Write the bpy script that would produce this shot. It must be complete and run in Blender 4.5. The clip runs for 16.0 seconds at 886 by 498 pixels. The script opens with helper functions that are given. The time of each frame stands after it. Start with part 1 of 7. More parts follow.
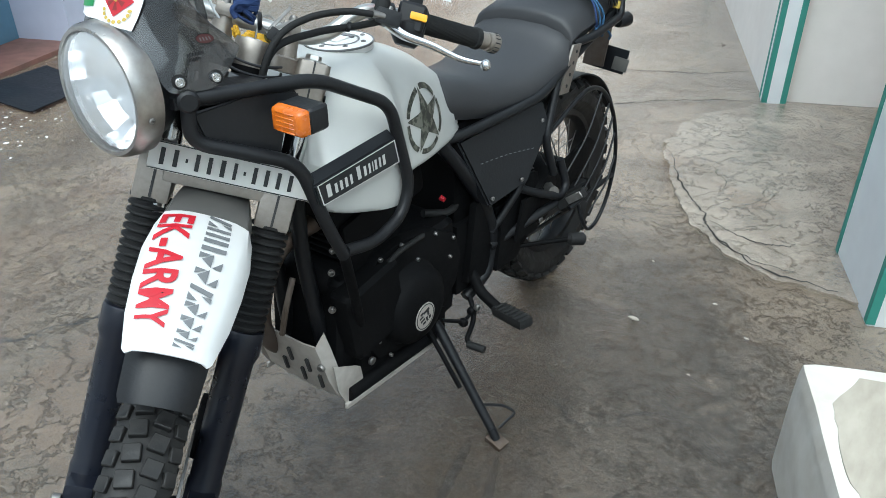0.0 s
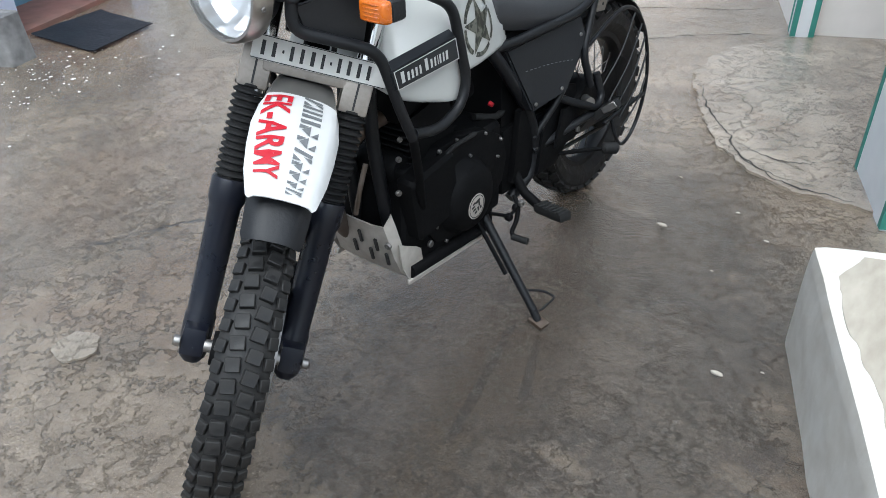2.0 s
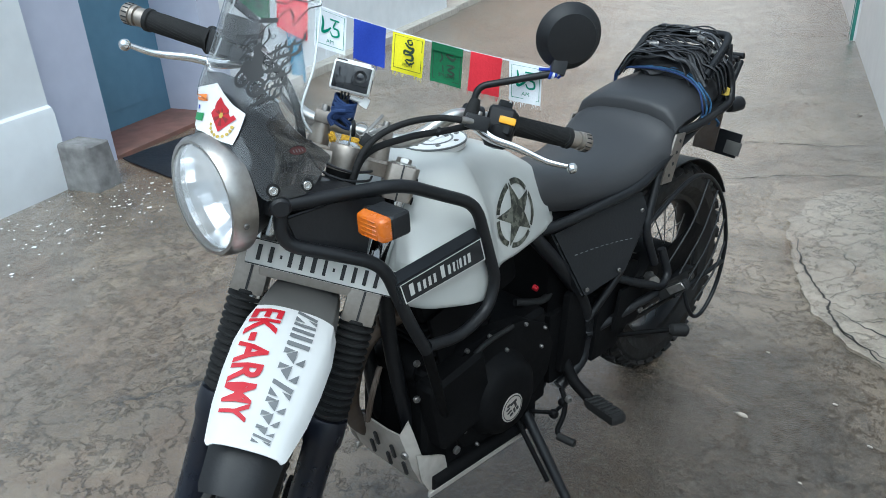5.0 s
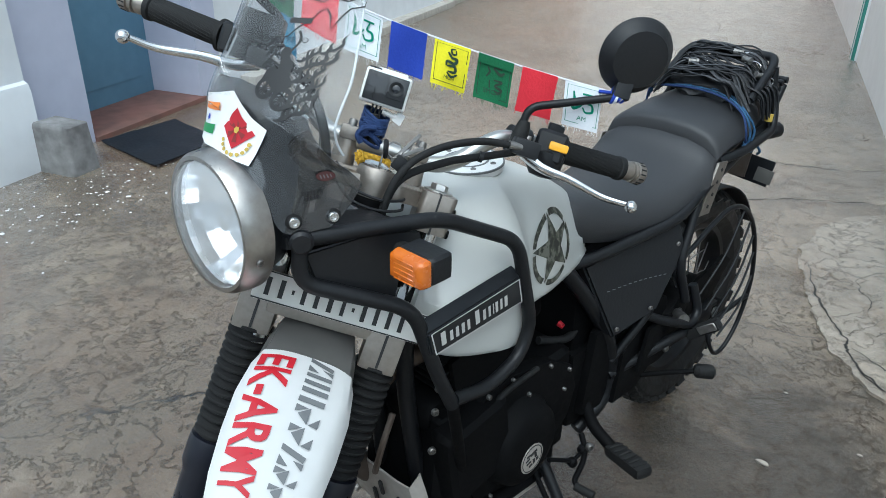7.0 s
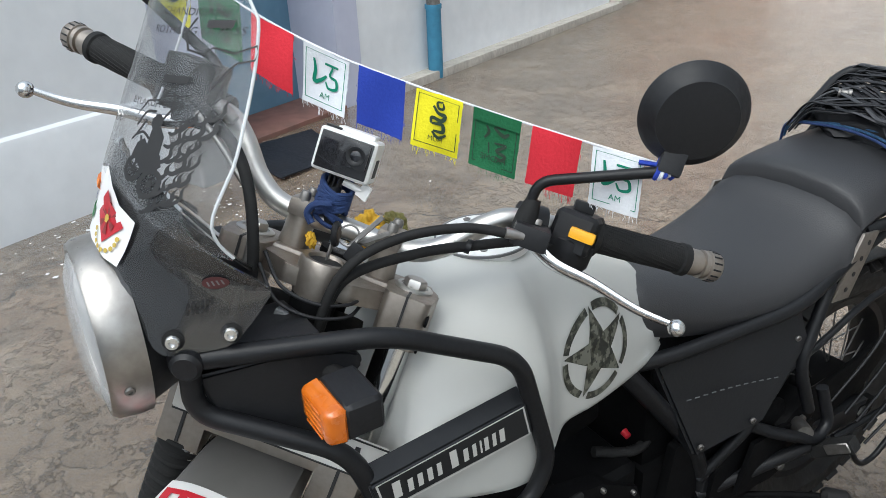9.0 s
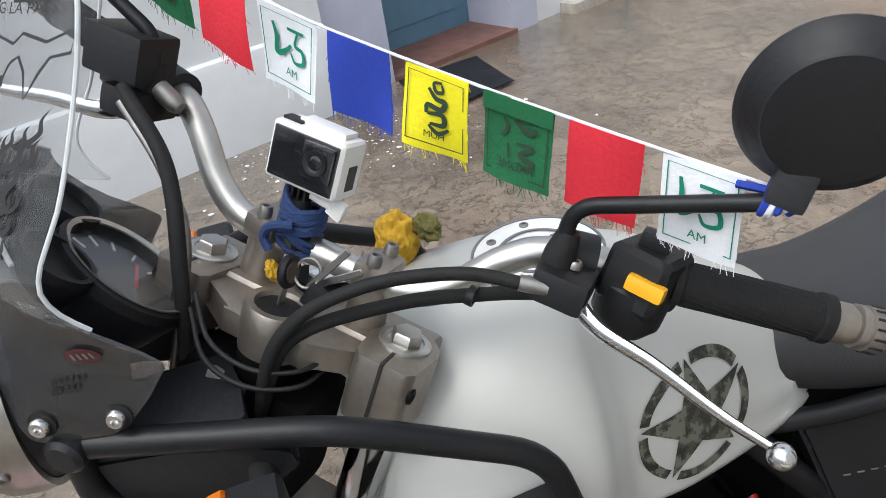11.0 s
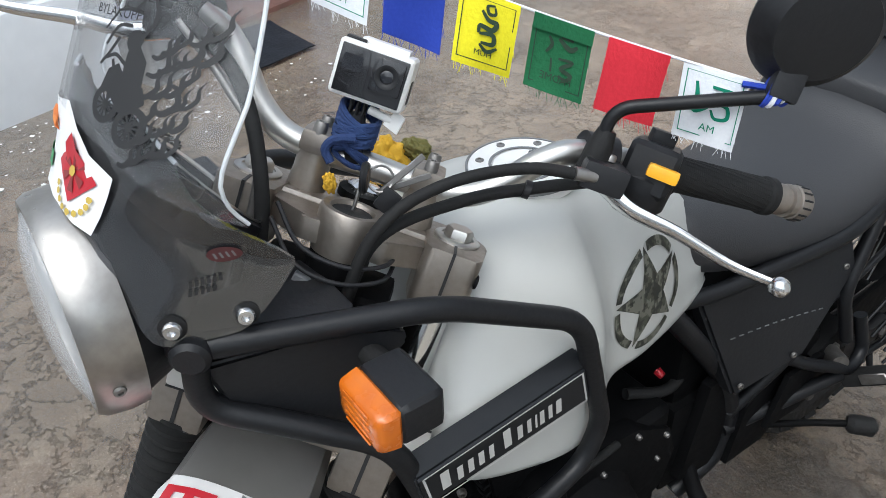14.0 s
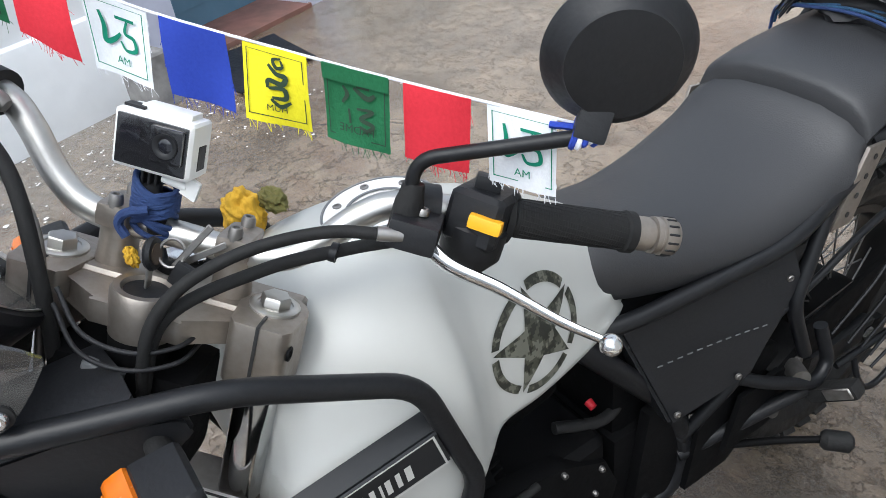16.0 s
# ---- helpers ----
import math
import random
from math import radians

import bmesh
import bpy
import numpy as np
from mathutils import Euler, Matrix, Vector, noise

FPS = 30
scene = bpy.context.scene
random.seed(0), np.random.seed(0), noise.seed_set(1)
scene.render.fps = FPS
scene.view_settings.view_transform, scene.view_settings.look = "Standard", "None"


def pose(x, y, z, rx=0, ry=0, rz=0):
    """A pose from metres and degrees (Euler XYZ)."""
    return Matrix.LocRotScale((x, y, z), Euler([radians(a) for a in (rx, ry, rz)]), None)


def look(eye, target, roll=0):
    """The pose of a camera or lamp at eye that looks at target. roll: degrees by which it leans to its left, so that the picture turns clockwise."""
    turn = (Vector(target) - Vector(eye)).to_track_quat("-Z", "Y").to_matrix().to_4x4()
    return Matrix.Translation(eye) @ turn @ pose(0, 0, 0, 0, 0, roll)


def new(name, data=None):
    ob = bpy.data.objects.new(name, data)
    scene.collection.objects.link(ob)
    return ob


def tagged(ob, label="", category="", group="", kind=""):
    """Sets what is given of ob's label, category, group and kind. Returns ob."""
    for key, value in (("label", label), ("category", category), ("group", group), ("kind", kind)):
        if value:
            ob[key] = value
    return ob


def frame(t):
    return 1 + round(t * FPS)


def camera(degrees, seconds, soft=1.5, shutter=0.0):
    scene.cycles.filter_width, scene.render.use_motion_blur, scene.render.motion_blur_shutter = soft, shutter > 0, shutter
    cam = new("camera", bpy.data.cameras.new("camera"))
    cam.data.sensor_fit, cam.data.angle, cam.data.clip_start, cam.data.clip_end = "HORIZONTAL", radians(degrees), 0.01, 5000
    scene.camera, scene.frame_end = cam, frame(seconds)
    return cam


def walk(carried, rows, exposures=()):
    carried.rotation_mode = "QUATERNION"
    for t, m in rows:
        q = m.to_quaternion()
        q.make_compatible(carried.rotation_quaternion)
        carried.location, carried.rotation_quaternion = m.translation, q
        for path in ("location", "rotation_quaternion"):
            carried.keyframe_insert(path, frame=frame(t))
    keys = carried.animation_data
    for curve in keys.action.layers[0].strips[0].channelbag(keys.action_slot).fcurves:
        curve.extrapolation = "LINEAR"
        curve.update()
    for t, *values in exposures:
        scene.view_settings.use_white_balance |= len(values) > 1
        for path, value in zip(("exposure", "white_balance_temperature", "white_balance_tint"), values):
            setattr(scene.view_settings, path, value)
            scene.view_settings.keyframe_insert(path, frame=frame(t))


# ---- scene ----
cam = camera(61.0, 16.0, soft=0.7)
PATH = [
    (0, (0.9790, -0.4014, 1.3194), (0.0709, 0.8624, 0.4003), -0.20),
    (0.5, (1.1101, -0.4759, 1.3438), (0.1134, 0.7066, 0.4094), -5.70),
    (1, (1.1032, -0.5084, 1.3203), (0.1374, 0.6616, 0.3389), -8.00),
    (1.5, (1.0900, -0.6339, 1.3023), (0.0948, 0.5088, 0.3172), -4.80),
    (2, (1.0877, -0.6543, 1.3004), (0.1596, 0.5313, 0.3000), -1.50),
    (2.5, (1.0760, -0.6548, 1.3502), (0.1708, 0.6111, 0.4320), -0.50),
    (3, (1.0849, -0.5954, 1.3872), (0.0526, 0.6360, 0.5594), -2.50),
    (3.5, (1.0999, -0.4975, 1.4017), (-0.0353, 0.6603, 0.6028), -4.20),
    (4, (1.0910, -0.4363, 1.3953), (-0.1006, 0.6618, 0.5946), -4.60),
    (4.2, (1.0864, -0.4141, 1.3971), (-0.1195, 0.6761, 0.6082), -4.60),
    (6.3, (0.8602, -0.2862, 1.3774), (-0.2268, 0.8864, 0.5507), -0.31),
    (6.5, (0.8460, -0.2945, 1.3815), (-0.2565, 0.8663, 0.5585), -0.14),
    (7, (0.8225, -0.2767, 1.3852), (-0.2942, 0.8796, 0.5752), 0.83),
    (7.5, (0.8448, -0.1789, 1.3805), (-0.2858, 0.9544, 0.5576), 0.51),
    (8, (0.8616, 0.0005, 1.3922), (-0.4704, 0.9227, 0.6077), -4.88),
    (8.5, (0.8423, 0.0914, 1.3838), (-0.5607, 0.9090, 0.6071), -5.53),
    (9, (0.7466, 0.1084, 1.3769), (-0.6260, 0.9494, 0.5714), -2.55),
    (9.2, (0.7021, 0.1177, 1.3728), (-0.6262, 1.0084, 0.5467), -0.91),
    (11.3, (0.5678, 0.4058, 1.3187), (-0.9132, 0.6640, 0.3287), -10.50),
    (11.5, (0.5604, 0.3946, 1.3088), (-0.9056, 0.6089, 0.2866), -10.85),
    (12, (0.5599, 0.3298, 1.3184), (-0.8714, 0.6585, 0.2775), -8.21),
    (12.5, (0.5705, 0.2378, 1.3248), (-0.8042, 0.7739, 0.2938), -4.00),
    (13, (0.5708, 0.1554, 1.3460), (-0.7710, 0.8440, 0.3634), -3.66),
    (13.5, (0.5551, 0.1075, 1.3520), (-0.7573, 0.8147, 0.3433), -5.30),
    (14, (0.5621, 0.1244, 1.3504), (-0.6501, 0.9690, 0.3222), -1.65),
    (14.5, (0.6107, 0.1390, 1.3544), (-0.6470, 0.9707, 0.3712), -0.11),
    (15, (0.6242, 0.2168, 1.3598), (-0.5883, 1.0951, 0.3605), -2.36),
    (15.5, (0.6226, 0.2895, 1.3639), (-0.5832, 1.1531, 0.3441), -5.31),
    (16, (0.6205, 0.3434, 1.3583), (-0.6574, 1.0722, 0.3211), -8.22),
]
walk(cam, [(t, look(eye, target, roll)) for t, eye, target, roll in PATH], [(0, 0.2, 5700, -2), (2, 0.22, 5750, 4), (3.5, 0.0, 5500, -3), (4.2, 0.0, 5500, -2), (7, -0.1, 5550, -1), (8.5, -0.12, 5800, 3), (9, -0.12, 6050, 5), (11.5, -0.05, 6250, 8), (13.5, -0.1, 6100, 7), (14.5, 0.04, 5950, 6), (16, 0.2, 6000, 7)])

# ---- light ----
world = bpy.data.worlds.new("world")
scene.world = world
world.use_nodes = True
wt = world.node_tree
sky = wt.nodes.new("ShaderNodeTexSky")
sky.sky_type = "NISHITA"
sky.sun_disc = False
sky.sun_elevation, sky.sun_rotation = radians(63), radians(152)
sky.dust_density, sky.air_density = 5.0, 1.6
hsv = wt.nodes.new("ShaderNodeHueSaturation")
hsv.inputs["Saturation"].default_value = 0.35
wt.links.new(sky.outputs[0], hsv.inputs["Color"])
wt.links.new(hsv.outputs[0], wt.nodes["Background"].inputs["Color"])
wt.nodes["Background"].inputs["Strength"].default_value = 0.262
sun_data = bpy.data.lights.new("sun", "SUN")
sun_data.energy, sun_data.angle, sun_data.color = 0.55, radians(60), (1.0, 0.99, 0.98)
sun = new("sun", sun_data)
sun.matrix_basis = look((1.7, -2.6, 7.0), (0, 0.6, 0.5))


# ---- materials ----
def material(name, colour, rough=0.5, metal=0.0, colour2=None, scale=30.0, bump=0.0, rough2=None, big=3.0, coat=0.0, stretch=None, spec=0.5):
    """A surface with two scales of variation: fine grain and large wear."""
    m = bpy.data.materials.new(name)
    m.use_nodes = True
    t = m.node_tree
    b = t.nodes["Principled BSDF"]
    b.inputs["Roughness"].default_value, b.inputs["Metallic"].default_value = rough, metal
    b.inputs["Coat Weight"].default_value, b.inputs["Specular IOR Level"].default_value = coat, spec
    b.inputs["Base Color"].default_value = (*colour, 1)
    co = t.nodes.new("ShaderNodeTexCoord")
    src = co.outputs["Object"]
    if stretch:
        mp = t.nodes.new("ShaderNodeMapping")
        mp.inputs["Scale"].default_value = stretch
        t.links.new(src, mp.inputs[0])
        src = mp.outputs[0]
    fine = t.nodes.new("ShaderNodeTexNoise")
    fine.inputs["Scale"].default_value, fine.inputs["Detail"].default_value = scale, 6
    wide = t.nodes.new("ShaderNodeTexNoise")
    wide.inputs["Scale"].default_value, wide.inputs["Detail"].default_value = big, 4
    t.links.new(src, fine.inputs["Vector"])
    t.links.new(src, wide.inputs["Vector"])
    both = t.nodes.new("ShaderNodeMath")
    both.operation = "MULTIPLY_ADD"
    t.links.new(fine.outputs[0], both.inputs[0])
    both.inputs[1].default_value = 0.5
    half = t.nodes.new("ShaderNodeMath")
    half.operation = "MULTIPLY"
    half.inputs[1].default_value = 0.5
    t.links.new(wide.outputs[0], half.inputs[0])
    t.links.new(half.outputs[0], both.inputs[2])
    ramp = t.nodes.new("ShaderNodeMapRange")
    ramp.inputs[1].default_value, ramp.inputs[2].default_value = 0.35, 0.65
    t.links.new(both.outputs[0], ramp.inputs[0])
    if colour2:
        mix = t.nodes.new("ShaderNodeMix")
        mix.data_type = "RGBA"
        mix.inputs["A"].default_value, mix.inputs["B"].default_value = (*colour, 1), (*colour2, 1)
        t.links.new(ramp.outputs[0], mix.inputs["Factor"])
        t.links.new(mix.outputs["Result"], b.inputs["Base Color"])
    if rough2 is not None:
        rr = t.nodes.new("ShaderNodeMapRange")
        rr.inputs[3].default_value, rr.inputs[4].default_value = rough, rough2
        t.links.new(ramp.outputs[0], rr.inputs[0])
        t.links.new(rr.outputs[0], b.inputs["Roughness"])
    if bump:
        bp = t.nodes.new("ShaderNodeBump")
        bp.inputs["Strength"].default_value, bp.inputs["Distance"].default_value = bump, 0.01
        t.links.new(fine.outputs[0], bp.inputs["Height"])
        t.links.new(bp.outputs[0], b.inputs["Normal"])
    return m


def glass(name, tint, rough=0.02, gloss=0.05, dust_sheen=0.0, haze=(0.4, 0.4, 0.4)):
    """A thin pane: tinted see-through body under a skin that is glossier at a slant."""
    m = bpy.data.materials.new(name)
    m.use_nodes = True
    t = m.node_tree
    t.nodes.remove(t.nodes["Principled BSDF"])
    body, skin, mix, slant, steep, amount = (t.nodes.new(k) for k in ("ShaderNodeBsdfTransparent", "ShaderNodeBsdfGlossy", "ShaderNodeMixShader", "ShaderNodeLayerWeight", "ShaderNodeMath", "ShaderNodeMath"))
    body.inputs["Color"].default_value = (*tint, 1)
    skin.inputs["Roughness"].default_value, slant.inputs["Blend"].default_value = rough, 0.5
    steep.operation, amount.operation = "POWER", "MULTIPLY_ADD"
    steep.inputs[1].default_value, amount.inputs[1].default_value, amount.inputs[2].default_value = 4.0, 0.6, gloss
    t.links.new(slant.outputs["Facing"], steep.inputs[0])
    t.links.new(steep.outputs[0], amount.inputs[0])
    t.links.new(amount.outputs[0], mix.inputs[0])
    # grey film: dust plus the sky's sheen, put in as flat colour
    film, coat = t.nodes.new("ShaderNodeBsdfDiffuse"), t.nodes.new("ShaderNodeMixShader")
    film.inputs["Color"].default_value, coat.inputs[0].default_value = (*haze, 1), dust_sheen
    t.links.new(body.outputs[0], coat.inputs[1])
    t.links.new(film.outputs[0], coat.inputs[2])
    t.links.new(coat.outputs[0], mix.inputs[1])
    t.links.new(skin.outputs[0], mix.inputs[2])
    t.links.new(mix.outputs[0], t.nodes["Material Output"].inputs["Surface"])
    return m


def milky_glass(name, colour, rough, alpha):
    """Ribbed lamp glass; its milky colour puts in the sky glow off the reflector."""
    m = bpy.data.materials.new(name)
    m.use_nodes = True
    b = m.node_tree.nodes["Principled BSDF"]
    b.inputs["Base Color"].default_value = (*colour, 1)
    b.inputs["Roughness"].default_value, b.inputs["Alpha"].default_value = rough, alpha
    return m


M = {
    "white": material("white_paint", (0.495, 0.50, 0.48), 0.34, 0, (0.46, 0.465, 0.445), 14, 0, 0.44, 5, 0.2),
    "white_decal": material("white_vinyl", (0.78, 0.78, 0.78), 0.35, 0, (0.72, 0.72, 0.73), 20, 0, 0.45),
    "black": material("black_plastic", (0.007, 0.0075, 0.009), 0.42, 0, (0.012, 0.0125, 0.0145), 160, 0.06, 0.55, 6, 0, None, 0.35),
    "tube": material("black_powder_coat", (0.006, 0.0065, 0.008), 0.36, 0, (0.010, 0.0105, 0.012), 220, 0.05, 0.48, 8, 0, None, 0.3),
    "engine": material("black_engine_enamel", (0.0025, 0.0026, 0.003), 0.55, 0, (0.005, 0.005, 0.0055), 60, 0.10, 0.72, 9, 0, None, 0.10),
    "fork": material("black_fork_paint", (0.006, 0.008, 0.015), 0.25, 0, (0.009, 0.010, 0.016), 40, 0, 0.36, 6, 0, None, 0.45),
    "seat": material("grained_black_vinyl", (0.019, 0.0195, 0.022), 0.50, 0, (0.026, 0.0265, 0.029), 420, 0.12, 0.58, 4, 0, None, 0.55),
    "rubber": material("black_rubber", (0.008, 0.008, 0.0085), 0.65, 0, (0.015, 0.015, 0.015), 90, 0.2, 0.8, 9, 0, None, 0.3),
    "tyre": material("dusty_tyre_rubber", (0.006, 0.006, 0.0065), 0.36, 0, (0.022, 0.021, 0.020), 45, 0.2, 0.8, 12, 0, None, 0.35),
    "alloy": material("brushed_aluminium", (0.55, 0.54, 0.52), 0.34, 1.0, (0.45, 0.44, 0.42), 60, 0.03, 0.46, 6),
    "rim_alloy": material("worn_brushed_rim", (0.43, 0.41, 0.385), 0.27, 1.0, (0.34, 0.32, 0.30), 90, 0.04, 0.40, 8),
    "clamp": material("titanium_grey_casting", (0.35, 0.315, 0.28), 0.40, 0.9, (0.29, 0.258, 0.228), 120, 0.06, 0.5, 7),
    "chrome": material("polished_steel", (0.72, 0.72, 0.72), 0.14, 1.0, (0.65, 0.65, 0.65), 80, 0, 0.24, 6),
    "stanchion": material("hard_chrome_tube", (0.6, 0.6, 0.6), 0.08, 1.0, (0.5, 0.5, 0.5), 50, 0, 0.16, 6),
    "steel": material("dull_zinc_steel", (0.34, 0.33, 0.32), 0.4, 1.0, (0.20, 0.19, 0.18), 60, 0.04, 0.6, 8),
    "rust": material("heat_browned_pipe", (0.10, 0.07, 0.05), 0.5, 0.8, (0.18, 0.15, 0.13), 40, 0.1, 0.7, 8),
    "skid": material("scuffed_aluminium_plate", (0.56, 0.53, 0.49), 0.5, 0.45, (0.40, 0.365, 0.33), 38, 0.08, 0.65, 8),
    "amber": material("amber_lens_plastic", (0.60, 0.155, 0.008), 0.22, 0, (0.48, 0.105, 0.006), 60, 0, 0.3, 20, 0.4),
    "yellow": material("yellow_switch", (0.80, 0.40, 0.012), 0.4, 0, (0.75, 0.36, 0.01), 60),
    "red": material("red_vinyl", (0.46, 0.014, 0.028), 0.4, 0, (0.40, 0.012, 0.022), 30),
    "grey_decal": material("dark_grey_vinyl", (0.12, 0.125, 0.13), 0.45, 0, (0.15, 0.155, 0.16), 30),
    "silver_print": material("silver_print", (0.62, 0.62, 0.60), 0.35, 0.3, (0.55, 0.55, 0.53), 40),
    "badge": material("black_badge_vinyl", (0.008, 0.009, 0.011), 0.3, 0, (0.012, 0.013, 0.015), 60, 0, 0.4, 8, 0, None, 0.4),
    "smoke_fender": material("smoked_grey_fender", (0.10, 0.098, 0.092), 0.3, 0, (0.13, 0.125, 0.12), 20, 0, 0.4),
    "plate": material("white_number_plate", (0.78, 0.77, 0.73), 0.4, 0, (0.68, 0.66, 0.62), 40, 0, 0.5, 12),
    "ink": material("black_ink", (0.015, 0.015, 0.016), 0.5),
    "wall": material("white_limewash", (0.82, 0.84, 0.86), 0.85, 0, (0.74, 0.76, 0.78), 9, 0.10, 0.9, 1.2),
    "wall_lilac": material("pale_lilac_limewash", (0.58, 0.60, 0.72), 0.85, 0, (0.52, 0.54, 0.66), 9, 0.10, 0.9, 1.4),
    "wall_cream": material("cream_plaster", (0.84, 0.80, 0.76), 0.85, 0, (0.78, 0.74, 0.70), 9, 0.10, 0.9, 1.2),
    "peach": material("peach_plaster", (0.72, 0.50, 0.40), 0.85, 0, (0.66, 0.46, 0.37), 9, 0.1, 0.9),
    "door_blue": material("blue_painted_door", (0.14, 0.27, 0.38), 0.5, 0, (0.12, 0.235, 0.33), 12, 0.05, 0.65, 2),
    "green": material("teal_green_paint", (0.06, 0.27, 0.22), 0.55, 0, (0.05, 0.22, 0.18), 20, 0.05, 0.7, 3),
    "pipe_blue": material("blue_painted_pipe", (0.06, 0.26, 0.42), 0.5, 0, (0.05, 0.20, 0.33), 25, 0.06, 0.7, 8),
    "brown": material("brown_painted_wood", (0.16, 0.075, 0.045), 0.55, 0, (0.12, 0.055, 0.035), 20, 0.06, 0.7),
    "oxide": material("red_oxide_floor", (0.24, 0.11, 0.085), 0.5, 0, (0.17, 0.095, 0.075), 12, 0.1, 0.7, 5),
    "cement": material("weathered_cement", (0.56, 0.53, 0.47), 0.8, 0, (0.38, 0.35, 0.31), 18, 0.4, 0.9, 5, 0, (5.0, 1.0, 1.0)),
    "stone": material("grey_granite", (0.30, 0.295, 0.29), 0.85, 0, (0.16, 0.155, 0.155), 22, 0.5, 0.95, 8),
    "mat": material("black_rubber_mat", (0.010, 0.011, 0.015), 0.45, 0, (0.018, 0.019, 0.024), 60, 0.2, 0.65, 6, 0, None, 0.35),
    "strap": material("black_elastic_cord", (0.006, 0.006, 0.008), 0.5, 0, (0.016, 0.016, 0.018), 300, 0.1, 0.65, 20, 0, None, 0.4),
    "strap_grey": material("worn_grey_elastic_cord", (0.030, 0.031, 0.035), 0.45, 0, (0.05, 0.051, 0.055), 300, 0.1, 0.6, 20),
    "rope_blue": material("blue_braided_rope", (0.008, 0.030, 0.085), 0.7, 0, (0.05, 0.15, 0.29), 420, 0.3, 0.8, 90),
    "navy": material("navy_cloth_cord", (0.012, 0.028, 0.10), 0.8, 0, (0.022, 0.05, 0.15), 260, 0.3, 0.9, 30),
    "cloth_yellow": material("yellow_cotton_cloth", (0.66, 0.40, 0.03), 0.85, 0, (0.55, 0.31, 0.02), 200, 0.3, 0.9, 25),
    "olive": material("olive_cloth", (0.10, 0.095, 0.025), 0.9, 0, (0.16, 0.14, 0.04), 200, 0.3, 0.95, 25),
    "white_plastic": material("white_plastic", (0.78, 0.78, 0.77), 0.38, 0, (0.72, 0.72, 0.71), 40),
    "glossy_black": material("glossy_black_plastic", (0.012, 0.012, 0.014), 0.08, 0, (0.016, 0.016, 0.018), 30, 0, 0.14, 6, 0.5),
    "f_red": material("red_flag_cloth", (0.66, 0.025, 0.045), 0.85, 0, (0.58, 0.02, 0.036), 300, 0.15, 0.9, 20),
    "f_white": material("white_flag_cloth", (0.78, 0.80, 0.84), 0.85, 0, (0.70, 0.72, 0.77), 300, 0.15, 0.9, 20),
    "f_blue": material("blue_flag_cloth", (0.022, 0.055, 0.40), 0.85, 0, (0.018, 0.045, 0.34), 300, 0.15, 0.9, 20),
    "f_yellow": material("yellow_flag_cloth", (0.82, 0.74, 0.012), 0.85, 0, (0.74, 0.66, 0.01), 300, 0.15, 0.9, 20),
    "f_green": material("green_flag_cloth", (0.012, 0.13, 0.05), 0.85, 0, (0.01, 0.11, 0.04), 300, 0.15, 0.9, 20),
    "print_green": material("green_flag_print", (0.004, 0.20, 0.12), 0.85),
    "print_dark": material("dark_flag_print", (0.02, 0.045, 0.025), 0.85),
    "lens": material("camera_lens_glass", (0.01, 0.011, 0.014), 0.05, 0, (0.014, 0.014, 0.018), 30, 0, 0.08, 6, 0.6),
    "mirror": material("mirror_glass", (0.8, 0.8, 0.8), 0.02, 1.0),
    "reflector": material("lamp_reflector", (0.86, 0.87, 0.89), 0.12, 1.0, (0.80, 0.81, 0.83), 30, 0, 0.22),
    "clear": glass("clear_acrylic", (0.955, 0.96, 0.965), 0.03, 0.03, 0.025, (0.7, 0.72, 0.74)),
    "smoke": glass("smoked_acrylic", (0.42, 0.425, 0.44), 0.07, 0.09, 0.06, (0.36, 0.365, 0.38)),
    "acrylic_edge": material("painted_edge_glint", (0.70, 0.73, 0.75), 0.2, 0, (0.60, 0.63, 0.66), 60),
    "bench": material("dirty_limewashed_render", (0.66, 0.63, 0.575), 0.8, 0, (0.55, 0.51, 0.445), 16, 0.35, 0.9, 4),
    "bench_top": material("beige_worn_cement", (0.43, 0.39, 0.325), 0.75, 0, (0.33, 0.295, 0.24), 14, 0.5, 0.9, 6, 0, (3.0, 1.0, 1.0)),
    "fender_white": material("white_fender_vinyl", (0.60, 0.60, 0.595), 0.35, 0, (0.54, 0.54, 0.535), 14, 0, 0.45, 3),
    "lamp_glass": milky_glass("headlamp_glass", (0.72, 0.74, 0.76), 0.05, 0.36),
    "saffron": material("saffron_print", (0.75, 0.22, 0.03), 0.45),
    "leaf_green": material("green_print", (0.02, 0.22, 0.06), 0.45),
    "faded_red": material("faded_dark_red_print", (0.075, 0.018, 0.020), 0.3, 0, (0.055, 0.016, 0.018), 90),
    "maroon": material("maroon_print", (0.20, 0.02, 0.02), 0.45),
    "gold": material("gold_print", (0.50, 0.36, 0.06), 0.45),
    "crackdark": material("crack_shadow_dirt", (0.028, 0.025, 0.022), 0.9, 0, (0.045, 0.04, 0.035), 60),
    "chip": material("pale_stone_chip", (0.40, 0.365, 0.31), 0.8, 0, (0.30, 0.27, 0.23), 50),
}


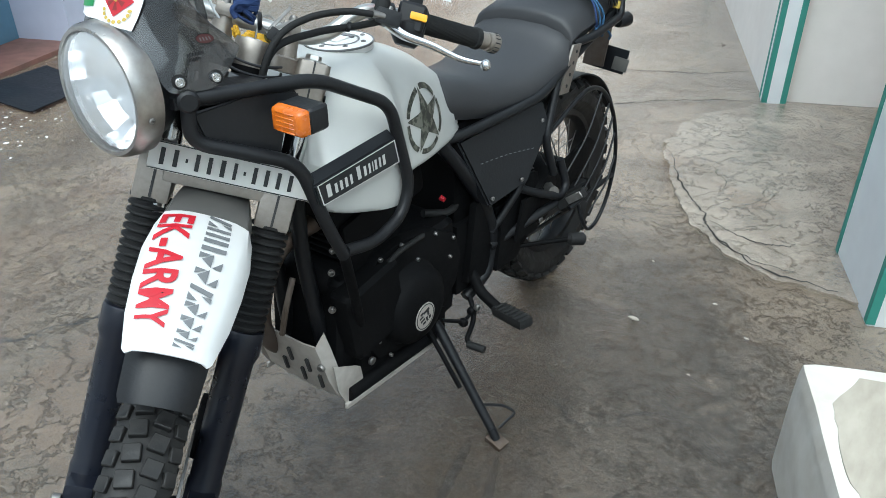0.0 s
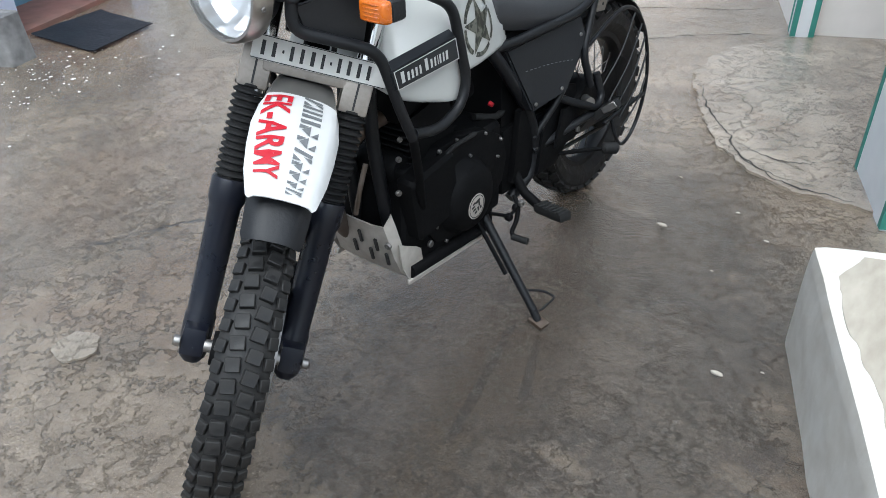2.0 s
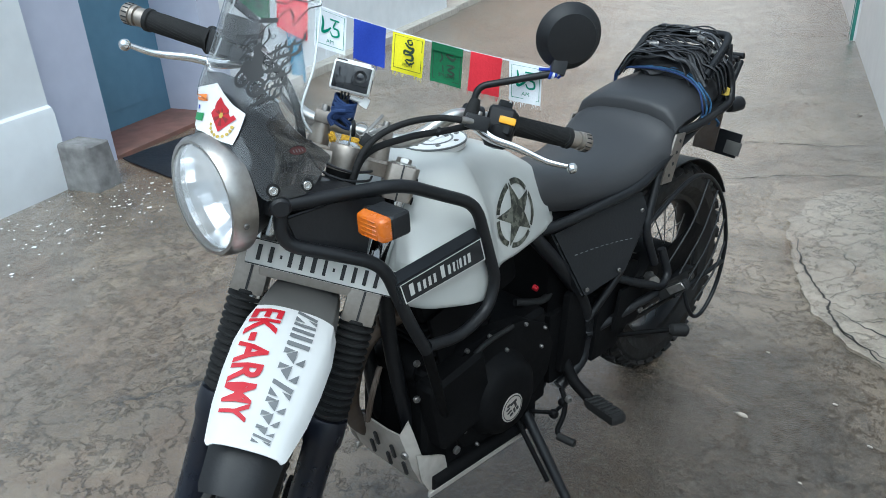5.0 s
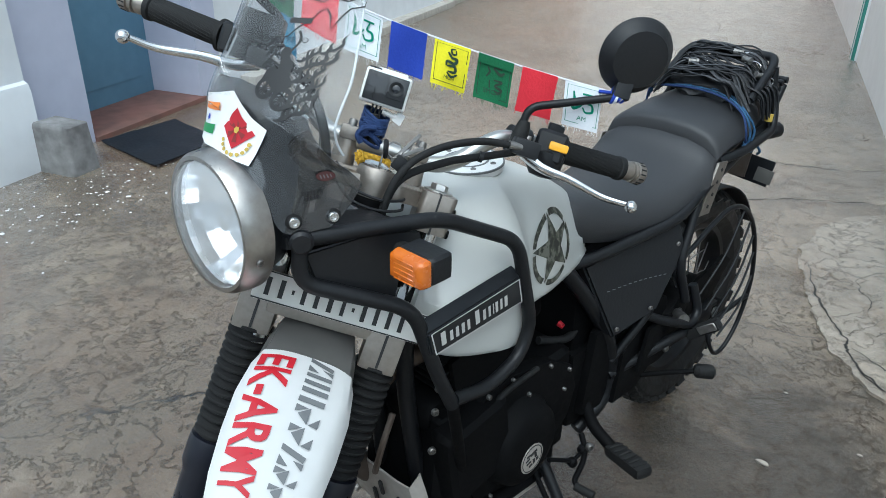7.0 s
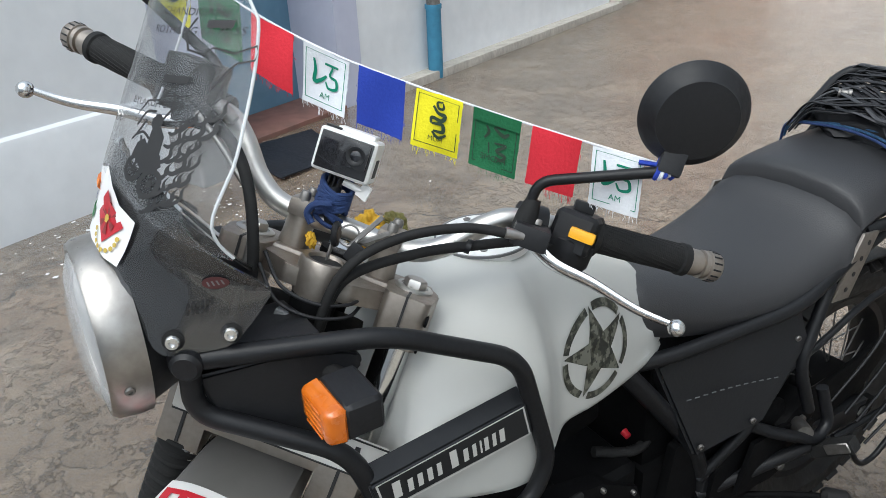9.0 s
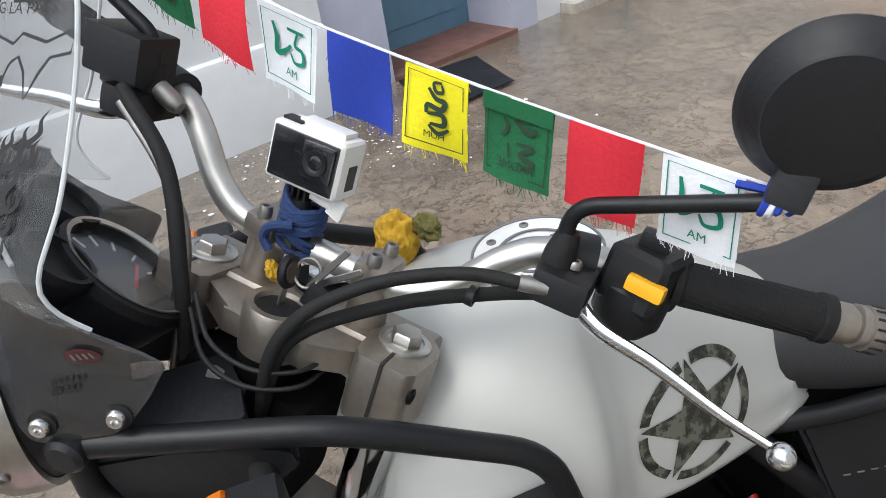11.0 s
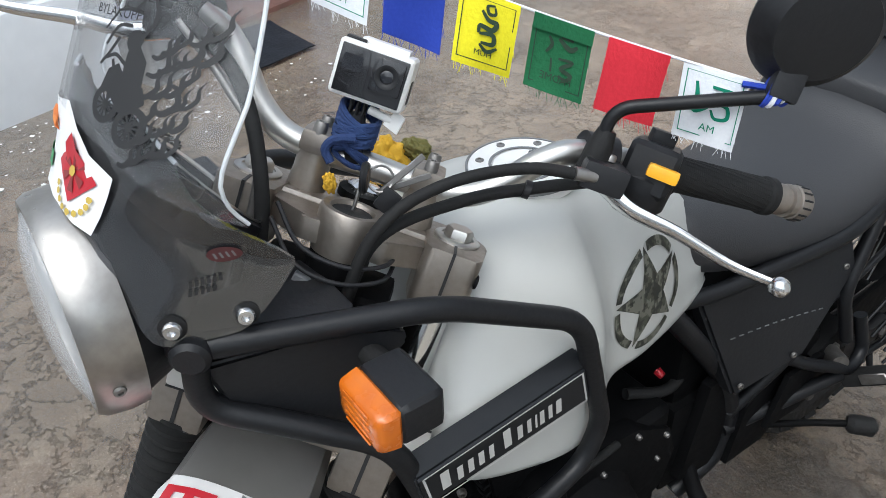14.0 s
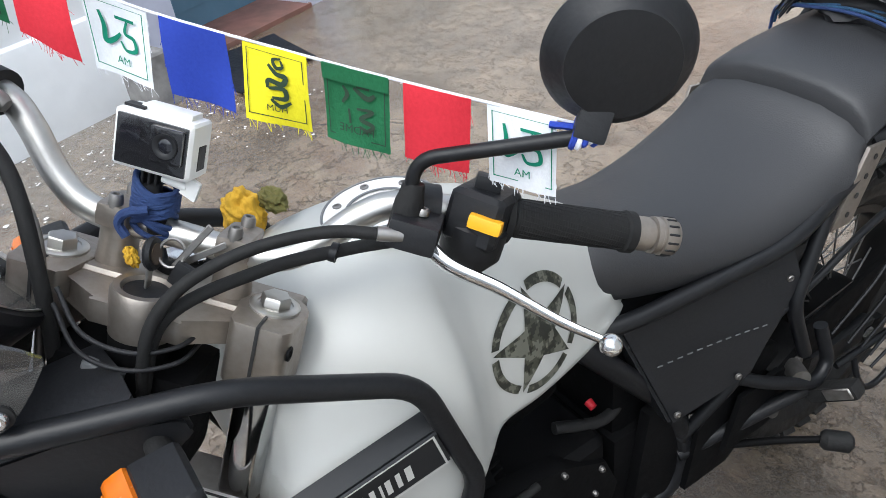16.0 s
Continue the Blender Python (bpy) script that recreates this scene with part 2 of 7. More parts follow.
def camo_material():
    m = material("pixel_camouflage_vinyl", (0.05, 0.055, 0.045), 0.45)
    t = m.node_tree
    b = t.nodes["Principled BSDF"]
    co = t.nodes.new("ShaderNodeTexCoord")
    sn = t.nodes.new("ShaderNodeVectorMath")
    sn.operation = "SNAP"
    sn.inputs[1].default_value = (0.0032, 0.0032, 0.0032)
    n = t.nodes.new("ShaderNodeTexNoise")
    n.inputs["Scale"].default_value = 75
    r = t.nodes.new("ShaderNodeValToRGB")
    r.color_ramp.interpolation = "CONSTANT"
    r.color_ramp.elements[0].color = (0.022, 0.023, 0.018, 1)
    r.color_ramp.elements[1].position, r.color_ramp.elements[1].color = 0.54, (0.13, 0.13, 0.105, 1)
    e = r.color_ramp.elements.new(0.46)
    e.color = (0.055, 0.058, 0.042, 1)
    t.links.new(co.outputs["Object"], sn.inputs[0])
    t.links.new(sn.outputs[0], n.inputs["Vector"])
    t.links.new(n.outputs[0], r.inputs[0])
    t.links.new(r.outputs[0], b.inputs["Base Color"])
    return m


M["camo"] = camo_material()


def ground_material(name, dry, damp, wet_level, tint, under_bike=False):
    """Cement floor: trowel relief, damp stains, wet film in the hollows, hairline cracks."""
    m = bpy.data.materials.new(name)
    m.use_nodes = True
    t = m.node_tree
    b = t.nodes["Principled BSDF"]
    co = t.nodes.new("ShaderNodeTexCoord")

    def noise_node(scale, detail, rough=0.6, dist=0.0):
        n = t.nodes.new("ShaderNodeTexNoise")
        n.inputs["Scale"].default_value, n.inputs["Detail"].default_value = scale, detail
        n.inputs["Roughness"].default_value, n.inputs["Distortion"].default_value = rough, dist
        t.links.new(co.outputs["Object"], n.inputs["Vector"])
        return n.outputs[0]

    def ranged(src, lo, hi, a=0.0, z=1.0):
        n = t.nodes.new("ShaderNodeMapRange")
        n.inputs[1].default_value, n.inputs[2].default_value = lo, hi
        n.inputs[3].default_value, n.inputs[4].default_value = a, z
        t.links.new(src, n.inputs[0])
        return n.outputs[0]

    def mixed(fac, a, c):
        n = t.nodes.new("ShaderNodeMix")
        n.data_type = "RGBA"
        t.links.new(fac, n.inputs["Factor"])
        for s, v in (("A", a), ("B", c)):
            if isinstance(v, tuple):
                n.inputs[s].default_value = (*v, 1)
            else:
                t.links.new(v, n.inputs[s])
        return n.outputs["Result"]

    def maths(kind, *values):
        n = t.nodes.new("ShaderNodeMath")
        n.operation = kind
        for k, v in enumerate(values):
            if isinstance(v, (int, float)):
                n.inputs[k].default_value = v
            else:
                t.links.new(v, n.inputs[k])
        return n.outputs[0]

    def scaled(src, f):
        return maths("MULTIPLY", src, f)

    def streak(a, c, half, soft, rag):
        """1 along the line from a to c, fading out past half its width and its ends."""
        d = (Vector(c) - Vector(a)).to_3d()
        size, d, mid_point = d.length, d.normalized(), ((a[0] + c[0]) / 2, (a[1] + c[1]) / 2, 0)
        off = t.nodes.new("ShaderNodeVectorMath")
        off.operation = "SUBTRACT"
        off.inputs[1].default_value = mid_point
        t.links.new(co.outputs["Object"], off.inputs[0])
        sides = []
        for axis, lo, hi in ((Vector((-d.y, d.x, 0)), half, half + soft), (d, size * 0.44, size * 0.58)):
            dot = t.nodes.new("ShaderNodeVectorMath")
            dot.operation = "DOT_PRODUCT"
            dot.inputs[1].default_value = axis
            t.links.new(off.outputs[0], dot.inputs[0])
            sides.append(ranged(maths("ADD", maths("ABSOLUTE", dot.outputs["Value"]), rag), lo, hi, 1, 0))
        return maths("MULTIPLY", *sides)

    big, mid, fine, grit = noise_node(0.75, 5, 0.6, 0.3), noise_node(4.5, 8, 0.65, 0.2), noise_node(26, 8, 0.7), noise_node(150, 3)
    stain = noise_node(1.9, 8, 0.66, 0.4)
    col = mixed(ranged(mid, 0.36, 0.66), dry, tuple(0.74 * v for v in dry))
    col = mixed(ranged(fine, 0.42, 0.66, 0, 0.55), col, tuple(1.30 * v for v in dry))
    col = mixed(ranged(noise_node(70, 6, 0.75), 0.50, 0.70, 0, 0.34), col, tuple(0.50 * v for v in dry))
    col = mixed(ranged(stain, 0.45, 0.56, 0, 0.80), col, damp)
    col = mixed(ranged(big, 0.52, 0.66, 0, 0.6), col, tint)
    # crisp scabs of a pale cement skin and darker worn places
    scab, worn = noise_node(2.6, 10, 0.70, 0.3), noise_node(5.5, 9, 0.72, 0.2)
    col = mixed(ranged(scab, 0.545, 0.585, 0, 0.22), col, tuple(1.45 * v for v in dry))
    col = mixed(ranged(worn, 0.55, 0.61, 0, 0.22), col, tuple(0.45 * v for v in dry))
    # reddish earth worn into the skin
    col = mixed(ranged(noise_node(1.15, 10, 0.66, 0.5), 0.55, 0.585, 0, 0.42), col, (0.62 * dry[0], 0.50 * dry[1], 0.42 * dry[2]))
    # flaking steps of the top skin
    flake, flake2 = noise_node(6.0, 12, 0.72), noise_node(26, 8, 0.72)
    step1, step2 = ranged(flake, 0.495, 0.515), ranged(flake2, 0.52, 0.56)
    col = mixed(ranged(flake, 0.495, 0.515, 0.15, 0), col, tuple(0.50 * v for v in dry))
    col = mixed(ranged(flake2, 0.55, 0.64, 0, 0.08), col, tuple(0.40 * v for v in dry))
    col = mixed(ranged(flake2, 0.34, 0.42, 0.08, 0), col, tuple(1.55 * v for v in dry))
    # pits and grit
    pit = t.nodes.new("ShaderNodeTexVoronoi")
    pit.inputs["Scale"].default_value = 38
    t.links.new(co.outputs["Object"], pit.inputs["Vector"])
    col = mixed(ranged(pit.outputs["Distance"], 0.0, 0.20, 0.35, 0), col, tuple(0.35 * v for v in dry))
    col = mixed(ranged(grit, 0.60, 0.72, 0, 0.5), col, tuple(1.7 * v for v in dry))
    # wet patch whose colour also paints the bike's shade and dark reflection
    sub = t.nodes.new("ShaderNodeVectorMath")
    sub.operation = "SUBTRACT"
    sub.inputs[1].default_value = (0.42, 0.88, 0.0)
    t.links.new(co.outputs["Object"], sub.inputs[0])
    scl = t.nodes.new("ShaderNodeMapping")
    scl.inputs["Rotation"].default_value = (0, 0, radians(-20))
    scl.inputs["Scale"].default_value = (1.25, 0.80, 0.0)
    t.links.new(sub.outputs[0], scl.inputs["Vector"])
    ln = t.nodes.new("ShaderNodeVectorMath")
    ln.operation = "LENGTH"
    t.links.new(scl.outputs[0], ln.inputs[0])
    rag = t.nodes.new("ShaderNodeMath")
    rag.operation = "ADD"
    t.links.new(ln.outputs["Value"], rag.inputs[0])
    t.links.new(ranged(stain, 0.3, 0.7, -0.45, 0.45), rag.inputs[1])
    wet_shade = ranged(rag.outputs[0], 0.55, 1.00, 1.0, 0)
    if under_bike:
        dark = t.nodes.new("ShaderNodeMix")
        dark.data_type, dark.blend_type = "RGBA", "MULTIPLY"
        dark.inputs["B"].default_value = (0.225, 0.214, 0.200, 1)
        t.links.new(wet_shade, dark.inputs["Factor"])
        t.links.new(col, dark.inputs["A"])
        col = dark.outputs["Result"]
        # the wider damp round the front wheel
        off = t.nodes.new("ShaderNodeVectorMath")
        off.operation = "DISTANCE"
        off.inputs[1].default_value = (-0.75, 0.15, 0.0)
        t.links.new(co.outputs["Object"], off.inputs[0])
        moist = t.nodes.new("ShaderNodeMix")
        moist.data_type, moist.blend_type = "RGBA", "MULTIPLY"
        moist.inputs["B"].default_value = (0.76, 0.745, 0.73, 1)
        t.links.new(ranged(maths("ADD", off.outputs["Value"], ranged(stain, 0.3, 0.7, -0.3, 0.3)), 0.55, 1.25, 1, 0), moist.inputs["Factor"])
        t.links.new(col, moist.inputs["A"])
        col = moist.outputs["Result"]
        # smooth brown strip painting in the bike's reflection; two drip lines beside the stand
        mirror_run = streak((0.211, 1.005), (0.45, 0.10), 0.085, 0.10, ranged(stain, 0.3, 0.7, -0.05, 0.05))
        col = mixed(scaled(mirror_run, 0.75), col, (0.050, 0.036, 0.022))
        for a, c, w in (((0.259, 0.699), (0.362, 0.291), 0.006), ((0.339, 0.705), (0.429, 0.484), 0.004)):
            col = mixed(scaled(streak(a, c, w, 0.010, ranged(mid, 0.3, 0.7, -0.006, 0.006)), 0.75), col, (0.020, 0.015, 0.010))
    # cracks
    warp = t.nodes.new("ShaderNodeTexNoise")
    warp.inputs["Scale"].default_value, warp.inputs["Detail"].default_value = 3.0, 6
    t.links.new(co.outputs["Object"], warp.inputs["Vector"])
    add = t.nodes.new("ShaderNodeVectorMath")
    add.operation = "MULTIPLY_ADD"
    add.inputs[1].default_value = (0.55, 0.55, 0.0)
    t.links.new(warp.outputs["Color"], add.inputs[0])
    t.links.new(co.outputs["Object"], add.inputs[2])
    vor = t.nodes.new("ShaderNodeTexVoronoi")
    vor.feature = "DISTANCE_TO_EDGE"
    vor.inputs["Scale"].default_value = 0.55
    t.links.new(add.outputs[0], vor.inputs["Vector"])
    crack = ranged(vor.outputs["Distance"], 0.0, 0.005, 1, 0)
    part_on = ranged(noise_node(1.1, 3), 0.52, 0.60)
    mul = t.nodes.new("ShaderNodeMath")
    mul.operation = "MULTIPLY"
    t.links.new(crack, mul.inputs[0])
    t.links.new(part_on, mul.inputs[1])
    col = mixed(mul.outputs[0], col, (0.035, 0.03, 0.026))
    t.links.new(col, b.inputs["Base Color"])
    # wet film
    wet_src = t.nodes.new("ShaderNodeMath")
    wet_src.operation = "ADD"
    t.links.new(big, wet_src.inputs[0])
    t.links.new(ranged(mid, 0.3, 0.7, -0.08, 0.08), wet_src.inputs[1])
    wet = ranged(wet_src.outputs[0], wet_level, wet_level + 0.20, 0.09, 0.48)
    t.links.new(wet, b.inputs["Roughness"])
    b.inputs["Specular IOR Level"].default_value = 0.5
    film = ranged(wet_src.outputs[0], wet_level - 0.06, wet_level + 0.12, 1.0, 0.30)
    if under_bike:
        mx = t.nodes.new("ShaderNodeMath")
        mx.operation = "MAXIMUM"
        t.links.new(film, mx.inputs[0])
        t.links.new(wet_shade, mx.inputs[1])
        film = mx.outputs[0]
        b.inputs["Coat IOR"].default_value = 1.50
    t.links.new(film, b.inputs["Coat Weight"])
    t.links.new(ranged(mid, 0.35, 0.65, 0.04, 0.16), b.inputs["Coat Roughness"])
    rl = t.nodes.new("ShaderNodeMath")
    rl.operation = "MULTIPLY_ADD"
    rl.inputs[1].default_value = 0.7
    t.links.new(step1, rl.inputs[0])
    t.links.new(noise_node(48, 6, 0.65), rl.inputs[2])
    relief = rl.outputs[0]
    if under_bike:
        relief = maths("MULTIPLY", relief, maths("SUBTRACT", 1.0, scaled(mirror_run, 0.7)))
    fbp = t.nodes.new("ShaderNodeBump")
    fbp.inputs["Strength"].default_value, fbp.inputs["Distance"].default_value = 0.8, 0.010
    t.links.new(relief, fbp.inputs["Height"])
    t.links.new(fbp.outputs[0], b.inputs["Coat Normal"])
    hgt = t.nodes.new("ShaderNodeMath")
    hgt.operation = "MULTIPLY_ADD"
    hgt.inputs[1].default_value = 0.45
    t.links.new(grit, hgt.inputs[0])
    h2 = t.nodes.new("ShaderNodeMath")
    h2.operation = "SUBTRACT"
    t.links.new(fine, h2.inputs[0])
    t.links.new(mul.outputs[0], h2.inputs[1])
    h3 = t.nodes.new("ShaderNodeMath")
    h3.operation = "MULTIPLY_ADD"
    h3.inputs[1].default_value = 0.8
    t.links.new(step1, h3.inputs[0])
    t.links.new(h2.outputs[0], h3.inputs[2])
    h4 = t.nodes.new("ShaderNodeMath")
    h4.operation = "MULTIPLY_ADD"
    h4.inputs[1].default_value = -0.15
    t.links.new(step2, h4.inputs[0])
    t.links.new(h3.outputs[0], h4.inputs[2])
    t.links.new(h4.outputs[0], hgt.inputs[2])
    bp = t.nodes.new("ShaderNodeBump")
    bp.inputs["Strength"].default_value, bp.inputs["Distance"].default_value = 0.9, 0.014
    t.links.new(hgt.outputs[0], bp.inputs["Height"])
    t.links.new(bp.outputs[0], b.inputs["Normal"])
    return m


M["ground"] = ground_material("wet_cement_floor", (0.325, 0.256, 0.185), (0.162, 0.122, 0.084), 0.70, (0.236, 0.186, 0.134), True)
M["scab"] = ground_material("cement_scab", (0.36, 0.300, 0.230), (0.26, 0.212, 0.160), 0.56, (0.30, 0.248, 0.190))
M["slab"] = ground_material("pale_cement_patch", (0.45, 0.378, 0.298), (0.265, 0.212, 0.160), 0.56, (0.36, 0.297, 0.230))


# ---- shape helpers ----
def thing(name, label, category, group="", kind=""):
    ob = new(name)
    return tagged(ob, label, category, group, kind)


def to_mesh(name, bm, mat, smooth=40):
    me = bpy.data.meshes.new(name)
    bmesh.ops.recalc_face_normals(bm, faces=bm.faces[:])
    bm.to_mesh(me)
    bm.free()
    me.materials.append(M[mat] if isinstance(mat, str) else mat)
    me.polygons.foreach_set("use_smooth", [True] * len(me.polygons))
    me.set_sharp_from_angle(angle=radians(smooth))
    return me


def part(name, bm, mat, parent=None, label="", smooth=40):
    ob = new(name, to_mesh(name, bm, mat, smooth))
    ob.parent = parent
    if label:
        ob["label"] = label
    return ob


def solo(name, bm, mat, label, category, group="", kind="", smooth=40):
    return tagged(part(name, bm, mat, None, "", smooth), label, category, group, kind)


def moved(bm, m):
    bmesh.ops.transform(bm, matrix=m, verts=bm.verts[:])
    return bm


def box(size, m=None, bevel=0.0, seg=2, bm=None, taper=(1, 1)):
    """A bevelled block of that size about the origin; taper shrinks the top in x and y."""
    one = bmesh.new()
    bmesh.ops.create_cube(one, size=1.0)
    for v in one.verts:
        if v.co.z > 0:
            v.co.x *= taper[0]
            v.co.y *= taper[1]
        v.co.x *= size[0]
        v.co.y *= size[1]
        v.co.z *= size[2]
    if bevel:
        bmesh.ops.bevel(one, geom=one.edges[:], offset=bevel, segments=seg, profile=0.7, affect="EDGES")
    if m is not None:
        moved(one, m)
    return join(bm, one)


def join(bm, one):
    if bm is None:
        return one
    me = bpy.data.meshes.new("tmp")
    one.to_mesh(me)
    one.free()
    bm.from_mesh(me)
    bpy.data.meshes.remove(me)
    return bm


def spline(points, steps=8):
    """Catmull-Rom curve through points."""
    p = [Vector(q) for q in points]
    p = [2 * p[0] - p[1]] + p + [2 * p[-1] - p[-2]]
    out = []
    for i in range(1, len(p) - 2):
        a, b, c, d = p[i - 1:i + 3]
        for k in range(steps):
            s = k / steps
            out.append(0.5 * (2 * b + (c - a) * s + (2 * a - 5 * b + 4 * c - d) * s * s + (3 * b - 3 * c + d - a) * s ** 3))
    out.append(p[-2])
    return out


def rounded(points, radius, steps=5):
    """A polyline with its corners rounded."""
    p = [Vector(q) for q in points]
    out = [p[0]]
    for a, b, c in zip(p, p[1:], p[2:]):
        r = min(radius, (a - b).length * 0.45, (c - b).length * 0.45)
        s, e = b + (a - b).normalized() * r, b + (c - b).normalized() * r
        for k in range(steps + 1):
            w = k / steps
            out.append(s * (1 - w) ** 2 + b * 2 * w * (1 - w) + e * w * w)
    return out + [p[-1]]


def tube(path, radius, seg=12, bm=None, flat=1.0, caps=True, closed=False):
    """A round bar along a path; radius is a number or one per point; flat squashes it across."""
    bm = bm or bmesh.new()
    path = [Vector(p) for p in path]
    rad = radius if isinstance(radius, (list, tuple)) else [radius] * len(path)
    ring_list, up = [], None
    n = len(path)
    for i, p in enumerate(path):
        a, b = (path[i - 1] if i or closed else p), (path[(i + 1) % n] if i < n - 1 or closed else p)
        d = (b - a).normalized()
        if up is None:
            up = Vector((0, 0, 1)) if abs(d.z) < 0.9 else Vector((1, 0, 0))
        up = (up - d * up.dot(d)).normalized()
        side = d.cross(up)
        ring_list.append([bm.verts.new(p + rad[i] * (math.cos(k * math.tau / seg) * side * flat + math.sin(k * math.tau / seg) * up)) for k in range(seg)])
    pairs = list(zip(ring_list, ring_list[1:])) + ([(ring_list[-1], ring_list[0])] if closed else [])
    for r, q in pairs:
        for k in range(seg):
            bm.faces.new((r[k], r[(k + 1) % seg], q[(k + 1) % seg], q[k]))
    if caps and not closed:
        bm.faces.new(ring_list[0][::-1])
        bm.faces.new(ring_list[-1])
    return bm


def lathe(profile, m=None, seg=32, bm=None, close=False, a0=0.0, a1=math.tau):
    """Turns (radius, height) pairs round z."""
    one = bmesh.new()
    full = abs(a1 - a0 - math.tau) < 1e-6
    cnt = seg if full else seg + 1
    cols = []
    for k in range(cnt):
        w = a0 + (a1 - a0) * k / seg
        cols.append([one.verts.new((r * math.cos(w), r * math.sin(w), h)) for r, h in profile])
    span = cnt if full else cnt - 1
    rows = len(profile)
    for k in range(span):
        c, d = cols[k], cols[(k + 1) % cnt]
        for i in range(rows if close else rows - 1):
            j = (i + 1) % rows
            one.faces.new((c[i], d[i], d[j], c[j]))
    bmesh.ops.remove_doubles(one, verts=one.verts[:], dist=1e-6)
    if m is not None:
        moved(one, m)
    return join(bm, one)


def grid(rows, thick=0.0, close=False):
    """A sheet through rows of points, with a thickness along its normals."""
    bm = bmesh.new()
    vs = [[bm.verts.new(p) for p in row] for row in rows]
    for r, q in zip(vs, vs[1:]):
        n = len(r)
        for k in range(n if close else n - 1):
            bm.faces.new((r[k], r[(k + 1) % n], q[(k + 1) % n], q[k]))
    bmesh.ops.recalc_face_normals(bm, faces=bm.faces[:])
    if thick:
        bmesh.ops.solidify(bm, geom=bm.faces[:], thickness=thick)
    return bm


def loft(sections, caps=True):
    """A closed skin over rings of points."""
    bm = grid(sections, 0, True)
    if caps:
        bm.verts.ensure_lookup_table()
        n = len(sections[0])
        tot = len(bm.verts)
        bm.faces.new(bm.verts[:n][::-1])
        bm.faces.new([bm.verts[i] for i in range(tot - n, tot)])
    return bm


def prism(outline, depth, m=None, bevel=0.0, bm=None):
    """A plate with that outline in x and y, depth thick along z from 0."""
    one = bmesh.new()
    lo = [one.verts.new((x, y, 0)) for x, y in outline]
    hi = [one.verts.new((x, y, depth)) for x, y in outline]
    one.faces.new(lo[::-1])
    one.faces.new(hi)
    n = len(lo)
    for k in range(n):
        one.faces.new((lo[k], lo[(k + 1) % n], hi[(k + 1) % n], hi[k]))
    if bevel:
        bmesh.ops.bevel(one, geom=one.edges[:], offset=bevel, segments=2, profile=0.7, affect="EDGES")
    if m is not None:
        moved(one, m)
    return join(bm, one)


def axes(o, x, y, z):
    """A pose from an origin and three axes."""
    m = Matrix((x, y, z)).transposed().to_4x4()
    m.translation = o
    return m


def toward(o, d, roll=0.0):
    """A pose at o whose z looks along d."""
    return Matrix.Translation(o) @ Vector(d).to_track_quat("Z", "Y").to_matrix().to_4x4() @ Matrix.Rotation(radians(roll), 4, "Z")


def bolt(o, d, r=0.006, h=0.005, socket=True):
    pr = [(0, 0), (r, 0), (r, h * 0.7), (r * 0.8, h), (r * 0.45, h), (r * 0.4, h * 0.45), (0, h * 0.45)] if socket else [(0, 0), (r, 0), (r, h * 0.7), (r * 0.75, h), (0, h)]
    return lathe(pr, toward(o, d), 12)


def letters(text, size, bold=0.0):
    """The flat outlines of a text as a bmesh, its centre at the origin."""
    cu = bpy.data.curves.new("letters", "FONT")
    cu.body, cu.size, cu.align_x, cu.align_y = text, size, "CENTER", "CENTER"
    cu.resolution_u, cu.offset = 3, bold
    ob = bpy.data.objects.new("letters", cu)
    scene.collection.objects.link(ob)
    dg = bpy.context.evaluated_depsgraph_get()
    dg.update()
    me = bpy.data.meshes.new_from_object(ob.evaluated_get(dg))
    bm = bmesh.new()
    bm.from_mesh(me)
    bpy.data.objects.remove(ob)
    bpy.data.curves.remove(cu)
    bpy.data.meshes.remove(me)
    return bm


# ---- the yard ----
YARD = Matrix.Rotation(radians(22.3), 4, "Z")      # the walls run along the yard's own y


def yard(p, q, z=0.0):
    return YARD @ Vector((p, q, z))


def slab_box(p0, p1, q0, q1, z0, z1, bevel=0.0):
    m = YARD @ Matrix.Translation(((p0 + p1) / 2, (q0 + q1) / 2, (z0 + z1) / 2))
    return box((p1 - p0, q1 - q0, z1 - z0), m, bevel)


gb = bmesh.new()
steps = [-60, -30, -15, -8] + [-5 + 0.25 * i for i in range(69)] + [16, 30, 60]
cols = [-60, -30, -12, -6] + [-4 + 0.25 * i for i in range(29)] + [5, 10, 30, 60]
gv = [[gb.verts.new(YARD @ Vector((x, y, 0.006 * noise.noise(Vector((x * 0.9, y * 0.9, 0))) + 0.002 * noise.noise(Vector((x * 4, y * 4, 1))) - 0.004))) for x in cols] for y in steps]
for r, s in zip(gv, gv[1:]):
    for k in range(len(cols) - 1):
        gb.faces.new((r[k], r[k + 1], s[k + 1], s[k]))
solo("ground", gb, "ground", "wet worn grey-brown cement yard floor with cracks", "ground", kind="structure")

WALL_TOP = 3.2
solo("wall_west_near", slab_box(-2.95, -2.59, -6.0, 2.04, -0.05, WALL_TOP), "wall", "white limewashed outer wall of a house", "wall", kind="structure")
pl = bmesh.new()
prof = [(0.0, -0.05), (0.036, -0.05), (0.034, 0.400), (0.024, 0.432), (0.0, 0.445)]
for q in (-6.0, 2.04):
    for a, z in prof:
        pl.verts.new(yard(-2.592 + a, q, z))
pl.verts.ensure_lookup_table()
n = len(prof)
for k in range(n):
    pl.faces.new((pl.verts[k], pl.verts[(k + 1) % n], pl.verts[n + (k + 1) % n], pl.verts[n + k]))
pl.faces.new(pl.verts[:n])
pl.faces.new(pl.verts[n:])
solo("wall_plinth", pl, "wall", "thick white rendered plinth along the wall foot", "plinth", kind="structure")
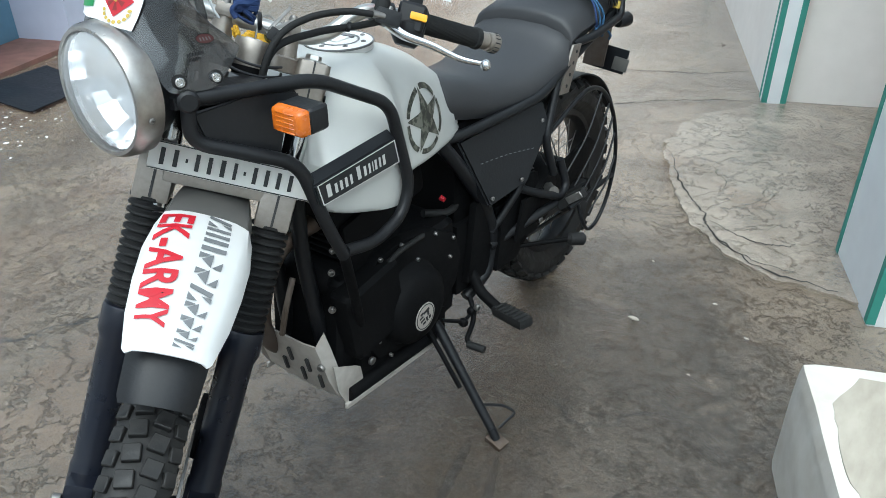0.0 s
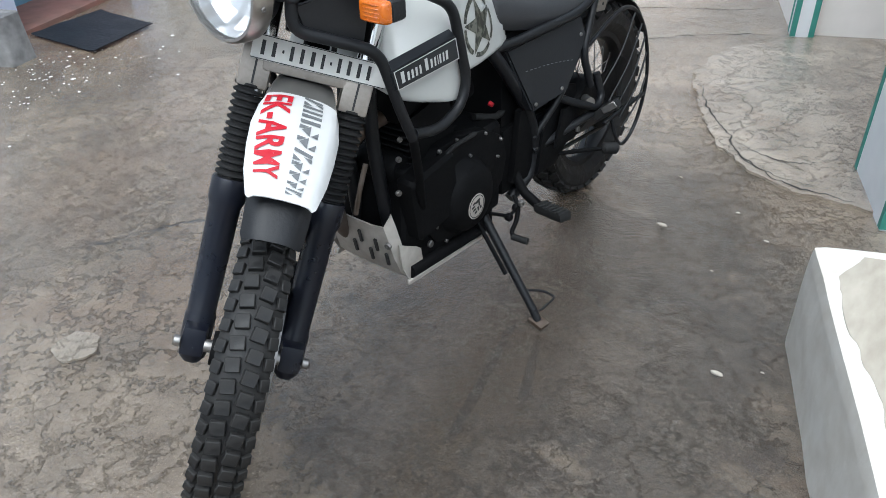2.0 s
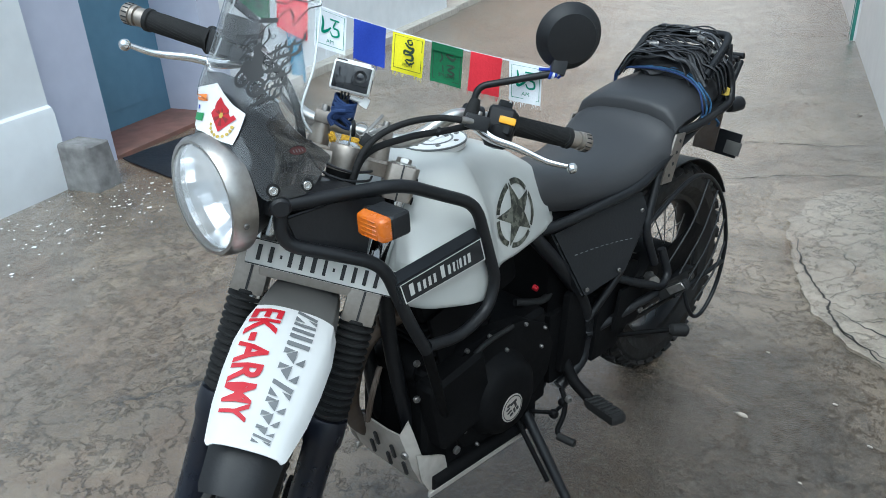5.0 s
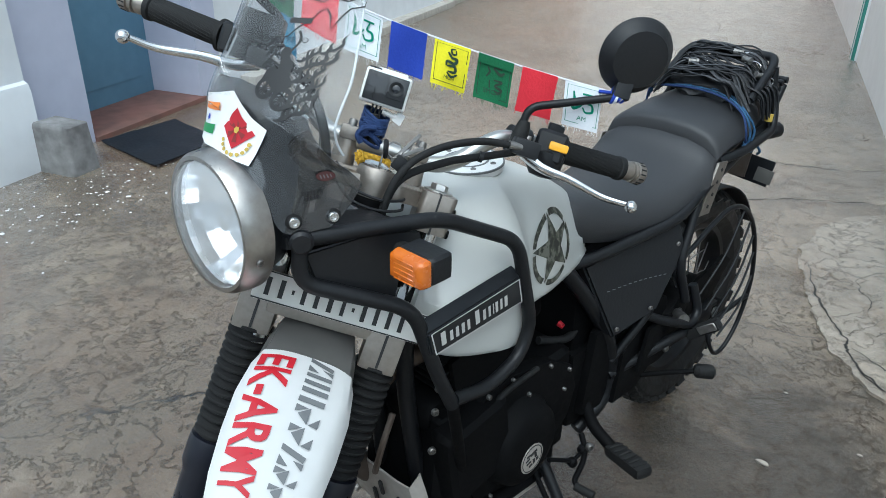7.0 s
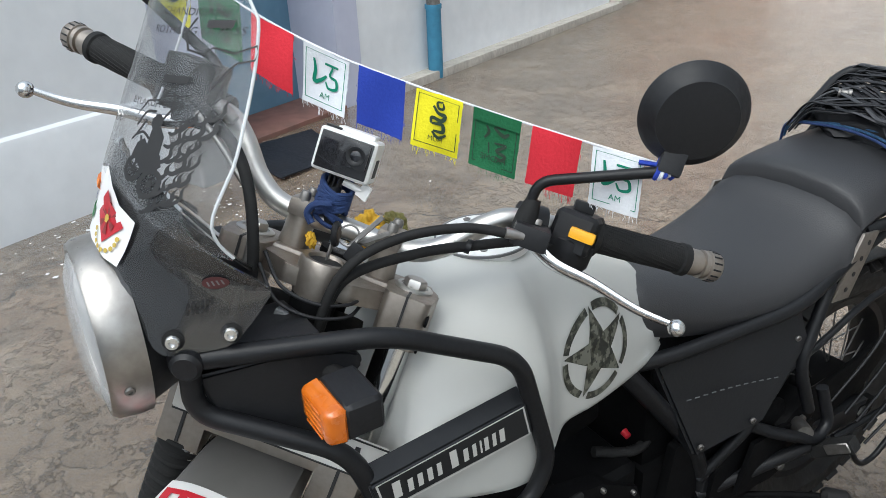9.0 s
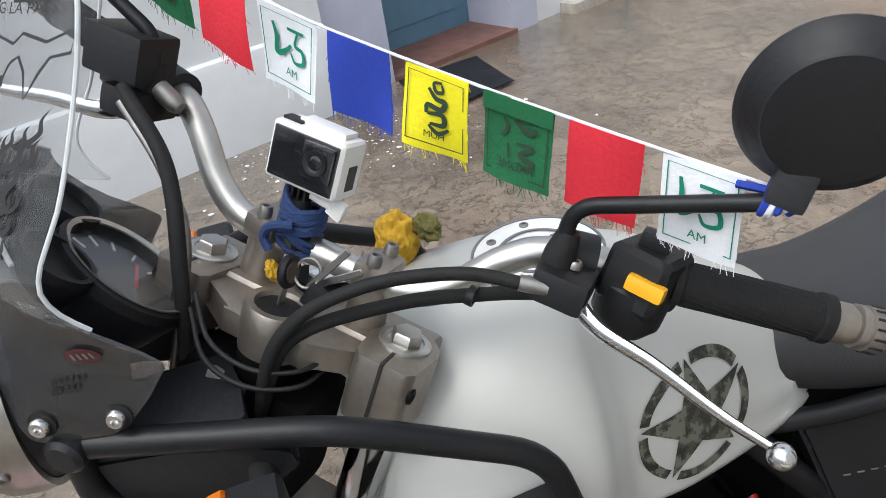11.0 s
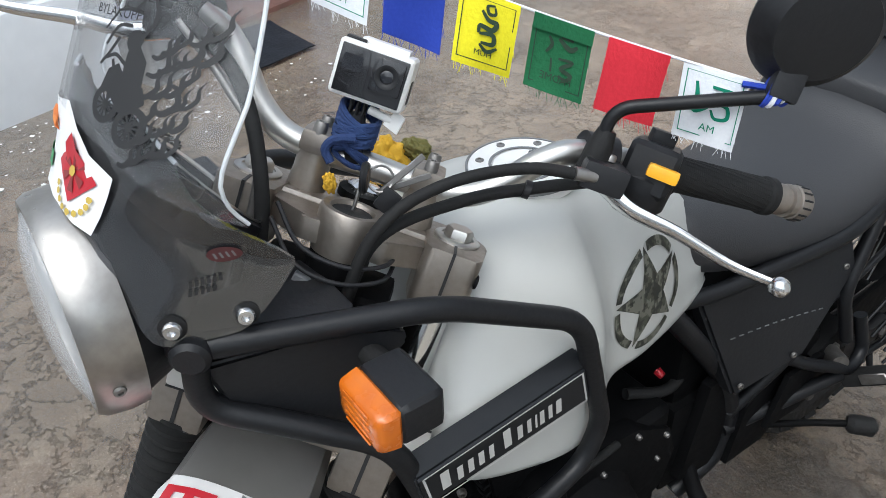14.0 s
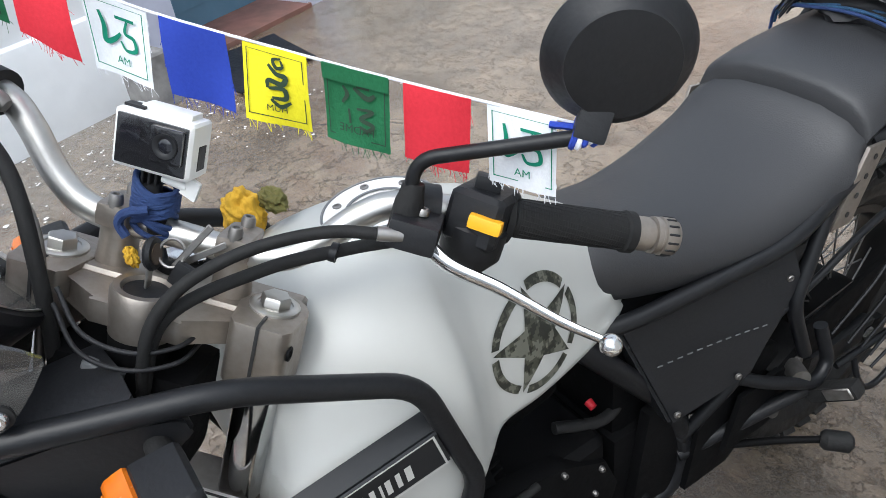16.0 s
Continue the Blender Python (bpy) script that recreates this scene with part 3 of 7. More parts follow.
solo("door_jamb", slab_box(-3.10, -2.66, 2.04, 2.46, -0.05, WALL_TOP), "wall_lilac", "pale lilac painted door surround", "jamb", kind="structure")
solo("door_jamb_far", slab_box(-3.10, -2.66, 3.40, 3.62, -0.05, WALL_TOP), "wall_lilac", "pale lilac painted door surround", "jamb", kind="structure")
solo("door_lintel", slab_box(-3.10, -2.66, 2.46, 3.40, 2.10, WALL_TOP), "wall_lilac", "pale lilac painted lintel over the door", "lintel", kind="structure")
solo("wall_west_far", slab_box(-3.10, -2.68, 3.62, 7.70, -0.05, WALL_TOP), "wall", "white limewashed outer wall of a house", "wall", kind="structure")
solo("wall_peach", slab_box(-3.30, -2.90, 7.70, 16.0, -0.05, WALL_TOP), "peach", "peach plastered house wall further along the lane", "wall", kind="structure")
door = thing("door_1", "closed blue painted flush door in a lilac surround", "door", kind="structure")
part("door_leaf", slab_box(-3.11, -3.06, 2.46, 3.40, 0.02, 2.10, 0.004), "door_blue", door)
part("door_panel", slab_box(-3.062, -3.052, 2.55, 3.31, 0.14, 1.02, 0.004), "door_blue", door)
part("door_panel", slab_box(-3.062, -3.052, 2.55, 3.31, 1.14, 1.98, 0.004), "door_blue", door)
solo("threshold", slab_box(-3.10, -2.64, 2.46, 3.42, -0.02, 0.022, 0.006), "oxide", "worn red oxide door threshold", "threshold", kind="structure")
solo("kerb", slab_box(-2.68, -2.55, 3.85, 7.75, -0.02, 0.06, 0.012), "cement", "low cement kerb along the wall foot", "kerb", kind="structure")
solo("kerb_far", slab_box(-2.90, -2.60, 7.75, 16.0, -0.02, 0.06, 0.012), "cement", "low cement kerb along the wall foot", "kerb", kind="structure")

solo("wall_east", slab_box(1.50, 1.80, 3.34, 16.0, -0.05, WALL_TOP), "wall_cream", "cream plastered house wall along the lane", "wall", kind="structure")
solo("wall_end", slab_box(-9.0, 9.0, 16.0, 16.3, -0.05, WALL_TOP), "wall_cream", "plain plastered wall at the end of the lane", "wall", kind="structure")
solo("wall_behind", slab_box(-3.0, 6.0, -6.4, -6.0, -0.05, WALL_TOP), "wall", "plain white wall at the near end of the yard", "wall", kind="structure")
solo("wall_recess", slab_box(1.60, 2.06, 3.30, 3.34, -0.05, WALL_TOP), "wall_cream", "cream plastered wall of the porch recess", "wall", kind="structure")
solo("wall_recess_back", slab_box(2.20, 2.40, -0.4, 3.6, -0.05, WALL_TOP), "wall_cream", "cream plastered wall of the porch recess", "wall", kind="structure")


def pillar(name, p0, p1, q0, q1):
    root = thing(name, "white plaster pillar with teal-green painted corner stripes", "pillar", "porch pillars", "structure")
    part("shaft", slab_box(p0, p1, q0, q1, -0.05, WALL_TOP, 0.006), "wall", root)
    w = 0.022
    for a, b in ((p0, q0), (p0, q1), (p1, q0)):
        part("stripe", slab_box(a - 0.003 - (w if a == p1 else 0), a + (w if a == p0 else 0.003), b - 0.003 - (w if b == q1 else 0), b + (w if b == q0 else 0.003), 0.0, WALL_TOP - 0.01), "green", root, "teal-green painted stripe")
    return root


pillar("pillar", 1.49, 1.60, 3.24, 3.34)
pillar("pillar_near", 1.55, 1.95, 1.29, 1.72)
pillar("pillar_far", 1.46, 1.60, 6.62, 6.76)
jm = thing("door_2", "brown wooden door frame in the porch wall", "door", kind="structure")
part("door_frame", slab_box(2.06, 2.20, 3.24, 3.34, 0.0, 2.1, 0.006), "brown", jm)
part("door_leaf", slab_box(2.12, 2.19, 2.30, 3.24, 0.0, 2.1, 0.004), "brown", jm)

# the pale patch of newer cement before the porch
edge = [(1.50, 3.21), (1.20, 2.99), (1.03, 2.71), (1.00, 2.30), (1.06, 1.89), (1.15, 1.66), (1.31, 1.50), (1.57, 1.40), (2.20, 1.35), (2.20, 3.30)]
pb = bmesh.new()
ring = [yard(x, y, 0) for x, y in edge]
crv = spline([(*v[:2], 0) for v in ring[:8]], 26) + [ring[8], ring[9]]


def ragged(v, k):
    return 0.030 * noise.noise(Vector((v[0] * 7, v[1] * 7, k))) + 0.013 * noise.noise(Vector((v[0] * 30, v[1] * 30, k)))


top = [pb.verts.new((v[0] + ragged(v, 3), v[1] + ragged(v, 7), 0.0045)) for v in crv]
low = [pb.verts.new((v.co.x, v.co.y, -0.03)) for v in top]
pb.faces.new(top)
for k in range(len(top)):
    pb.faces.new((top[k], top[(k + 1) % len(top)], low[(k + 1) % len(top)], low[k]))
solo("pavement", pb, "slab", "pale newer cement patch before the porch", "pavement", kind="structure", smooth=20)

# masonry bench beside the porch
bench = thing("masonry_bench", "low whitewashed masonry step with a weathered cement top", "step")
body_b = slab_box(1.205, 2.10, -2.2, 0.675, -0.05, 0.292, 0.035)
bmesh.ops.subdivide_edges(body_b, edges=[e for e in body_b.edges if e.calc_length() > 0.2], cuts=24, use_grid_fill=True)
for v in body_b.verts:
    lump = 0.006 * Vector([noise.noise(v.co * 7 + Vector((k, 0, 0))) for k in (0, 5, 9)])
    v.co += Vector((lump.x, lump.y, 0.2 * lump.z))
part("body", body_b, "bench", bench)
rows_b = []
for i in range(121):
    q = -2.2 + 2.83 * i / 120
    inset = 0.022 * noise.noise(Vector((q * 4, 0, 0))) + 0.010 * noise.noise(Vector((q * 19, 4, 0)))
    tip = 0.018 * max(0, i - 116)
    rows_b.append([yard(1.243 + tip + inset + (0.80 - tip - inset) * j / 14, q + 0.015 * noise.noise(Vector((j * 1.3, 3, 0))) * (i > 112), 0.2932 + 0.0008 * noise.noise(Vector((q * 5, j * 0.6, 5)))) for j in range(15)])
part("top", grid(rows_b, 0.012), "bench_top", bench, "weathered cement top with brushed streaks")

blk = box((0.25, 0.17, 0.27), YARD @ Matrix.Translation((-2.455, 2.075, 0.115)), 0.025, 3, None, (0.9, 0.9))
for v in blk.verts:
    v.co += 0.008 * Vector([noise.noise(v.co * 14 + Vector((k, 0, 0))) for k in (0, 5, 9)])
solo("stone_block", blk, "stone", "rough grey stone block with a pale top beside the doorstep", "stone block")

mb = bmesh.new()
mc = [Vector((-3.325, 1.27, 0)), Vector((-2.745, 1.303, 0)), Vector((-2.90, 1.774, 0)), Vector((-3.415, 1.765, 0))]
mrows = []
for i in range(13):
    u = i / 12
    mrows.append([mc[0].lerp(mc[1], u).lerp(mc[3].lerp(mc[2], u), j / 10) + Vector((0, 0, 0.008 + 0.006 * noise.noise(Vector((u * 3, j * 0.4, 2))) + 0.012 * max(0, abs(u - 0.5) - 0.4) * 5)) for j in range(11)])
mat_ob = thing("door_mat", "black rubber door mat with curled edges on the cement", "mat")
part("sheet", grid(mrows, 0.006), "mat", mat_ob)

pp = thing("drain_pipe", "wall drain pipe, white above and blue painted at the foot", "pipe")
b0 = yard(-2.60, 4.38)
part("upper_pipe", lathe([(0.0, 0), (0.05, 0), (0.05, 2.6), (0.0, 2.6)], Matrix.Translation(b0 + Vector((0, 0, 0.52))), 20), "steel", pp)
part("foot", lathe([(0.0, 0), (0.055, 0), (0.055, 0.5), (0.062, 0.5), (0.062, 0.53), (0.0, 0.53)], Matrix.Translation(b0), 20), "pipe_blue", pp, "blue painted pipe foot")

# open cracks in the cement
fc = bmesh.new()
random.seed(5)


def crack_line(pts_c, w, fc=fc, zz=0.0035):
    p = spline([(*q, 0) for q in pts_c], 14)
    n = len(p)
    ls, rs = [], []
    for i, q in enumerate(p):
        d = (p[min(i + 1, n - 1)] - p[max(i - 1, 0)]).normalized()
        off = Vector((-d.y, d.x, 0))
        jig = 0.014 * noise.noise(Vector((q.x * 22, q.y * 22, 1))) + 0.006 * random.uniform(-1, 1)
        h = w * (0.25 + 0.75 * abs(noise.noise(Vector((q.x * 9, q.y * 9, 4))))) * math.sin(math.pi * (i + 0.5) / n) ** 0.4
        c = q + off * jig
        z = 0.0075 if c.x > 0.9 and 1.3 < c.y < 3.3 and zz > 0.003 else zz
        a, b = YARD @ (c + off * h), YARD @ (c - off * h)
        ls.append(fc.verts.new((a.x, a.y, z)))
        rs.append(fc.verts.new((b.x, b.y, z)))
    for i in range(n - 1):
        fc.faces.new((ls[i], ls[i + 1], rs[i + 1], rs[i]))


crack_line([(0.55, 3.58), (0.90, 3.65), (1.20, 3.66), (1.48, 3.76)], 0.011)
crack_line([(0.70, 3.02), (0.95, 3.12), (1.25, 3.20), (1.48, 3.24)], 0.009)
crack_line([(1.02, 2.45), (1.05, 2.15), (1.12, 1.90), (1.14, 1.76), (1.24, 1.60), (1.40, 1.52)], 0.009)
crack_line([(1.13, 1.80), (1.25, 1.78), (1.38, 1.84)], 0.004)
crack_line([(1.12, 1.92), (1.20, 2.00), (1.26, 2.10)], 0.003)
crack_line([(0.55, 1.95), (0.80, 1.88), (1.08, 1.84)], 0.0035)
crack_line([(1.16, 1.70), (1.30, 1.52), (1.50, 1.44)], 0.010)
crack_line([(1.75, 3.20), (1.72, 2.90), (1.82, 2.70)], 0.003)
crack_line([(1.22, 1.95), (1.34, 2.05), (1.40, 2.22), (1.56, 2.30)], 0.004)
crack_line([(1.10, 2.02), (1.22, 2.16), (1.20, 2.36), (1.33, 2.50)], 0.004)
crack_line([(1.14, 1.84), (1.30, 1.70), (1.42, 1.72)], 0.006)
crack_line([(0.62, 2.62), (0.82, 2.50), (1.00, 2.52)], 0.003)
tagged(part("floor_cracks", fc, "crackdark"), "open dark cracks in the cement", "cracks", "", "stuff")

# ---- the motorcycle ----
# The frame points along -y; the fork, bars and front wheel are turned to the left lock about the raked steering axis.
DELTA, RAKE = radians(48.5), radians(25.7)
SU = Vector((math.cos(DELTA), math.sin(DELTA) * math.cos(RAKE), -math.sin(DELTA) * math.sin(RAKE)))
SV = Vector((-math.sin(DELTA), math.cos(DELTA) * math.cos(RAKE), -math.cos(DELTA) * math.sin(RAKE)))
SA = Vector((0, math.sin(RAKE), math.cos(RAKE)))
STEER = axes(Vector((0.0255, 0.406, 0.991)), SU, SV, SA)
# the lower fork and wheel sit a little less turned and lean with the side stand
LA = (SA + 0.032 * SU).normalized()
LU = (SU - 0.032 * SA).normalized()
LU, LV = LU * math.cos(radians(3)) - SV * math.sin(radians(3)), SV * math.cos(radians(3)) + LU * math.sin(radians(3))
LOWER = axes(Vector((0.0255, 0.406, 0.991)), LU, LV, LA)


def st(*p):
    """A point of the turned fork: left, back, up along the fork."""
    return STEER @ Vector(p)


def sll(points):
    return [LOWER @ Vector(p) for p in points]


def sl(*p):
    return LOWER @ Vector(p)


def stl(points):
    return [st(*p) for p in points]


bike = thing("motorcycle", "white and black adventure motorcycle parked on its side stand", "motorcycle")


def wheel(name, centre, axle, up, r_out, r_rim, width, knobs, parent, spokes=32):
    """Tyre with tread blocks, rim, hub, spokes."""
    z = Vector(axle).normalized()
    x = Vector(up) - z * Vector(up).dot(z)
    x.normalize()
    y = z.cross(x)
    m = axes(Vector(centre), x, y, z)
    root = part(name, lathe([(0.018, -0.06), (0.034, -0.06), (0.036, -0.05), (0.022, -0.03), (0.022, 0.03), (0.036, 0.05), (0.034, 0.06), (0.018, 0.06)], m, 24, None, True), "engine", parent, "black wire-spoked wheel")
    h = width / 2
    prof = [(r_rim, -h * 0.55), (r_rim + (r_out - r_rim) * 0.35, -h * 0.96), (r_rim + (r_out - r_rim) * 0.66, -h), (r_out - 0.010, -h * 0.78), (r_out - 0.004, -h * 0.4), (r_out - 0.002, 0)]
    prof = prof + [(r, -w) for r, w in prof[-2::-1]]
    tb = lathe(prof, None, 72)
    part("tyre", moved(tb, m), "tyre", root, "knobbly dual-sport tyre with dusty tread", 30)
    inner = to_mesh("tread_block", box((0.014, math.tau * r_out / knobs * 0.70, 0.27 * width), None, 0.0016, 1), "tyre")
    outer = to_mesh("tread_block", box((0.014, math.tau * r_out / knobs * 0.62, 0.20 * width), None, 0.0016, 1), "tyre")
    for k in range(knobs):
        for j, (off, tilt) in enumerate(((-0.33, 0.16), (0.33, -0.16), (-0.82, -0.12), (0.82, 0.12))):
            a = math.tau * (k + (0.5 if j % 2 else 0.0) + (0.25 if j > 1 else 0)) / knobs
            kn = new("tread_block", inner if j < 2 else outer)
            kn.matrix_basis = m @ Matrix.Rotation(a, 4, "Z") @ Matrix.Translation((r_out - 0.001 - (0.0 if j < 2 else 0.012), 0, off * h)) @ Matrix.Rotation(-math.copysign(0.62 if j > 1 else 0.13, off), 4, "Y") @ Matrix.Rotation(tilt, 4, "X")
            kn.parent = root
    rp = [(r_rim - 0.012, -h * 0.60), (r_rim + 0.004, -h * 0.62), (r_rim + 0.004, -h * 0.50), (r_rim - 0.014, -h * 0.25), (r_rim - 0.016, 0)]
    rp = rp + [(r, -w) for r, w in rp[-2::-1]] + [(r_rim - 0.022, h * 0.3), (r_rim - 0.024, 0), (r_rim - 0.022, -h * 0.3)]
    part("rim", lathe(rp, m, 64, None, True), "tube", root, "black steel wheel rim")
    for k in range(spokes):
        a = math.tau * k / spokes
        sgn = 1 if k % 2 else -1
        b = a + (0.5 if (k // 2) % 2 else -0.5)
        sb = bmesh.new()
        tube([m @ Vector((0.034 * math.cos(b), 0.034 * math.sin(b), sgn * 0.045)), m @ Vector(((r_rim - 0.018) * math.cos(a), (r_rim - 0.018) * math.sin(a), sgn * 0.006))], 0.0019, 5, sb)
        part("spoke", sb, "steel", root)
    return root, m


FA = sl(0, -0.072, -0.800)
fw, FWM = wheel("front_wheel", FA, LU, LA, 0.314, 0.252, 0.094, 56, bike)
RA = Vector((0, 1.515, 0.314))
rw, RWM = wheel("rear_wheel", RA, (1, 0, 0), (0, 0, 1), 0.316, 0.222, 0.120, 34, bike)

# brake disc of the front wheel
part("brake_disc", lathe([(0.06, 0), (0.148, 0), (0.148, 0.004), (0.06, 0.004)], FWM @ Matrix.Translation((0, 0, 0.056)), 40, None, True), "steel", fw, "steel brake disc")

# fork legs
fork = part("fork", box((0.235, 0.062, 0.020), STEER @ Matrix.Translation((0, 0.014, -0.018)), 0.008, 3), "clamp", bike, "grey cast top yoke")
part("yoke_bridge", prism([(-0.112, 0.028), (-0.060, 0.046), (0.060, 0.046), (0.112, 0.028), (0.112, -0.022), (0.072, -0.030), (0.038, -0.060), (-0.038, -0.060), (-0.072, -0.030), (-0.112, -0.022)], 0.022, STEER @ Matrix.Translation((0, 0, -0.034)), 0.004), "clamp", fork, "grey cast yoke bridge")
for s in (1, -1):
    x = 0.0975 * s
    part("fork_tube", tube(stl([(x, 0, -0.012), (x, 0, -0.30)]), 0.0205, 20), "stanchion", fork, "chromed fork tube")
    part("fork_cap", lathe([(0, 0), (0.0225, 0), (0.0225, 0.003), (0.0205, 0.0045), (0.016, 0.0045), (0.0155, 0.003), (0, 0.003)], STEER @ Matrix.Translation((x, 0, -0.007)), 32), "alloy", fork, "aluminium fork cap")
    part("cap_nut", lathe([(0, 0.0), (0.0135, 0.0), (0.0135, 0.008), (0.012, 0.010), (0, 0.010)], STEER @ Matrix.Translation((x, 0, -0.004)), 6), "alloy", fork)
    cl = prism([(0.031 * math.cos(radians(a)), 0.031 * math.sin(radians(a))) for a in range(-20, 201, 20)] + [(-0.027, -0.036), (-0.021, -0.044), (0.021, -0.044), (0.027, -0.036)], 0.060, STEER @ Matrix.Translation((x, 0.0, -0.066)), 0.004)
    part("yoke_clamp", cl, "clamp", fork, "grey split yoke clamp")
    part("clamp_slot", box((0.0028, 0.026, 0.062), STEER @ Matrix.Translation((x, -0.0325, -0.036))), "ink", fork)
    for dz in (-0.02, 0.012):
        part("pinch_bolt", bolt(st(x + s * 0.0262, -0.033, -0.040 + dz), SU * s, 0.0068, 0.003), "engine", fork)
    part("lower_clamp", box((0.058, 0.064, 0.085), LOWER @ Matrix.Translation((x, 0, -0.245)), 0.008, 2), "clamp", fork, "grey cast lower yoke clamp")
    part("clamp_slot", box((0.004, 0.003, 0.07), LOWER @ Matrix.Translation((x, -0.0325, -0.245))), "ink", fork)
    # rubber gaiter
    pr = [(0.0, -0.275)]
    for k in range(15):
        z = -0.278 - 0.205 * k / 15
        pr += [(0.026, z), (0.0335, z - 0.004), (0.0335, z - 0.008), (0.026, z - 0.0115)]
    pr += [(0.029, -0.485), (0, -0.486)]
    part("gaiter", lathe(pr, LOWER @ Matrix.Translation((x, 0, 0)), 24), "rubber", fork, "ribbed black rubber fork gaiter")
    lg = [(0.0, -0.470), (0.035, -0.470), (0.0365, -0.478), (0.0365, -0.515), (0.031, -0.530), (0.0285, -0.755), (0.031, -0.763), (0.031, -0.825), (0.027, -0.852), (0.018, -0.864), (0, -0.864)]
    part("fork_leg", lathe(lg, LOWER @ Matrix.Translation((x, 0, 0)), 28), "fork", fork, "glossy black fork slider")
    lug = box((0.048, 0.055, 0.06), LOWER @ Matrix.Translation((x, -0.040, -0.800)), 0.012, 2)
    part("axle_lug", lug, "fork", fork)
    part("axle_end", lathe([(0, 0), (0.011, 0), (0.011, 0.012), (0.007, 0.014), (0, 0.014)], toward(sl(x + s * 0.024, -0.066, -0.800), LU * s), 16), "steel", fork, "zinc axle nut")
    part("axle_spacer", tube(sll([(x - s * 0.024, -0.066, -0.800), (x - s * 0.06, -0.072, -0.800)]), 0.013, 14), "steel", fork)
part("lower_yoke", box((0.19, 0.07, 0.045), STEER @ Matrix.Translation((0, 0.0, -0.225)), 0.01), "clamp", fork)
part("steering_stem", tube(stl([(0, 0.032, 0.0), (0, 0.032, -0.24)]), 0.026, 18), "engine", fork)
part("stem_nut", lathe([(0, 0), (0.019, 0), (0.019, 0.008), (0.012, 0.012), (0, 0.012)], STEER @ Matrix.Translation((0.0, 0.034, -0.004)), 6), "chrome", fork, "chromed stem nut")
lock = lathe([(0, -0.034), (0.027, -0.034), (0.029, -0.012), (0.029, 0.004), (0.027, 0.008), (0.021, 0.008), (0.019, 0.003), (0, 0.003)], STEER @ Matrix.Translation((0, -0.041, -0.006)), 32)
part("ignition_lock", lock, "clamp", fork, "grey ignition lock barrel")
part("lock_body", lathe([(0, -0.10), (0.022, -0.10), (0.025, -0.06), (0.0265, -0.034), (0, -0.034)], STEER @ Matrix.Translation((0, -0.041, -0.006)), 28), "engine", fork, "black lower half of the ignition lock")
part("keyhole_cover", lathe([(0, 0), (0.0185, 0), (0.0185, 0.0015), (0, 0.002)], STEER @ Matrix.Translation((0, -0.041, -0.003)), 24), "black", fork)
# black plastic housing and connector under the lock
part("head_cover", box((0.125, 0.075, 0.105), STEER @ Matrix.Translation((-0.005, -0.030, -0.115)), 0.012, 2), "engine", fork, "black plastic cover below the lock")
part("wire_connector", box((0.034, 0.012, 0.018), STEER @ pose(-0.012, -0.078, -0.066, 0, 8, 0), 0.002, 1), "grey_decal", fork, "grey wiring connector")
# caliper on the left leg
part("brake_caliper", box((0.03, 0.055, 0.11), LOWER @ Matrix.Translation((0.072, 0.040, -0.68)), 0.012, 2), "engine", fork, "black brake caliper")
part("brake_hose", tube(spline(stl([(0.075, 0.03, -0.62), (0.06, 0.07, -0.52), (0.05, 0.06, -0.38), (0.02, 0.03, -0.26)]), 8), 0.005, 8), "rubber", fork, "brake hose")

# number plate with its registration as plain bars
npl = part("number_plate", prism([(0.131 * i * (1 - 0.02 * abs(k)), 0.023 * (k if abs(k) < 1 else math.copysign(1, k))) for i, k in ((1, -0.8), (1, 0.8), (0.97, 1), (-0.97, 1), (-1, 0.8), (-1, -0.8), (-0.97, -1), (0.97, -1))], 0.003, STEER @ axes(Vector((0.009, -0.0385, -0.206)), Vector((1, 0, 0)), Vector((0, 0, 1)), Vector((0, -1, 0)))), "plate", bike, "white number plate with dark characters")
x = -0.107
for w in (0.015, 0.015, 0.008, 0.014, 0.014, 0.016, 0.012, 0.008, 0.014, 0.014, 0.014, 0.014):
    part("character_bar", box((w * 0.46, 0.002, 0.027 if w > 0.009 else 0.006), STEER @ Matrix.Translation((x + w / 2, -0.0422, -0.206))), "ink", npl)
    x += w + 0.0052
for z in (-0.0215, 0.0215):
    part("border", box((0.256, 0.002, 0.0016), STEER @ Matrix.Translation((0.009, -0.0421, -0.206 + z))), "ink", npl)

# front fender: smoked rear part, white painted beak, black inner guard
def fender_row(y, z, w, crown, n=14, lip=0.018):
    row = []
    for k in range(n + 1):
        s = -1 + 2 * k / n
        e = abs(s) ** 3
        row.append(sl(w * s, y + 0.25 * crown * e, z - crown * e - lip * max(0, abs(s) - 0.86) / 0.14))
    return row


FEN = [(0.03, -0.243, 0.060, 0.012), (-0.04, -0.253, 0.067, 0.014), (-0.098, -0.276, 0.0715, 0.016)]
FEN2 = [(-0.098, -0.2745, 0.0745, 0.016), (-0.14, -0.300, 0.0800, 0.020), (-0.19, -0.336, 0.0775, 0.020), (-0.24, -0.375, 0.0710, 0.018), (-0.277, -0.405, 0.063, 0.011), (-0.298, -0.424, 0.058, 0.007), (-0.303, -0.430, 0.053, 0.006)]


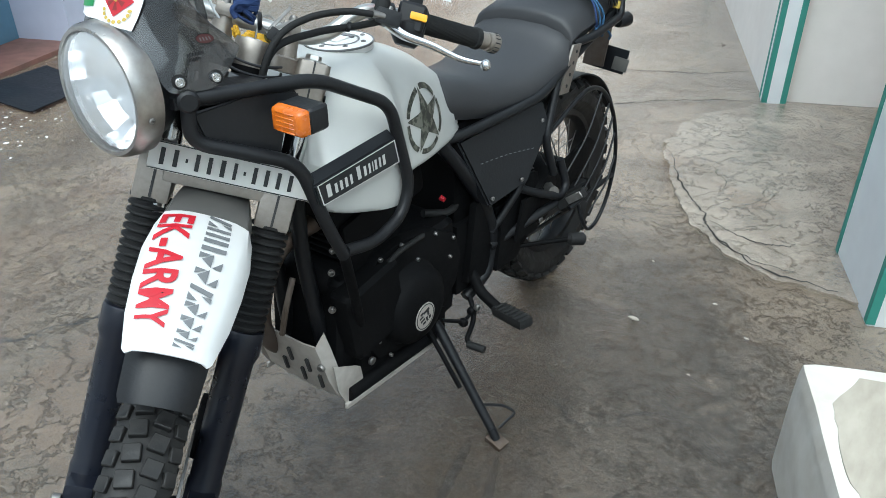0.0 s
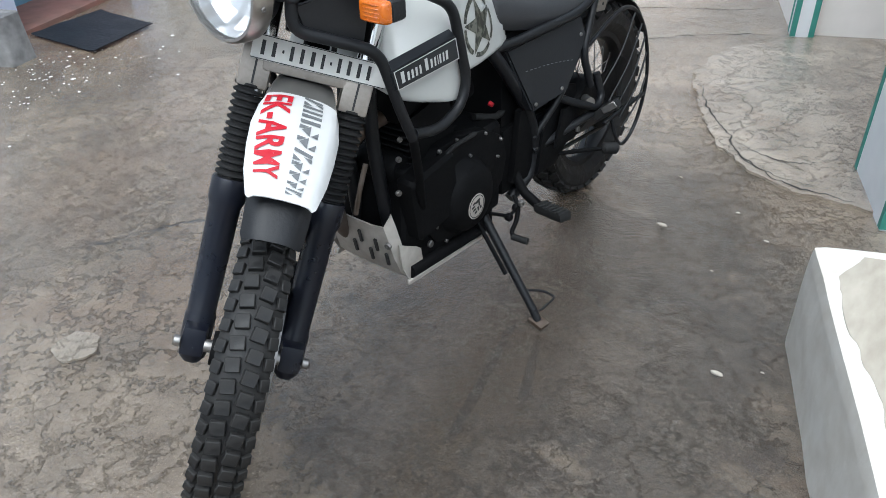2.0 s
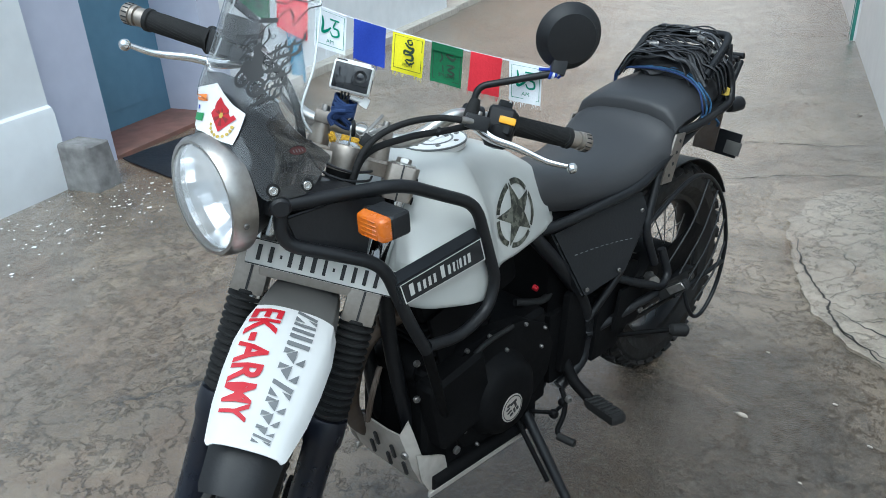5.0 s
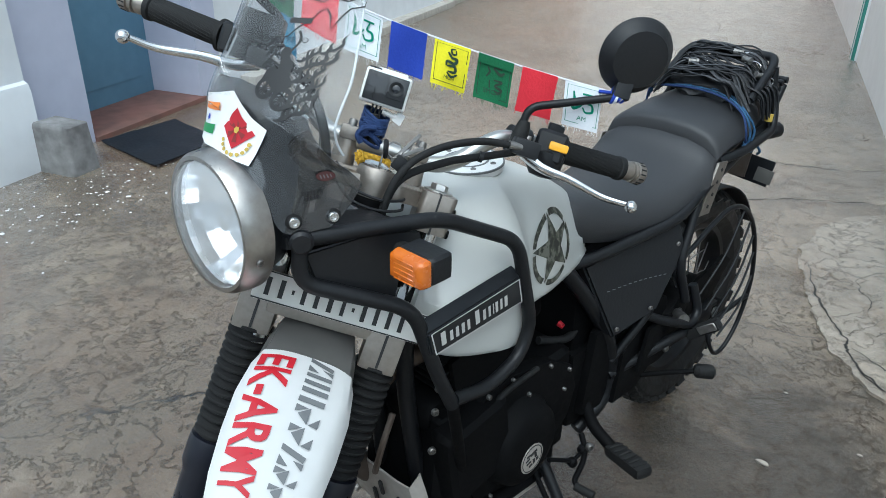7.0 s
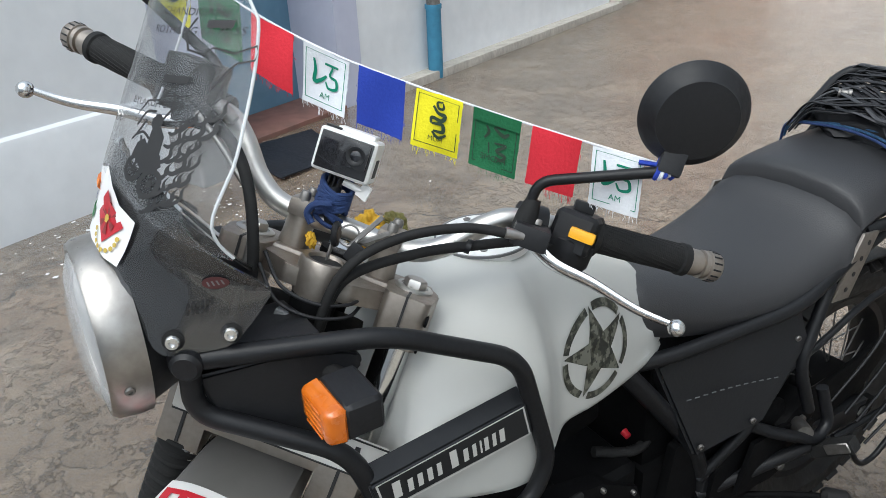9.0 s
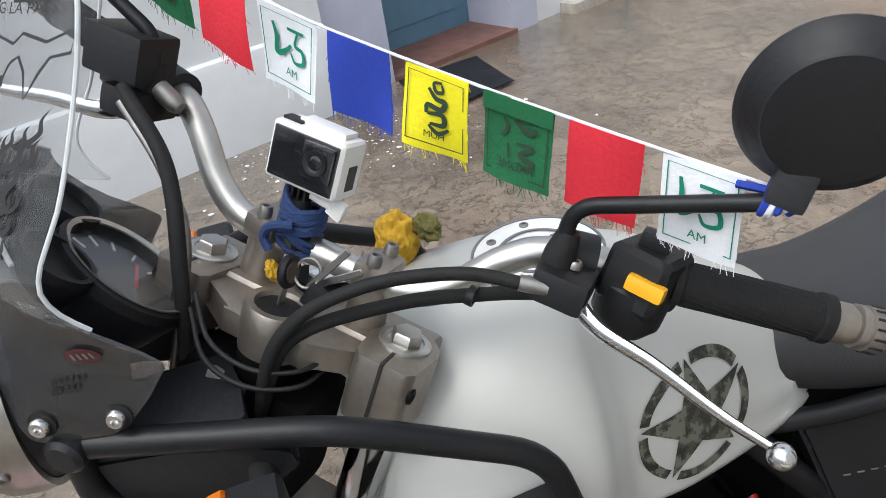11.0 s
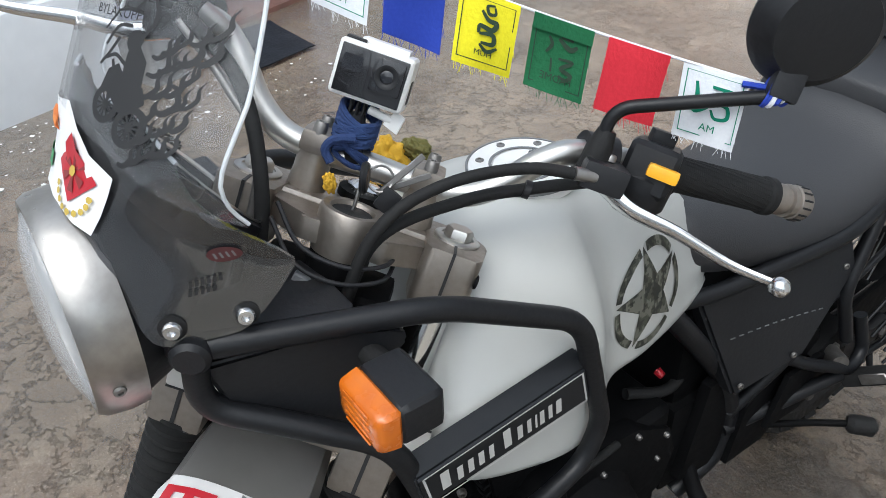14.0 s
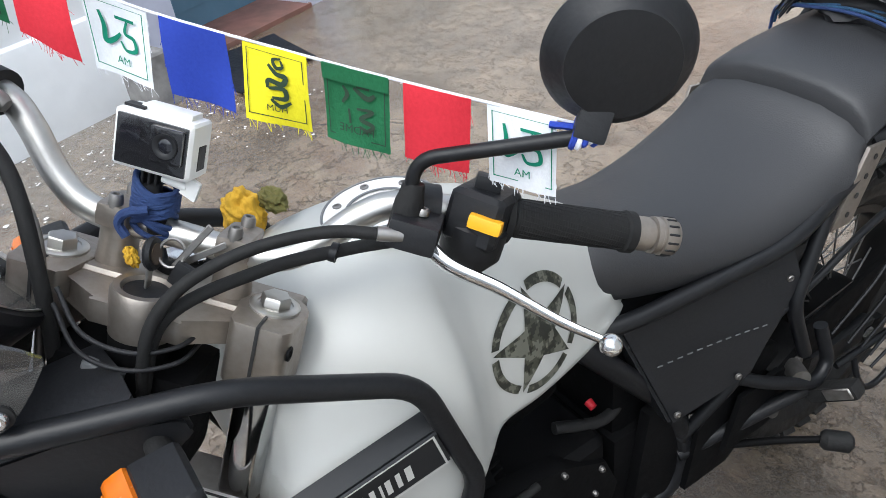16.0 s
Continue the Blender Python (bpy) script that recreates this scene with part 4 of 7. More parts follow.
def fender_at(s, d):
    """The point s across (-1 to 1) and d along (0 to 1) the white beak, a hair above it."""
    f = d * (len(FEN2) - 2)
    i = min(int(f), len(FEN2) - 3)
    w = f - i
    a, b = FEN2[i], FEN2[i + 1]
    y, z, wd, cr = [p + (q - p) * w for p, q in zip(a, b)]
    e = abs(s) ** 3
    nrm = Vector((0, b[1] - a[1], -(b[0] - a[0]))).normalized()
    return sl(wd * s, y + 0.25 * cr * e - 0.0012 * abs(nrm.y), z - cr * e + 0.0024)


fen = part("front_fender", grid([fender_row(*r) for r in FEN], 0.003), "smoke_fender", bike, "smoked grey rear part of the fender")
part("beak", grid([fender_row(*r, 14, lp) for r, lp in zip(FEN2, (0.018, 0.018, 0.017, 0.014, 0.009, 0.005, 0.003))], 0.003), "fender_white", fen, "white fender beak with red lettering and grey triangles")


def laid(bm, place):
    """Maps a flat bmesh (x along, y across) onto a surface."""
    bmesh.ops.subdivide_edges(bm, edges=[e for e in bm.edges if e.calc_length() > 0.02], cuts=1)
    for v in bm.verts:
        v.co = place(v.co.x, v.co.y)
    return bm


tx = letters("EK-ARMY", 0.062, 0.0016)
xs = [v.co.x for v in tx.verts]
x0, x1 = min(xs), max(xs)
ys = [v.co.y for v in tx.verts]
y0, y1 = min(ys), max(ys)
part("lettering", laid(tx, lambda a, b: fender_at(-0.84 + 0.62 * (b - y0) / (y1 - y0), 0.045 + 0.76 * (a - x0) / (x1 - x0))), "red", fen, "red letters EK-ARMY")
# grey stencil marks beside the letters
STENCIL = {
    "bars": [[(0.04, -1), (0.30, -1), (0.30, 1), (0.04, 1)], [(0.55, -1), (0.84, -1), (0.84, 1), (0.55, 1)]],
    "bent": [[(0.0, -1), (0.26, -1), (0.58, 0.9), (0.30, 1)], [(0.50, -1), (0.92, -1), (0.92, -0.1)], [(0.60, 0.1), (0.92, 1), (0.62, 1)]],
    "peak": [[(0.02, -1), (0.40, -1), (0.10, -0.05)], [(0.05, 0.15), (0.46, -0.72), (0.92, 0.15)], [(0.40, 1), (0.90, 0.25), (0.92, 1)]],
}
marks = ("bent", "bars", "bars", "peak", "peak", "bent", "peak", "peak", "peak", "bent")
for k, shape in enumerate(marks):
    for q in STENCIL[shape]:
        tb = bmesh.new()
        tb.faces.new([tb.verts.new(fender_at(0.27 + 0.23 * v, 0.01 + 0.097 * (k + u))) for u, v in q])
        part("triangle", tb, "grey_decal", fen)
rows_g = []
for y, z, w in ((-0.19, -0.365, 0.056), (-0.245, -0.405, 0.056), (-0.285, -0.445, 0.055), (-0.308, -0.490, 0.052), (-0.312, -0.500, 0.048)):
    rows_g.append([sl(w * k / 5, y + 0.020 * abs(k / 5) ** 3, z - 0.012 * abs(k / 5) ** 3) for k in range(-5, 6)])
part("inner_guard", grid(rows_g, 0.004), "black", fen, "black plastic inner mudguard")

# handlebar
bar_pts = [(0.0, 0.014, 0.030), (0.075, 0.014, 0.030), (0.115, 0.018, 0.050), (0.150, 0.026, 0.088), (0.185, 0.036, 0.106), (0.28, 0.062, 0.113), (0.405, 0.103, 0.120)]
barp = spline(stl([(-a, b, c) for a, b, c in bar_pts[:0:-1]] + bar_pts), 6)
hb = part("handlebar", tube(barp, 0.0125, 16), "alloy", bike, "bare aluminium handlebar")


def barp_at(f, s=1):
    """A point at x = f on the bar, in fork terms."""
    for a, b in zip(bar_pts, bar_pts[1:]):
        if a[0] <= f <= b[0]:
            w = (f - a[0]) / (b[0] - a[0])
            return Vector([(s if k == 0 else 1) * (a[k] + (b[k] - a[k]) * w) for k in range(3)])
    a, b = Vector(bar_pts[-2]), Vector(bar_pts[-1])
    p = b + (b - a).normalized() * (f - b.x)
    return Vector((s * p.x, p.y, p.z))


for s in (1, -1):
    for dy in (0.0,):
        riser = lathe([(0, -0.03), (0.020, -0.03), (0.021, -0.025), (0.017, 0.008), (0.0165, 0.03), (0, 0.03)], STEER @ Matrix.Translation((0.053 * s, 0.012, 0.0)), 20)
        part("riser", riser, "clamp", hb, "grey handlebar riser")
    part("riser_cap", box((0.030, 0.046, 0.022), STEER @ Matrix.Translation((0.053 * s, 0.014, 0.038)), 0.007, 2), "clamp", hb)
    for dy in (-0.016, 0.016):
        part("riser_bolt", bolt(st(0.053 * s, 0.014 + dy, 0.046), SA, 0.0065, 0.012), "steel", hb, "socket-head bolt")
    g0, g1 = barp_at(0.268, s), barp_at(0.391, s)
    d = (g1 - g0).normalized()
    gm = STEER @ toward(g0, d)
    L = (g1 - g0).length
    gp = [(0.0125, 0), (0.024, 0.0), (0.0245, 0.006), (0.0175, 0.010)]
    for k in range(44):
        z = 0.012 + (L - 0.022) * k / 44
        gp += [(0.0174, z), (0.0178, z + 0.0008), (0.0178, z + 0.0014), (0.0174, z + 0.0022)]
    gp += [(0.020, L - 0.008), (0.020, L), (0.012, L)]
    gr_ob = part("grip", lathe(gp, gm, 28), "rubber", hb, "finely knurled black rubber grip")
    for k in range(22):
        # fine ribs along the grip cross the rings
        a = math.tau * k / 22
        part("knurl", tube([gm @ Vector((0.0176 * math.cos(a + 0.9 * w), 0.0176 * math.sin(a + 0.9 * w), 0.013 + (L - 0.024) * w)) for w in [j / 8 for j in range(9)]], 0.0006, 4), "rubber", gr_ob)
    wp = [(0.0, L), (0.0165, L), (0.0165, L + 0.016), (0.0145, L + 0.017), (0.0145, L + 0.020), (0.0178, L + 0.021), (0.0178, L + 0.026), (0.0165, L + 0.027), (0.0165, L + 0.029), (0.0185, L + 0.030), (0.0185, L + 0.042), (0.0165, L + 0.045), (0.010, L + 0.045), (0.009, L + 0.042), (0, L + 0.042)]
    wb = lathe(wp, gm, 28)
    we = part("bar_end", wb, "clamp", hb, "knurled metal bar-end weight")
    for k in range(14):
        part("flute", box((0.0022, 0.0022, 0.011), gm @ Matrix.Rotation(math.tau * k / 14, 4, "Z") @ Matrix.Translation((0.0183, 0, L + 0.036)), 0.0006, 1), "black", we)
    # lever
    lv = [barp_at(0.205, s) + Vector((0, -0.032, -0.018)), barp_at(0.235, s) + Vector((0, -0.052, -0.033)), barp_at(0.280, s) + Vector((0, -0.074, -0.040)), barp_at(0.333, s) + Vector((0, -0.102, -0.052)), Vector((0.372 * s, -0.040, 0.065))]
    lp = spline([STEER @ p for p in lv], 8)
    nlp = len(lp)
    part("lever", tube(lp, [0.0105 - 0.0065 * (k / nlp) ** 0.8 for k in range(nlp)], 12, None, 0.7), "chrome", hb, "polished aluminium lever")
    part("lever_ball", lathe([(0.0095 * math.sin(math.pi * k / 12), -0.0095 * math.cos(math.pi * k / 12)) for k in range(13)], STEER @ Matrix.Translation((0.375 * s, -0.042, 0.064)), 20), "chrome", hb, "lever ball end")
    pc = barp_at(0.196, s)
    pm = STEER @ toward(pc, (barp_at(0.24, s) - pc).normalized())
    part("lever_perch", lathe([(0.012, -0.016), (0.021, -0.016), (0.021, 0.016), (0.012, 0.016)], pm, 20, None, True), "black", hb, "black lever clamp")
    part("perch_block", box((0.042, 0.052, 0.026), STEER @ Matrix.Translation(pc + Vector((0.004 * s, -0.034, -0.010))), 0.006, 2), "black", hb)
    part("perch_bolt", bolt(st(*(pc + Vector((0.006 * s, -0.034, 0.004)))), SA, 0.006, 0.006), "steel", hb)
    # mirror on its stem
    mo = Vector((0.189 * s, 0.006, 0.100))
    part("stem_boot", lathe([(0, -0.01), (0.013, -0.008), (0.0125, 0.018), (0.0085, 0.036), (0, 0.037)], STEER @ toward(mo, (0.02 * s, -0.04, 1)), 18), "rubber", hb, "rubber boot of the mirror stem")
    stem = rounded(stl([(0.189 * s, 0.005, 0.115), (0.186 * s, 0.000, 0.156), (0.312 * s, -0.014, 0.214)]), 0.026, 6)
    part("mirror_stem", tube(stem, 0.0062, 12), "tube", hb, "black mirror stem")
    part("mirror_neck", box((0.026, 0.016, 0.050), STEER @ pose(0.310 * s, -0.014, 0.234, -8, 0, 0), 0.005, 2), "black", hb)
    mm = STEER @ Matrix.Translation((0.313 * s, -0.022, 0.274)) @ Matrix.Rotation(radians(110), 4, "X") @ Matrix.Rotation(radians(10 * s), 4, "Y")
    shell = [(0, 0.016), (0.024, 0.0155), (0.042, 0.013), (0.0435, 0.010), (0.053, 0.002), (0.0575, -0.006), (0.0565, -0.010), (0.054, -0.010), (0.054, -0.004), (0, -0.004)]
    mh = part("mirror_shell", lathe(shell, mm, 48), "black", hb, "round black mirror housing")
    part("mirror_glass", lathe([(0, 0), (0.0535, 0), (0.0535, -0.002), (0, -0.002)], mm @ Matrix.Translation((0, 0, -0.006)), 40), "mirror", hb, "round mirror glass")

# left switch block
sc = barp_at(0.249)
sm = STEER @ toward(sc, (barp_at(0.29) - sc).normalized(), 0)
sw = part("switch_block", box((0.050, 0.062, 0.050), STEER @ Matrix.Translation(sc + Vector((0.002, -0.006, 0.002))) @ Matrix.Rotation(radians(-16), 4, "Z"), 0.013, 3), "black", hb, "black switch housing with a yellow button")
part("switch_block_base", lathe([(0, -0.03), (0.018, -0.028), (0.028, -0.015), (0.029, 0.01), (0.02, 0.02), (0, 0.02)], STEER @ Matrix.Translation(sc + Vector((0.0, -0.010, -0.018))), 20), "black", hb)
part("indicator_switch", box((0.030, 0.012, 0.013), STEER @ Matrix.Translation(sc + Vector((0.006, -0.040, 0.004))) @ Matrix.Rotation(radians(-12), 4, "Z"), 0.004, 2), "yellow", hb, "yellow rocker switch")
part("dip_switch", box((0.024, 0.018, 0.014), STEER @ Matrix.Translation(sc + Vector((0.0, -0.012, 0.032))), 0.004, 2), "black", hb)
# right side master cylinder and switch block
rc = barp_at(0.215, -1)
part("brake_reservoir", box((0.058, 0.050, 0.042), STEER @ Matrix.Translation(rc + Vector((0.004, -0.044, 0.028))), 0.005, 2), "black", hb, "black brake fluid reservoir")
part("banjo_bolt", lathe([(0, 0), (0.009, 0), (0.009, 0.02), (0.006, 0.026), (0, 0.026)], toward(st(*(rc + Vector((0.034, -0.040, 0.006)))), SU - SA * 0.4), 12), "steel", hb)
part("throttle_block", box((0.046, 0.055, 0.046), STEER @ Matrix.Translation(barp_at(0.248, -1)), 0.012, 3), "black", hb, "black throttle housing")

# cables and hoses at the head
def cable(points, r, mat="rubber", label="black control cable", name="cable"):
    return part(name, tube(spline(stl(points), 10), r, 10), mat, bike, label)


cable([(0.185, -0.018, 0.095), (0.13, -0.030, 0.085), (0.07, -0.055, 0.055), (0.03, -0.078, 0.01), (0.02, -0.075, -0.06), (0.03, -0.03, -0.2)], 0.0055)
cable([(0.19, -0.006, 0.088), (0.15, -0.006, 0.068), (0.09, -0.030, 0.040), (0.03, -0.070, -0.005), (0.02, -0.070, -0.08)], 0.0058)
cable([(-0.19, -0.030, 0.115), (-0.12, -0.050, 0.075), (-0.075, -0.070, 0.0), (-0.06, -0.055, -0.10)], 0.0065)
cable([(-0.185, -0.035, 0.105), (-0.13, -0.040, 0.065), (-0.088, -0.052, 0.02), (-0.08, -0.05, -0.1)], 0.0042, "steel", "braided brake hose", "brake_line")
cable([(-0.060, -0.070, -0.005), (-0.030, -0.084, -0.030), (0.010, -0.084, -0.036), (0.042, -0.066, -0.030), (0.050, -0.030, -0.026)], 0.0021, "strap", "black wire loom", "wire")
cable([(-0.062, -0.070, -0.020), (-0.030, -0.086, -0.046), (0.010, -0.086, -0.051), (0.044, -0.066, -0.044), (0.050, -0.030, -0.038)], 0.0021, "strap", "black wire loom", "wire")
part("cable_ferrule", tube(stl([(0.172, -0.022, 0.094), (0.192, -0.016, 0.096)]), 0.0062, 12), "steel", bike, "zinc cable ferrule")
part("cable_tie", lathe([(0.0062, -0.003), (0.0085, -0.003), (0.0085, 0.003), (0.0062, 0.003)], toward(st(0.14, -0.012, 0.064), SU), 12, None, True), "black", bike)

# ---- headlamp and screen on the frame ----
HC = Vector((0.0, 0.160, 0.975))
HM = axes(HC, Vector((1, 0, 0)), Vector((0, 0, 1)), Vector((0, -1, 0))) @ Matrix.Rotation(radians(-2), 4, "X")
hl = part("headlamp", lathe([(0.0, -0.085), (0.045, -0.080), (0.074, -0.055), (0.088, -0.02), (0.090, -0.004), (0.086, 0.0), (0.084, -0.012), (0.066, -0.048), (0.038, -0.066), (0.0, -0.072)], HM, 48), "black", bike, "round headlamp in a black bucket")
part("lamp_rim", lathe([(0.0895, -0.018), (0.0955, -0.018), (0.0965, -0.004), (0.0945, 0.014), (0.090, 0.021), (0.085, 0.021), (0.084, 0.015), (0.0895, 0.005)], HM, 64, None, True), "rim_alloy", hl, "brushed metal headlamp rim")
part("reflector", lathe([(0.084, 0.010), (0.078, -0.012), (0.060, -0.035), (0.035, -0.050), (0.012, -0.056), (0, -0.056)], HM, 22), "reflector", hl, "faceted silver lamp reflector", 5)
part("bulb_cap", lathe([(0, 0.0), (0.014, -0.002), (0.017, -0.010), (0.017, -0.04), (0, -0.04)], HM, 20), "chrome", hl, "chrome bulb shield")
part("lamp_glass", lathe([(0.0855, 0.016), (0.080, 0.022), (0.060, 0.030), (0.035, 0.034), (0.0, 0.036)], HM, 48), "lamp_glass", hl, "clear domed headlamp glass")
part("rim_screw", bolt(Vector((0.0925, 0.155, 0.950)), (1, 0, -0.2), 0.005, 0.003), "steel", hl)

# fly screen: a smoked lower shell and a clear taller pane
PLAN = [(0.0, 0.133), (0.040, 0.139), (0.070, 0.155), (0.095, 0.190), (0.104, 0.206), (0.113, 0.245), (0.117, 0.262), (0.124, 0.285)]


def plan_at(s):
    """Along the wrapped lower shell: 0 the middle, 1 its rear lobe."""
    total = sum(math.dist(a, b) for a, b in zip(PLAN, PLAN[1:]))
    left = min(abs(s), 1.0) * total
    for a, b in zip(PLAN, PLAN[1:]):
        d = math.dist(a, b)
        if left <= d or b is PLAN[-1]:
            w = left / d
            return math.copysign(a[0] + (b[0] - a[0]) * w, s), a[1] + (b[1] - a[1]) * w
        left -= d


def screen_pt(s, z):
    """Across s (-1 to 1) at height z: the shell wraps the lamp below and flattens into the pane above."""
    lx, ly = plan_at(s)
    x = SW(z) * s
    y = 0.133 + (3.5 + 2.5 * max(0.0, min(1.0, (z - 1.13) / 0.14))) * x * x
    w = max(0.0, min(1.0, (z - 1.015) / 0.105))
    w = w * w * (3 - 2 * w)
    return Vector((lx + (x - lx) * w, ly + (y - ly) * w + 0.5 * (z - 1.0), z))


def SW(z):
    for (z0, w0), (z1, w1) in zip(SWT, SWT[1:]):
        if z0 <= z <= z1:
            return w0 + (w1 - w0) * (z - z0) / (z1 - z0)
    return SWT[-1][1] if z > 1 else SWT[0][1]


def eased(table, s):
    """A value from a table of (s, value), straight between its rows."""
    s = abs(s)
    for (a, u), (b, v) in zip(table, table[1:]):
        if s <= b:
            return u + (v - u) * (s - a) / (b - a)
    return table[-1][1]


SWT = [(0.972, 0.106), (1.00, 0.120), (1.05, 0.128), (1.10, 0.134), (1.13, 0.135), (1.16, 0.132), (1.235, 0.114), (1.270, 0.104), (1.292, 0.092), (1.308, 0.070), (1.316, 0.038)]
ZB = [(0.0, 1.070), (0.20, 1.066), (0.34, 1.046), (0.44, 1.016), (0.52, 0.992), (0.58, 0.981), (0.66, 0.978), (0.86, 0.976), (0.91, 0.981), (0.96, 1.000), (1.0, 1.022)]
ZT = [(0.0, 1.153), (0.5, 1.146), (0.78, 1.120), (0.84, 1.092), (0.90, 1.060), (0.96, 1.040), (1.0, 1.027)]
lowr = []
for i in range(15):
    row = []
    for k in range(61):
        s = -1 + 2 * k / 60
        zb, zt = eased(ZB, s), eased(ZT, s)
        row.append(screen_pt(s, zb + (zt - zb) * i / 14))
    lowr.append(row)
scr = part("fly_screen", grid(lowr, 0.003), "smoke", bike, "smoked lower fly screen with stickers")
upr = []
for i in range(19):
    row = []
    for k in range(25):
        s = -1 + 2 * k / 24
        zb = 1.072 + 0.060 * (1 - abs(s) ** 2)
        z = zb + (1.316 - zb) * i / 18
        row.append(screen_pt(s, z) + Vector((0, -0.004, 0)))
    upr.append(row)
cs = part("clear_screen", grid(upr, 0.003), "clear", scr, "clear acrylic wind deflector")
cs.visible_shadow = False
for p in ((0.1035, 0.202, 0.9945), (0.1155, 0.2535, 0.9905)):
    for s in (1, -1):
        part("bolt_washer", lathe([(0, 0), (0.0105, 0), (0.0105, 0.002), (0, 0.002)], toward((s * (p[0] - 0.001), p[1], p[2]), (0.92 * s, -0.38, 0.1)), 20), "rubber", scr, "black rubber washer")
        part("screen_bolt", bolt(Vector((s * p[0], p[1], p[2])) + Vector((0.001 * s, -0.001, 0)), (0.92 * s, -0.38, 0.1), 0.0075, 0.006), "chrome", scr, "chrome screen bolt")


def on_screen(x, z, lift=0.0035):
    lo, hi = -1.0, 1.0
    for _ in range(22):
        mid = (lo + hi) / 2
        lo, hi = (mid, hi) if screen_pt(mid, z).x < x else (lo, mid)
    p = screen_pt(lo, z)
    g = screen_pt(lo + 0.01, z) - p
    return p + Vector((g.y, -g.x, 0)).normalized() * (lift + (0.004 if z > 1.115 else 0.0))


def sticker(name, outline, mat, parent, lift=0.0035, label="", cuts=2):
    bm = bmesh.new()
    bm.faces.new([bm.verts.new((x, z, 0)) for x, z in outline])
    bmesh.ops.triangulate(bm, faces=bm.faces[:])
    bmesh.ops.subdivide_edges(bm, edges=bm.edges[:], cuts=cuts, use_grid_fill=True)
    for v in bm.verts:
        v.co = on_screen(v.co.x, v.co.y, lift)
    return part(name, bm, mat, parent, label)


def on_lobe(s, z, lift=0.0022):
    """A point on the shell's outer face by its place along the wrap."""
    p = screen_pt(s, z)
    g = screen_pt(s + 0.01, z) - screen_pt(s - 0.01, z)
    return p + Vector((g.y, -g.x, 0)).normalized() * lift


mark = bmesh.new()
mark.faces.new([mark.verts.new(on_lobe(0.79 + 0.062 * math.cos(k * math.tau / 20), 1.045 + 0.0065 * math.sin(k * math.tau / 20))) for k in range(20)])
om = part("oval_sticker", mark, "faded_red", scr, "small dark red oval sticker")
for k in range(4):
    bar = bmesh.new()
    a = 0.752 + 0.022 * k
    bar.faces.new([bar.verts.new(on_lobe(u, v, 0.0030)) for u, v in ((a, 1.0425), (a + 0.009, 1.0425), (a + 0.009, 1.0475), (a, 1.0475))])
    part("print_bar", bar, "grey_decal", om)
for row, n in ((1.0245, 6), (1.0175, 5)):
    for k in range(n):
        bar = bmesh.new()
        a = 0.64 + 0.020 * k
        bar.faces.new([bar.verts.new(on_lobe(u, v)) for u, v in ((a, row), (a + 0.012, row), (a + 0.012, row + 0.0045), (a, row + 0.0045))])
        part("print_bar", bar, "ink", scr)

fs = sticker("flag_sticker", [(-0.091, 1.068), (-0.002, 1.072), (0.056, 1.062), (0.066, 1.104), (0.006, 1.141), (-0.066, 1.123)], "white_decal", scr, 0.0036, "white sticker with two crossed flags")
sticker("flag_band", [(-0.062, 1.106), (-0.012, 1.114), (-0.012, 1.124), (-0.060, 1.115)], "saffron", fs, 0.0048)
sticker("flag_band", [(-0.070, 1.078), (-0.016, 1.086), (-0.016, 1.097), (-0.068, 1.088)], "leaf_green", fs, 0.0048)
sticker("wheel_dot", [(-0.040 + 0.004 * math.cos(k), 1.1005 + 0.004 * math.sin(k)) for k in range(6)], "f_blue", fs, 0.0048, "", 0)
sticker("flag_field", [(0.004, 1.100), (0.028, 1.078), (0.054, 1.097), (0.022, 1.125)], "red", fs, 0.0046)
for k in range(6):
    a = math.tau * k / 6 + 0.3
    sticker("flag_ray", [(0.028, 1.100), (0.028 + 0.0145 * math.cos(a), 1.100 + 0.0145 * math.sin(a)), (0.028 + 0.0145 * math.cos(a + 0.5), 1.100 + 0.0145 * math.sin(a + 0.5))], "maroon", fs, 0.0052, "", 1)
sticker("flag_sun", [(0.028 + 0.004 * math.cos(q), 1.100 + 0.004 * math.sin(q)) for q in range(6)], "gold", fs, 0.0058, "", 0)
for k in range(9):
    a = math.pi * (1.0 + k / 8)
    sticker("laurel", [(0.030 + 0.020 * math.cos(a) + 0.003 * math.cos(q), 1.086 + 0.014 * math.sin(a) + 0.0025 * math.sin(q)) for q in range(6)], "gold", fs, 0.0052, "", 0)

def screen_line(points, w, parent, lift=0.0046, closed=False):
    """A printed line on the screen."""
    p = [Vector((*q, 0)) for q in points]
    if closed:
        p.append(p[0])
    bm = bmesh.new()
    prev = None
    for i, q in enumerate(p):
        d = (p[min(i + 1, len(p) - 1)] - p[max(i - 1, 0)]).normalized()
        o = Vector((-d.y, d.x, 0)) * w
        cur = (bm.verts.new(on_screen(q.x + o.x, q.y + o.y, lift)), bm.verts.new(on_screen(q.x - o.x, q.y - o.y, lift)))
        if prev:
            bm.faces.new((prev[0], cur[0], cur[1], prev[1]))
        prev = cur
    return part("printed_line", bm, "ink", parent)


def screen_words(text, x, z, size):
    bm = letters(text, size)
    for v in bm.verts:
        v.co = on_screen(x + v.co.x, z + v.co.y, 0.0046)
    part("lettering", bm, "ink", cs)


